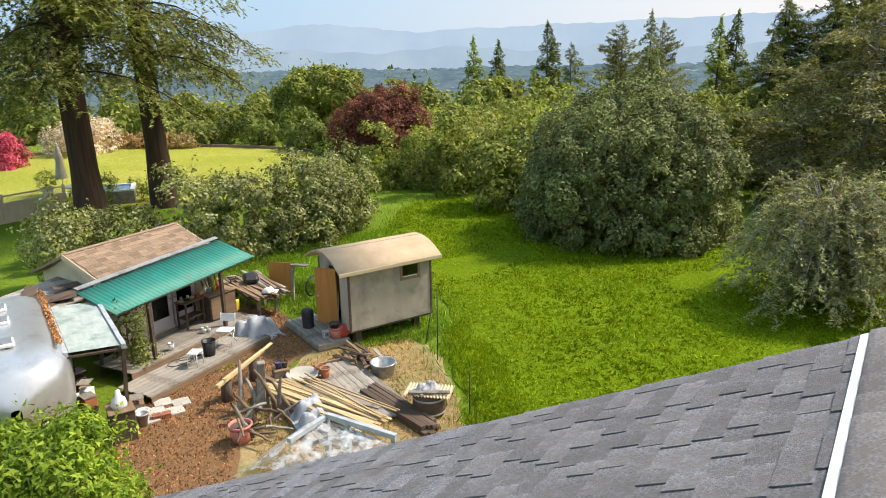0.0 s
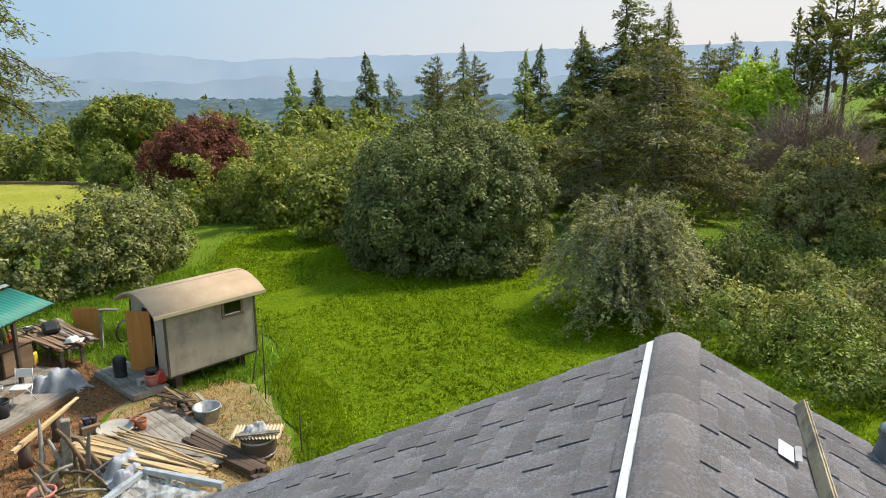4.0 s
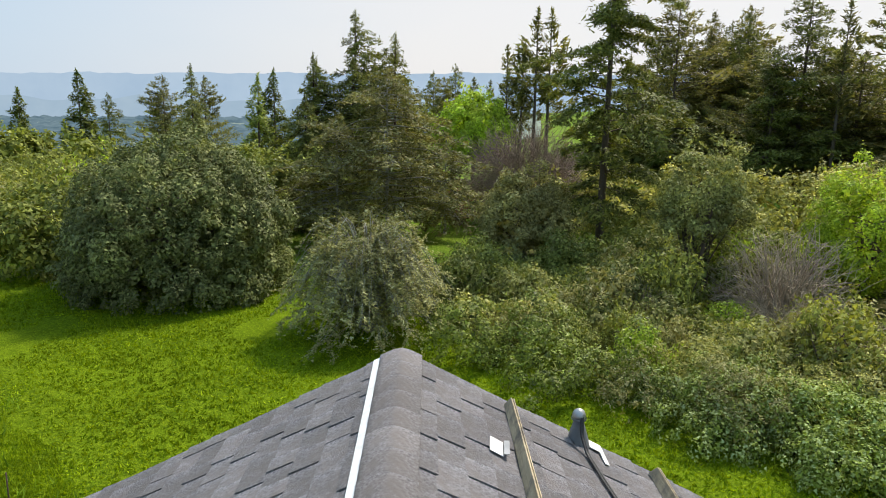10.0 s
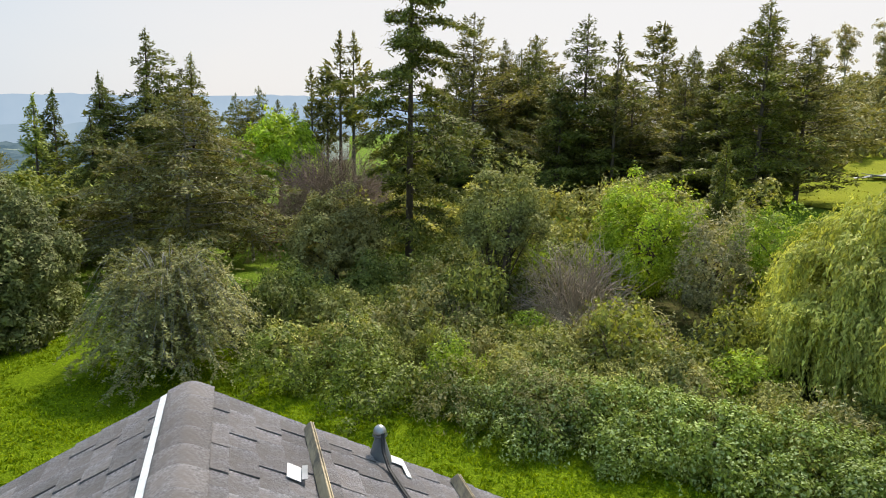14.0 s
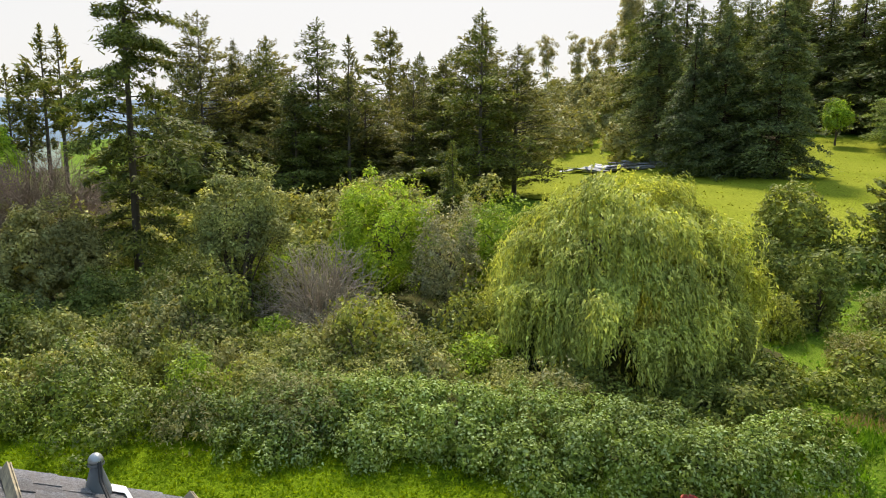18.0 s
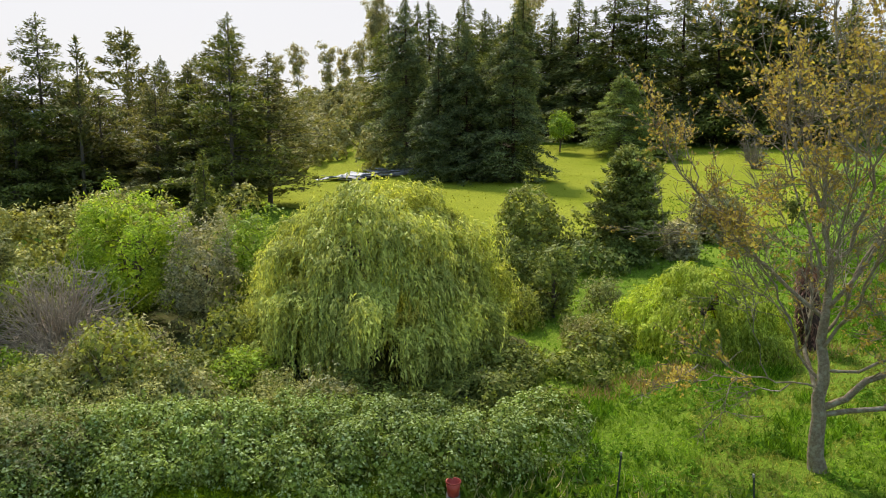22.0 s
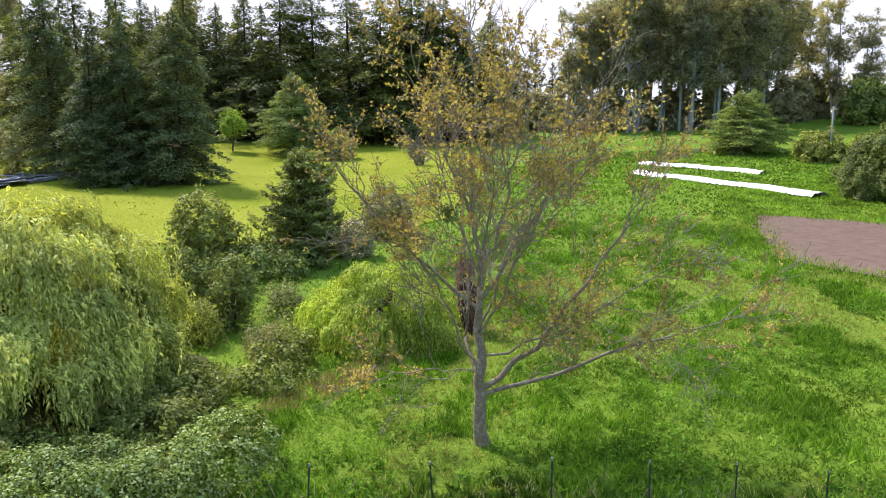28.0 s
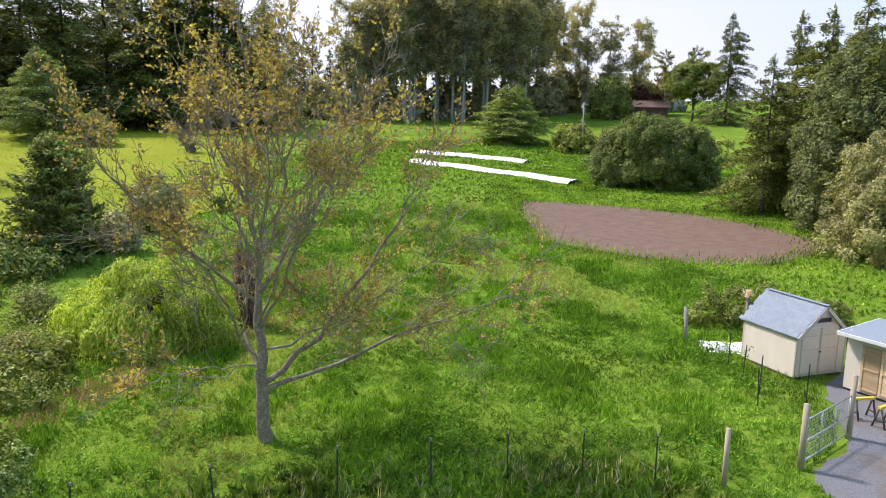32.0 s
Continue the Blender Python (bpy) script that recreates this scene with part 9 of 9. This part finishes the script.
for k in range(len(oo)):
    a, b = oo[k], oo[(k + 1) % len(oo)]
    if a[1] > 49:
        d = Vector((*(b - a), 0))
        bm = bm_new()
        box(bm, 0, d.length, -0.12, 0.12, 0, 0.28, Matrix.Translation((*a, float(ground_z(*a)))) @ d.to_track_quat("X", "Z").to_matrix().to_4x4(), 0.02)
        part("timber", bm, BROWN_ROOF, edge)
bank("border_hedge", "low bright green border hedge", [(-19.5, 38.5), (-17.5, 41.5), (-16.6, 44.0)], 1.6, 1.0, L_SHRUB, 148, 0.15, 60, 0.4)


# ---------------------------------------------------------------- grass
def scatter(outline, n, seed, clear=()):
    """Random places inside an outline and outside the clear ones."""
    r = np.random.default_rng(seed)
    o = np.asarray(outline, float)
    lo, hi = o.min(0), o.max(0)
    p = lo + (hi - lo) * r.random((int(n * 2.4), 2))
    p = p[inside(p, o)]
    for c in clear:
        p = p[~inside(p, np.asarray(c))]
    return p[:n]


def field_noise(p, scale, seed):
    """Smooth random values between 0 and 1 over the ground."""
    r = np.random.default_rng(seed)
    v = np.zeros(len(p))
    for k in range(7):
        a = r.random() * 6.28
        f = scale * (0.6 + 0.9 * r.random()) * (1 + k * 0.45)
        v += np.sin(p[:, 0] * math.cos(a) * f + p[:, 1] * math.sin(a) * f + r.random() * 6.28) / (1 + 0.35 * k)
    return np.clip(0.5 + v / 5.0, 0, 1)


def blades(name, label, p, height, width, material, seed, lean=0.35, per=1, lift=0.03):
    r = np.random.default_rng(seed)
    p = np.repeat(p, per, 0)
    h = np.repeat(np.broadcast_to(height, (len(p) // per,)), per) * (0.6 + 0.7 * r.random(len(p)))
    if per > 1:
        p = p + r.normal(size=p.shape) * 0.06
    ax = unit(np.array([0, 0, 1.0]) + r.normal(size=(len(p), 3)) * lean)
    c = np.c_[p, ground_z(p[:, 0], p[:, 1]) + lift + h * ax[:, 2] * 0.45]
    nrm = unit(np.cross(ax, unit(r.normal(size=(len(p), 3)))) + np.array([0, 0, 0.35]))
    return tagged(part(name, raw_mesh(name, *tri_arrays(c, nrm, ax, h, np.broadcast_to(width, (len(p),)) * (0.7 + 0.6 * r.random(len(p))))), material), label, "grass", kind="stuff")


lawn_o = resample(LAWN, 110, 0.0)
q = scatter(lawn_o, 24000, 601)
f = field_noise(q, 0.55, 1)
near = np.hypot(q[:, 0], q[:, 1])
blades("clover_grass", "short clover and grass leaves of the lawn", q[f > 0.25 * (near > 24)], (0.08 + 0.08 * f)[f > 0.25 * (near > 24)], 0.055, GRASS_B, 602, lean=1.2, per=4)
edge = lawn_o[np.random.default_rng(3).integers(0, len(lawn_o), 3000)] + np.random.default_rng(4).normal(size=(3000, 2)) * 0.45
blades("rough_grass", "longer grass along the lawn's edge", edge[np.hypot(edge[:, 0], edge[:, 1]) > 12], 0.3, 0.035, MEADOW_B, 603, lean=0.4)

MEADOW = np.array([(18.5, -2.5), (24, -4.5), (30, -9), (34, -14), (44, -20), (54, -30), (50, -44), (46, -50), (34, -39), (23, -40), (18, -38.5), (13.8, -31), (12, -25.5), (8.8, -23.5), (8.3, -18), (6.5, -14), (9, -8), (14, -3)])
q = scatter(MEADOW, 42000, 611, (DIRT,))
d = np.hypot(q[:, 0], q[:, 1])
keep = np.random.default_rng(5).random(len(q)) < np.clip(26 / d, 0.25, 1) ** 1.1
q, d = q[keep], d[keep]
f = field_noise(q, 0.9, 2)
g = field_noise(q, 0.22, 3)
dry = (g > 0.60) & (f < 0.62)
tall = (f > 0.60) & ~dry
wide = 0.022 + 0.0011 * d
blades("meadow_grass", "uneven bright green meadow grass", q[~dry & ~tall], (0.10 + 0.16 * f)[~dry & ~tall], np.repeat(wide[~dry & ~tall], 5), MEADOW_B, 612, 0.85, 5)
blades("tall_grass", "lush green grass tussocks in the meadow", q[tall], 0.16 + 0.24 * f[tall], np.repeat(wide[tall], 6), leafy("tussock_blades", (0.042, 0.145, 0.012), (0.165, 0.35, 0.035), 0.3, big=0.3, k=1.0, gloss=0.03, rough=0.8), 613, 0.7, 6)
blades("dry_grass", "patches of dry yellowish grass", q[dry], 0.17, np.repeat(wide[dry] * 0.8, 4), leafy("dry_blades", (0.16, 0.24, 0.045), (0.34, 0.42, 0.11), 0.3, k=1.0, gloss=0.03, rough=0.8), 614, 0.85, 4)
q = scatter(TAN, 1500, 615)
blades("tan_grass", "strip of tan dead grass", q, 0.3, 0.035, STRAW_B, 616, 0.5, 3)
# weeds along the fence
r6 = np.random.default_rng(620)
ln = np.array(line)
k = r6.integers(0, len(ln) - 1, 900)
s = r6.random((900, 1))
q = ln[k] * (1 - s) + ln[k + 1] * s + r6.normal(size=(900, 2)) * 0.8
blades("weeds", "broad-leaved green weeds along the fence", q, 0.32, 0.12, MEADOW_B, 621, 0.8, 12)
blades("weeds", "pale grey-green flowering weeds by the fence", q[r6.random(900) < 0.28], 0.4, 0.05, L_SILVER, 622, 0.7, 10)
# straw, chips and tufts in the yard
strawp = scatter(np.array([(-4.2, 17.4), (-3.4, 19.0), (-1.0, 19.6), (0.2, 16.4), (0.4, 14.6), (-0.2, 12.8), (-3.4, 11.8), (-4.5, 15.0)]), 13000, 630)
blades("straw", "loose straw on the ground", strawp, 0.16, 0.016, STRAW_B, 631, 2.5, 1, 0.03)
blades("grass_tufts", "green tufts growing through straw", strawp[:260], 0.12, 0.016, GRASS_B, 632, 0.6, 5)
chipp = scatter(np.array([(-8.2, 10.5), (-7.4, 14.0), (-7.2, 16.2), (-5.6, 18.4), (-5.9, 20.6), (-6.0, 22.8), (-4.8, 21.4), (-3.7, 19.6), (-4.6, 17.2), (-4.7, 15.0), (-4.0, 10.5)]), 16000, 633)
blades("bark_chips", "orange-brown bark chips on the path", chipp, 0.075, 0.028, CHIP_B, 634, 3.0, 1, 0.03)
wag_g = np.array([(-0.5, 19.4), (0.3, 20.4), (-0.4, 22.6), (-3, 24.5), (-5.5, 25.5), (-8, 24.5), (-6.5, 22.9), (-4.5, 21.6), (-2.5, 19.0)])
blades("rough_grass", "rough grass round the wagon", scatter(wag_g, 3600, 640), 0.14, 0.022, MEADOW_B, 641, 0.5, 5)
hill_q = scatter(resample(HILL, 60), 5000, 650)
blades("hill_grass", "grass on the hillside lawn", hill_q, 0.25, 0.25, leafy("hill_blades", (0.16, 0.21, 0.012), (0.25, 0.30, 0.03), 0.3, k=1.0, gloss=0.03, rough=0.8), 651, 1.2)
rim = resample(DIRT, 400)
blades("rough_grass", "long grass round the tilled soil", np.repeat(rim, 8, 0) + np.random.default_rng(6).normal(size=(3200, 2)) * 0.9, 0.4, 0.07, MEADOW_B, 652, 0.4, 1)

back_g = np.array([(-3.5, 24.2), (-2.0, 27), (-2.5, 33), (-5, 31), (-8, 29.5), (-12, 27.5), (-10, 24.5), (-7.5, 23.5)])
blades("rough_grass", "rough grass between hut and hedge", scatter(back_g, 5200, 660), 0.24, 0.028, MEADOW_B, 661, 0.6, 4)
# coarse grass over the farther meadow and the valley floor by the creek
far_g = np.array([(20, -2), (27, 2), (36, 4), (46, -4), (58, -8), (75, -20), (98, -50), (112, -84), (96, -112), (60, -112), (40, -84), (48, -52), (54, -32), (44, -20), (33, -13), (26, -6)])
q = scatter(far_g, 26000, 670, (DIRT,))
d = np.hypot(q[:, 0], q[:, 1])
blades("meadow_grass", "coarse grass of the farther meadow", q, 0.10 + 0.002 * d, np.repeat(0.05 + 0.0022 * d, 2), MEADOW_B, 671, 0.9, 2)

# low weed mounds that make the meadow uneven
rw = np.random.default_rng(680)
q = scatter(MEADOW, 520, 681, (DIRT, TAN))
q = q[field_noise(q, 0.3, 8) > 0.42]
rad = rw.uniform(0.25, 0.85, len(q))
rows = np.c_[q, ground_z(q[:, 0], q[:, 1]) + 0.02, rad, rad * rw.uniform(0.7, 1.3, len(q)), rw.uniform(0.14, 0.34, len(q))]
tagged(part("weeds", raw_mesh("weeds", *crown_leaves(rows, 0.13, 45, 0.24, rw, wild=1.5, gaps=0.2, drop_below=-0.3, slim=0.4)), leafy("meadow_weeds", (0.048, 0.15, 0.012), (0.165, 0.35, 0.035), 0.3, k=1.0, gloss=0.04, rough=0.8)), "lush leafy weed mounds in the meadow", "weeds", kind="stuff")
gate_g = np.array([(5, -14), (6.5, -13.5), (8.3, -18), (8.8, -23.5), (12, -25.5), (13.8, -31), (11.5, -32.5), (10.2, -29), (9.4, -26), (8.2, -24), (7.1, -21.4), (6.9, -19), (4.5, -17.3)])
blades("rough_grass", "rough grass by the gate and shed", scatter(gate_g, 2600, 690), 0.2, 0.035, MEADOW_B, 691, 0.7, 6)
right_g = np.array([(13.5, -33), (18, -37), (24, -38.5), (34, -37.5), (48, -47), (60, -60), (72, -92), (50, -97), (30, -76), (14, -52), (11, -40)])
q = scatter(right_g, 15000, 692, (DIRT,))
blades("meadow_grass", "coarse grass beyond the tilled soil", q, 0.22, 0.13, MEADOW_B, 693, 0.8, 3)
edge_g = np.array([(0.1, 12.2), (0.5, 16.2), (-0.2, 19.2), (0.5, 21), (1.6, 18), (1.9, 13)])
blades("rough_grass", "longer grass beside the straw", scatter(edge_g, 1700, 694), 0.12, 0.022, GRASS_B, 695, 0.6, 5)
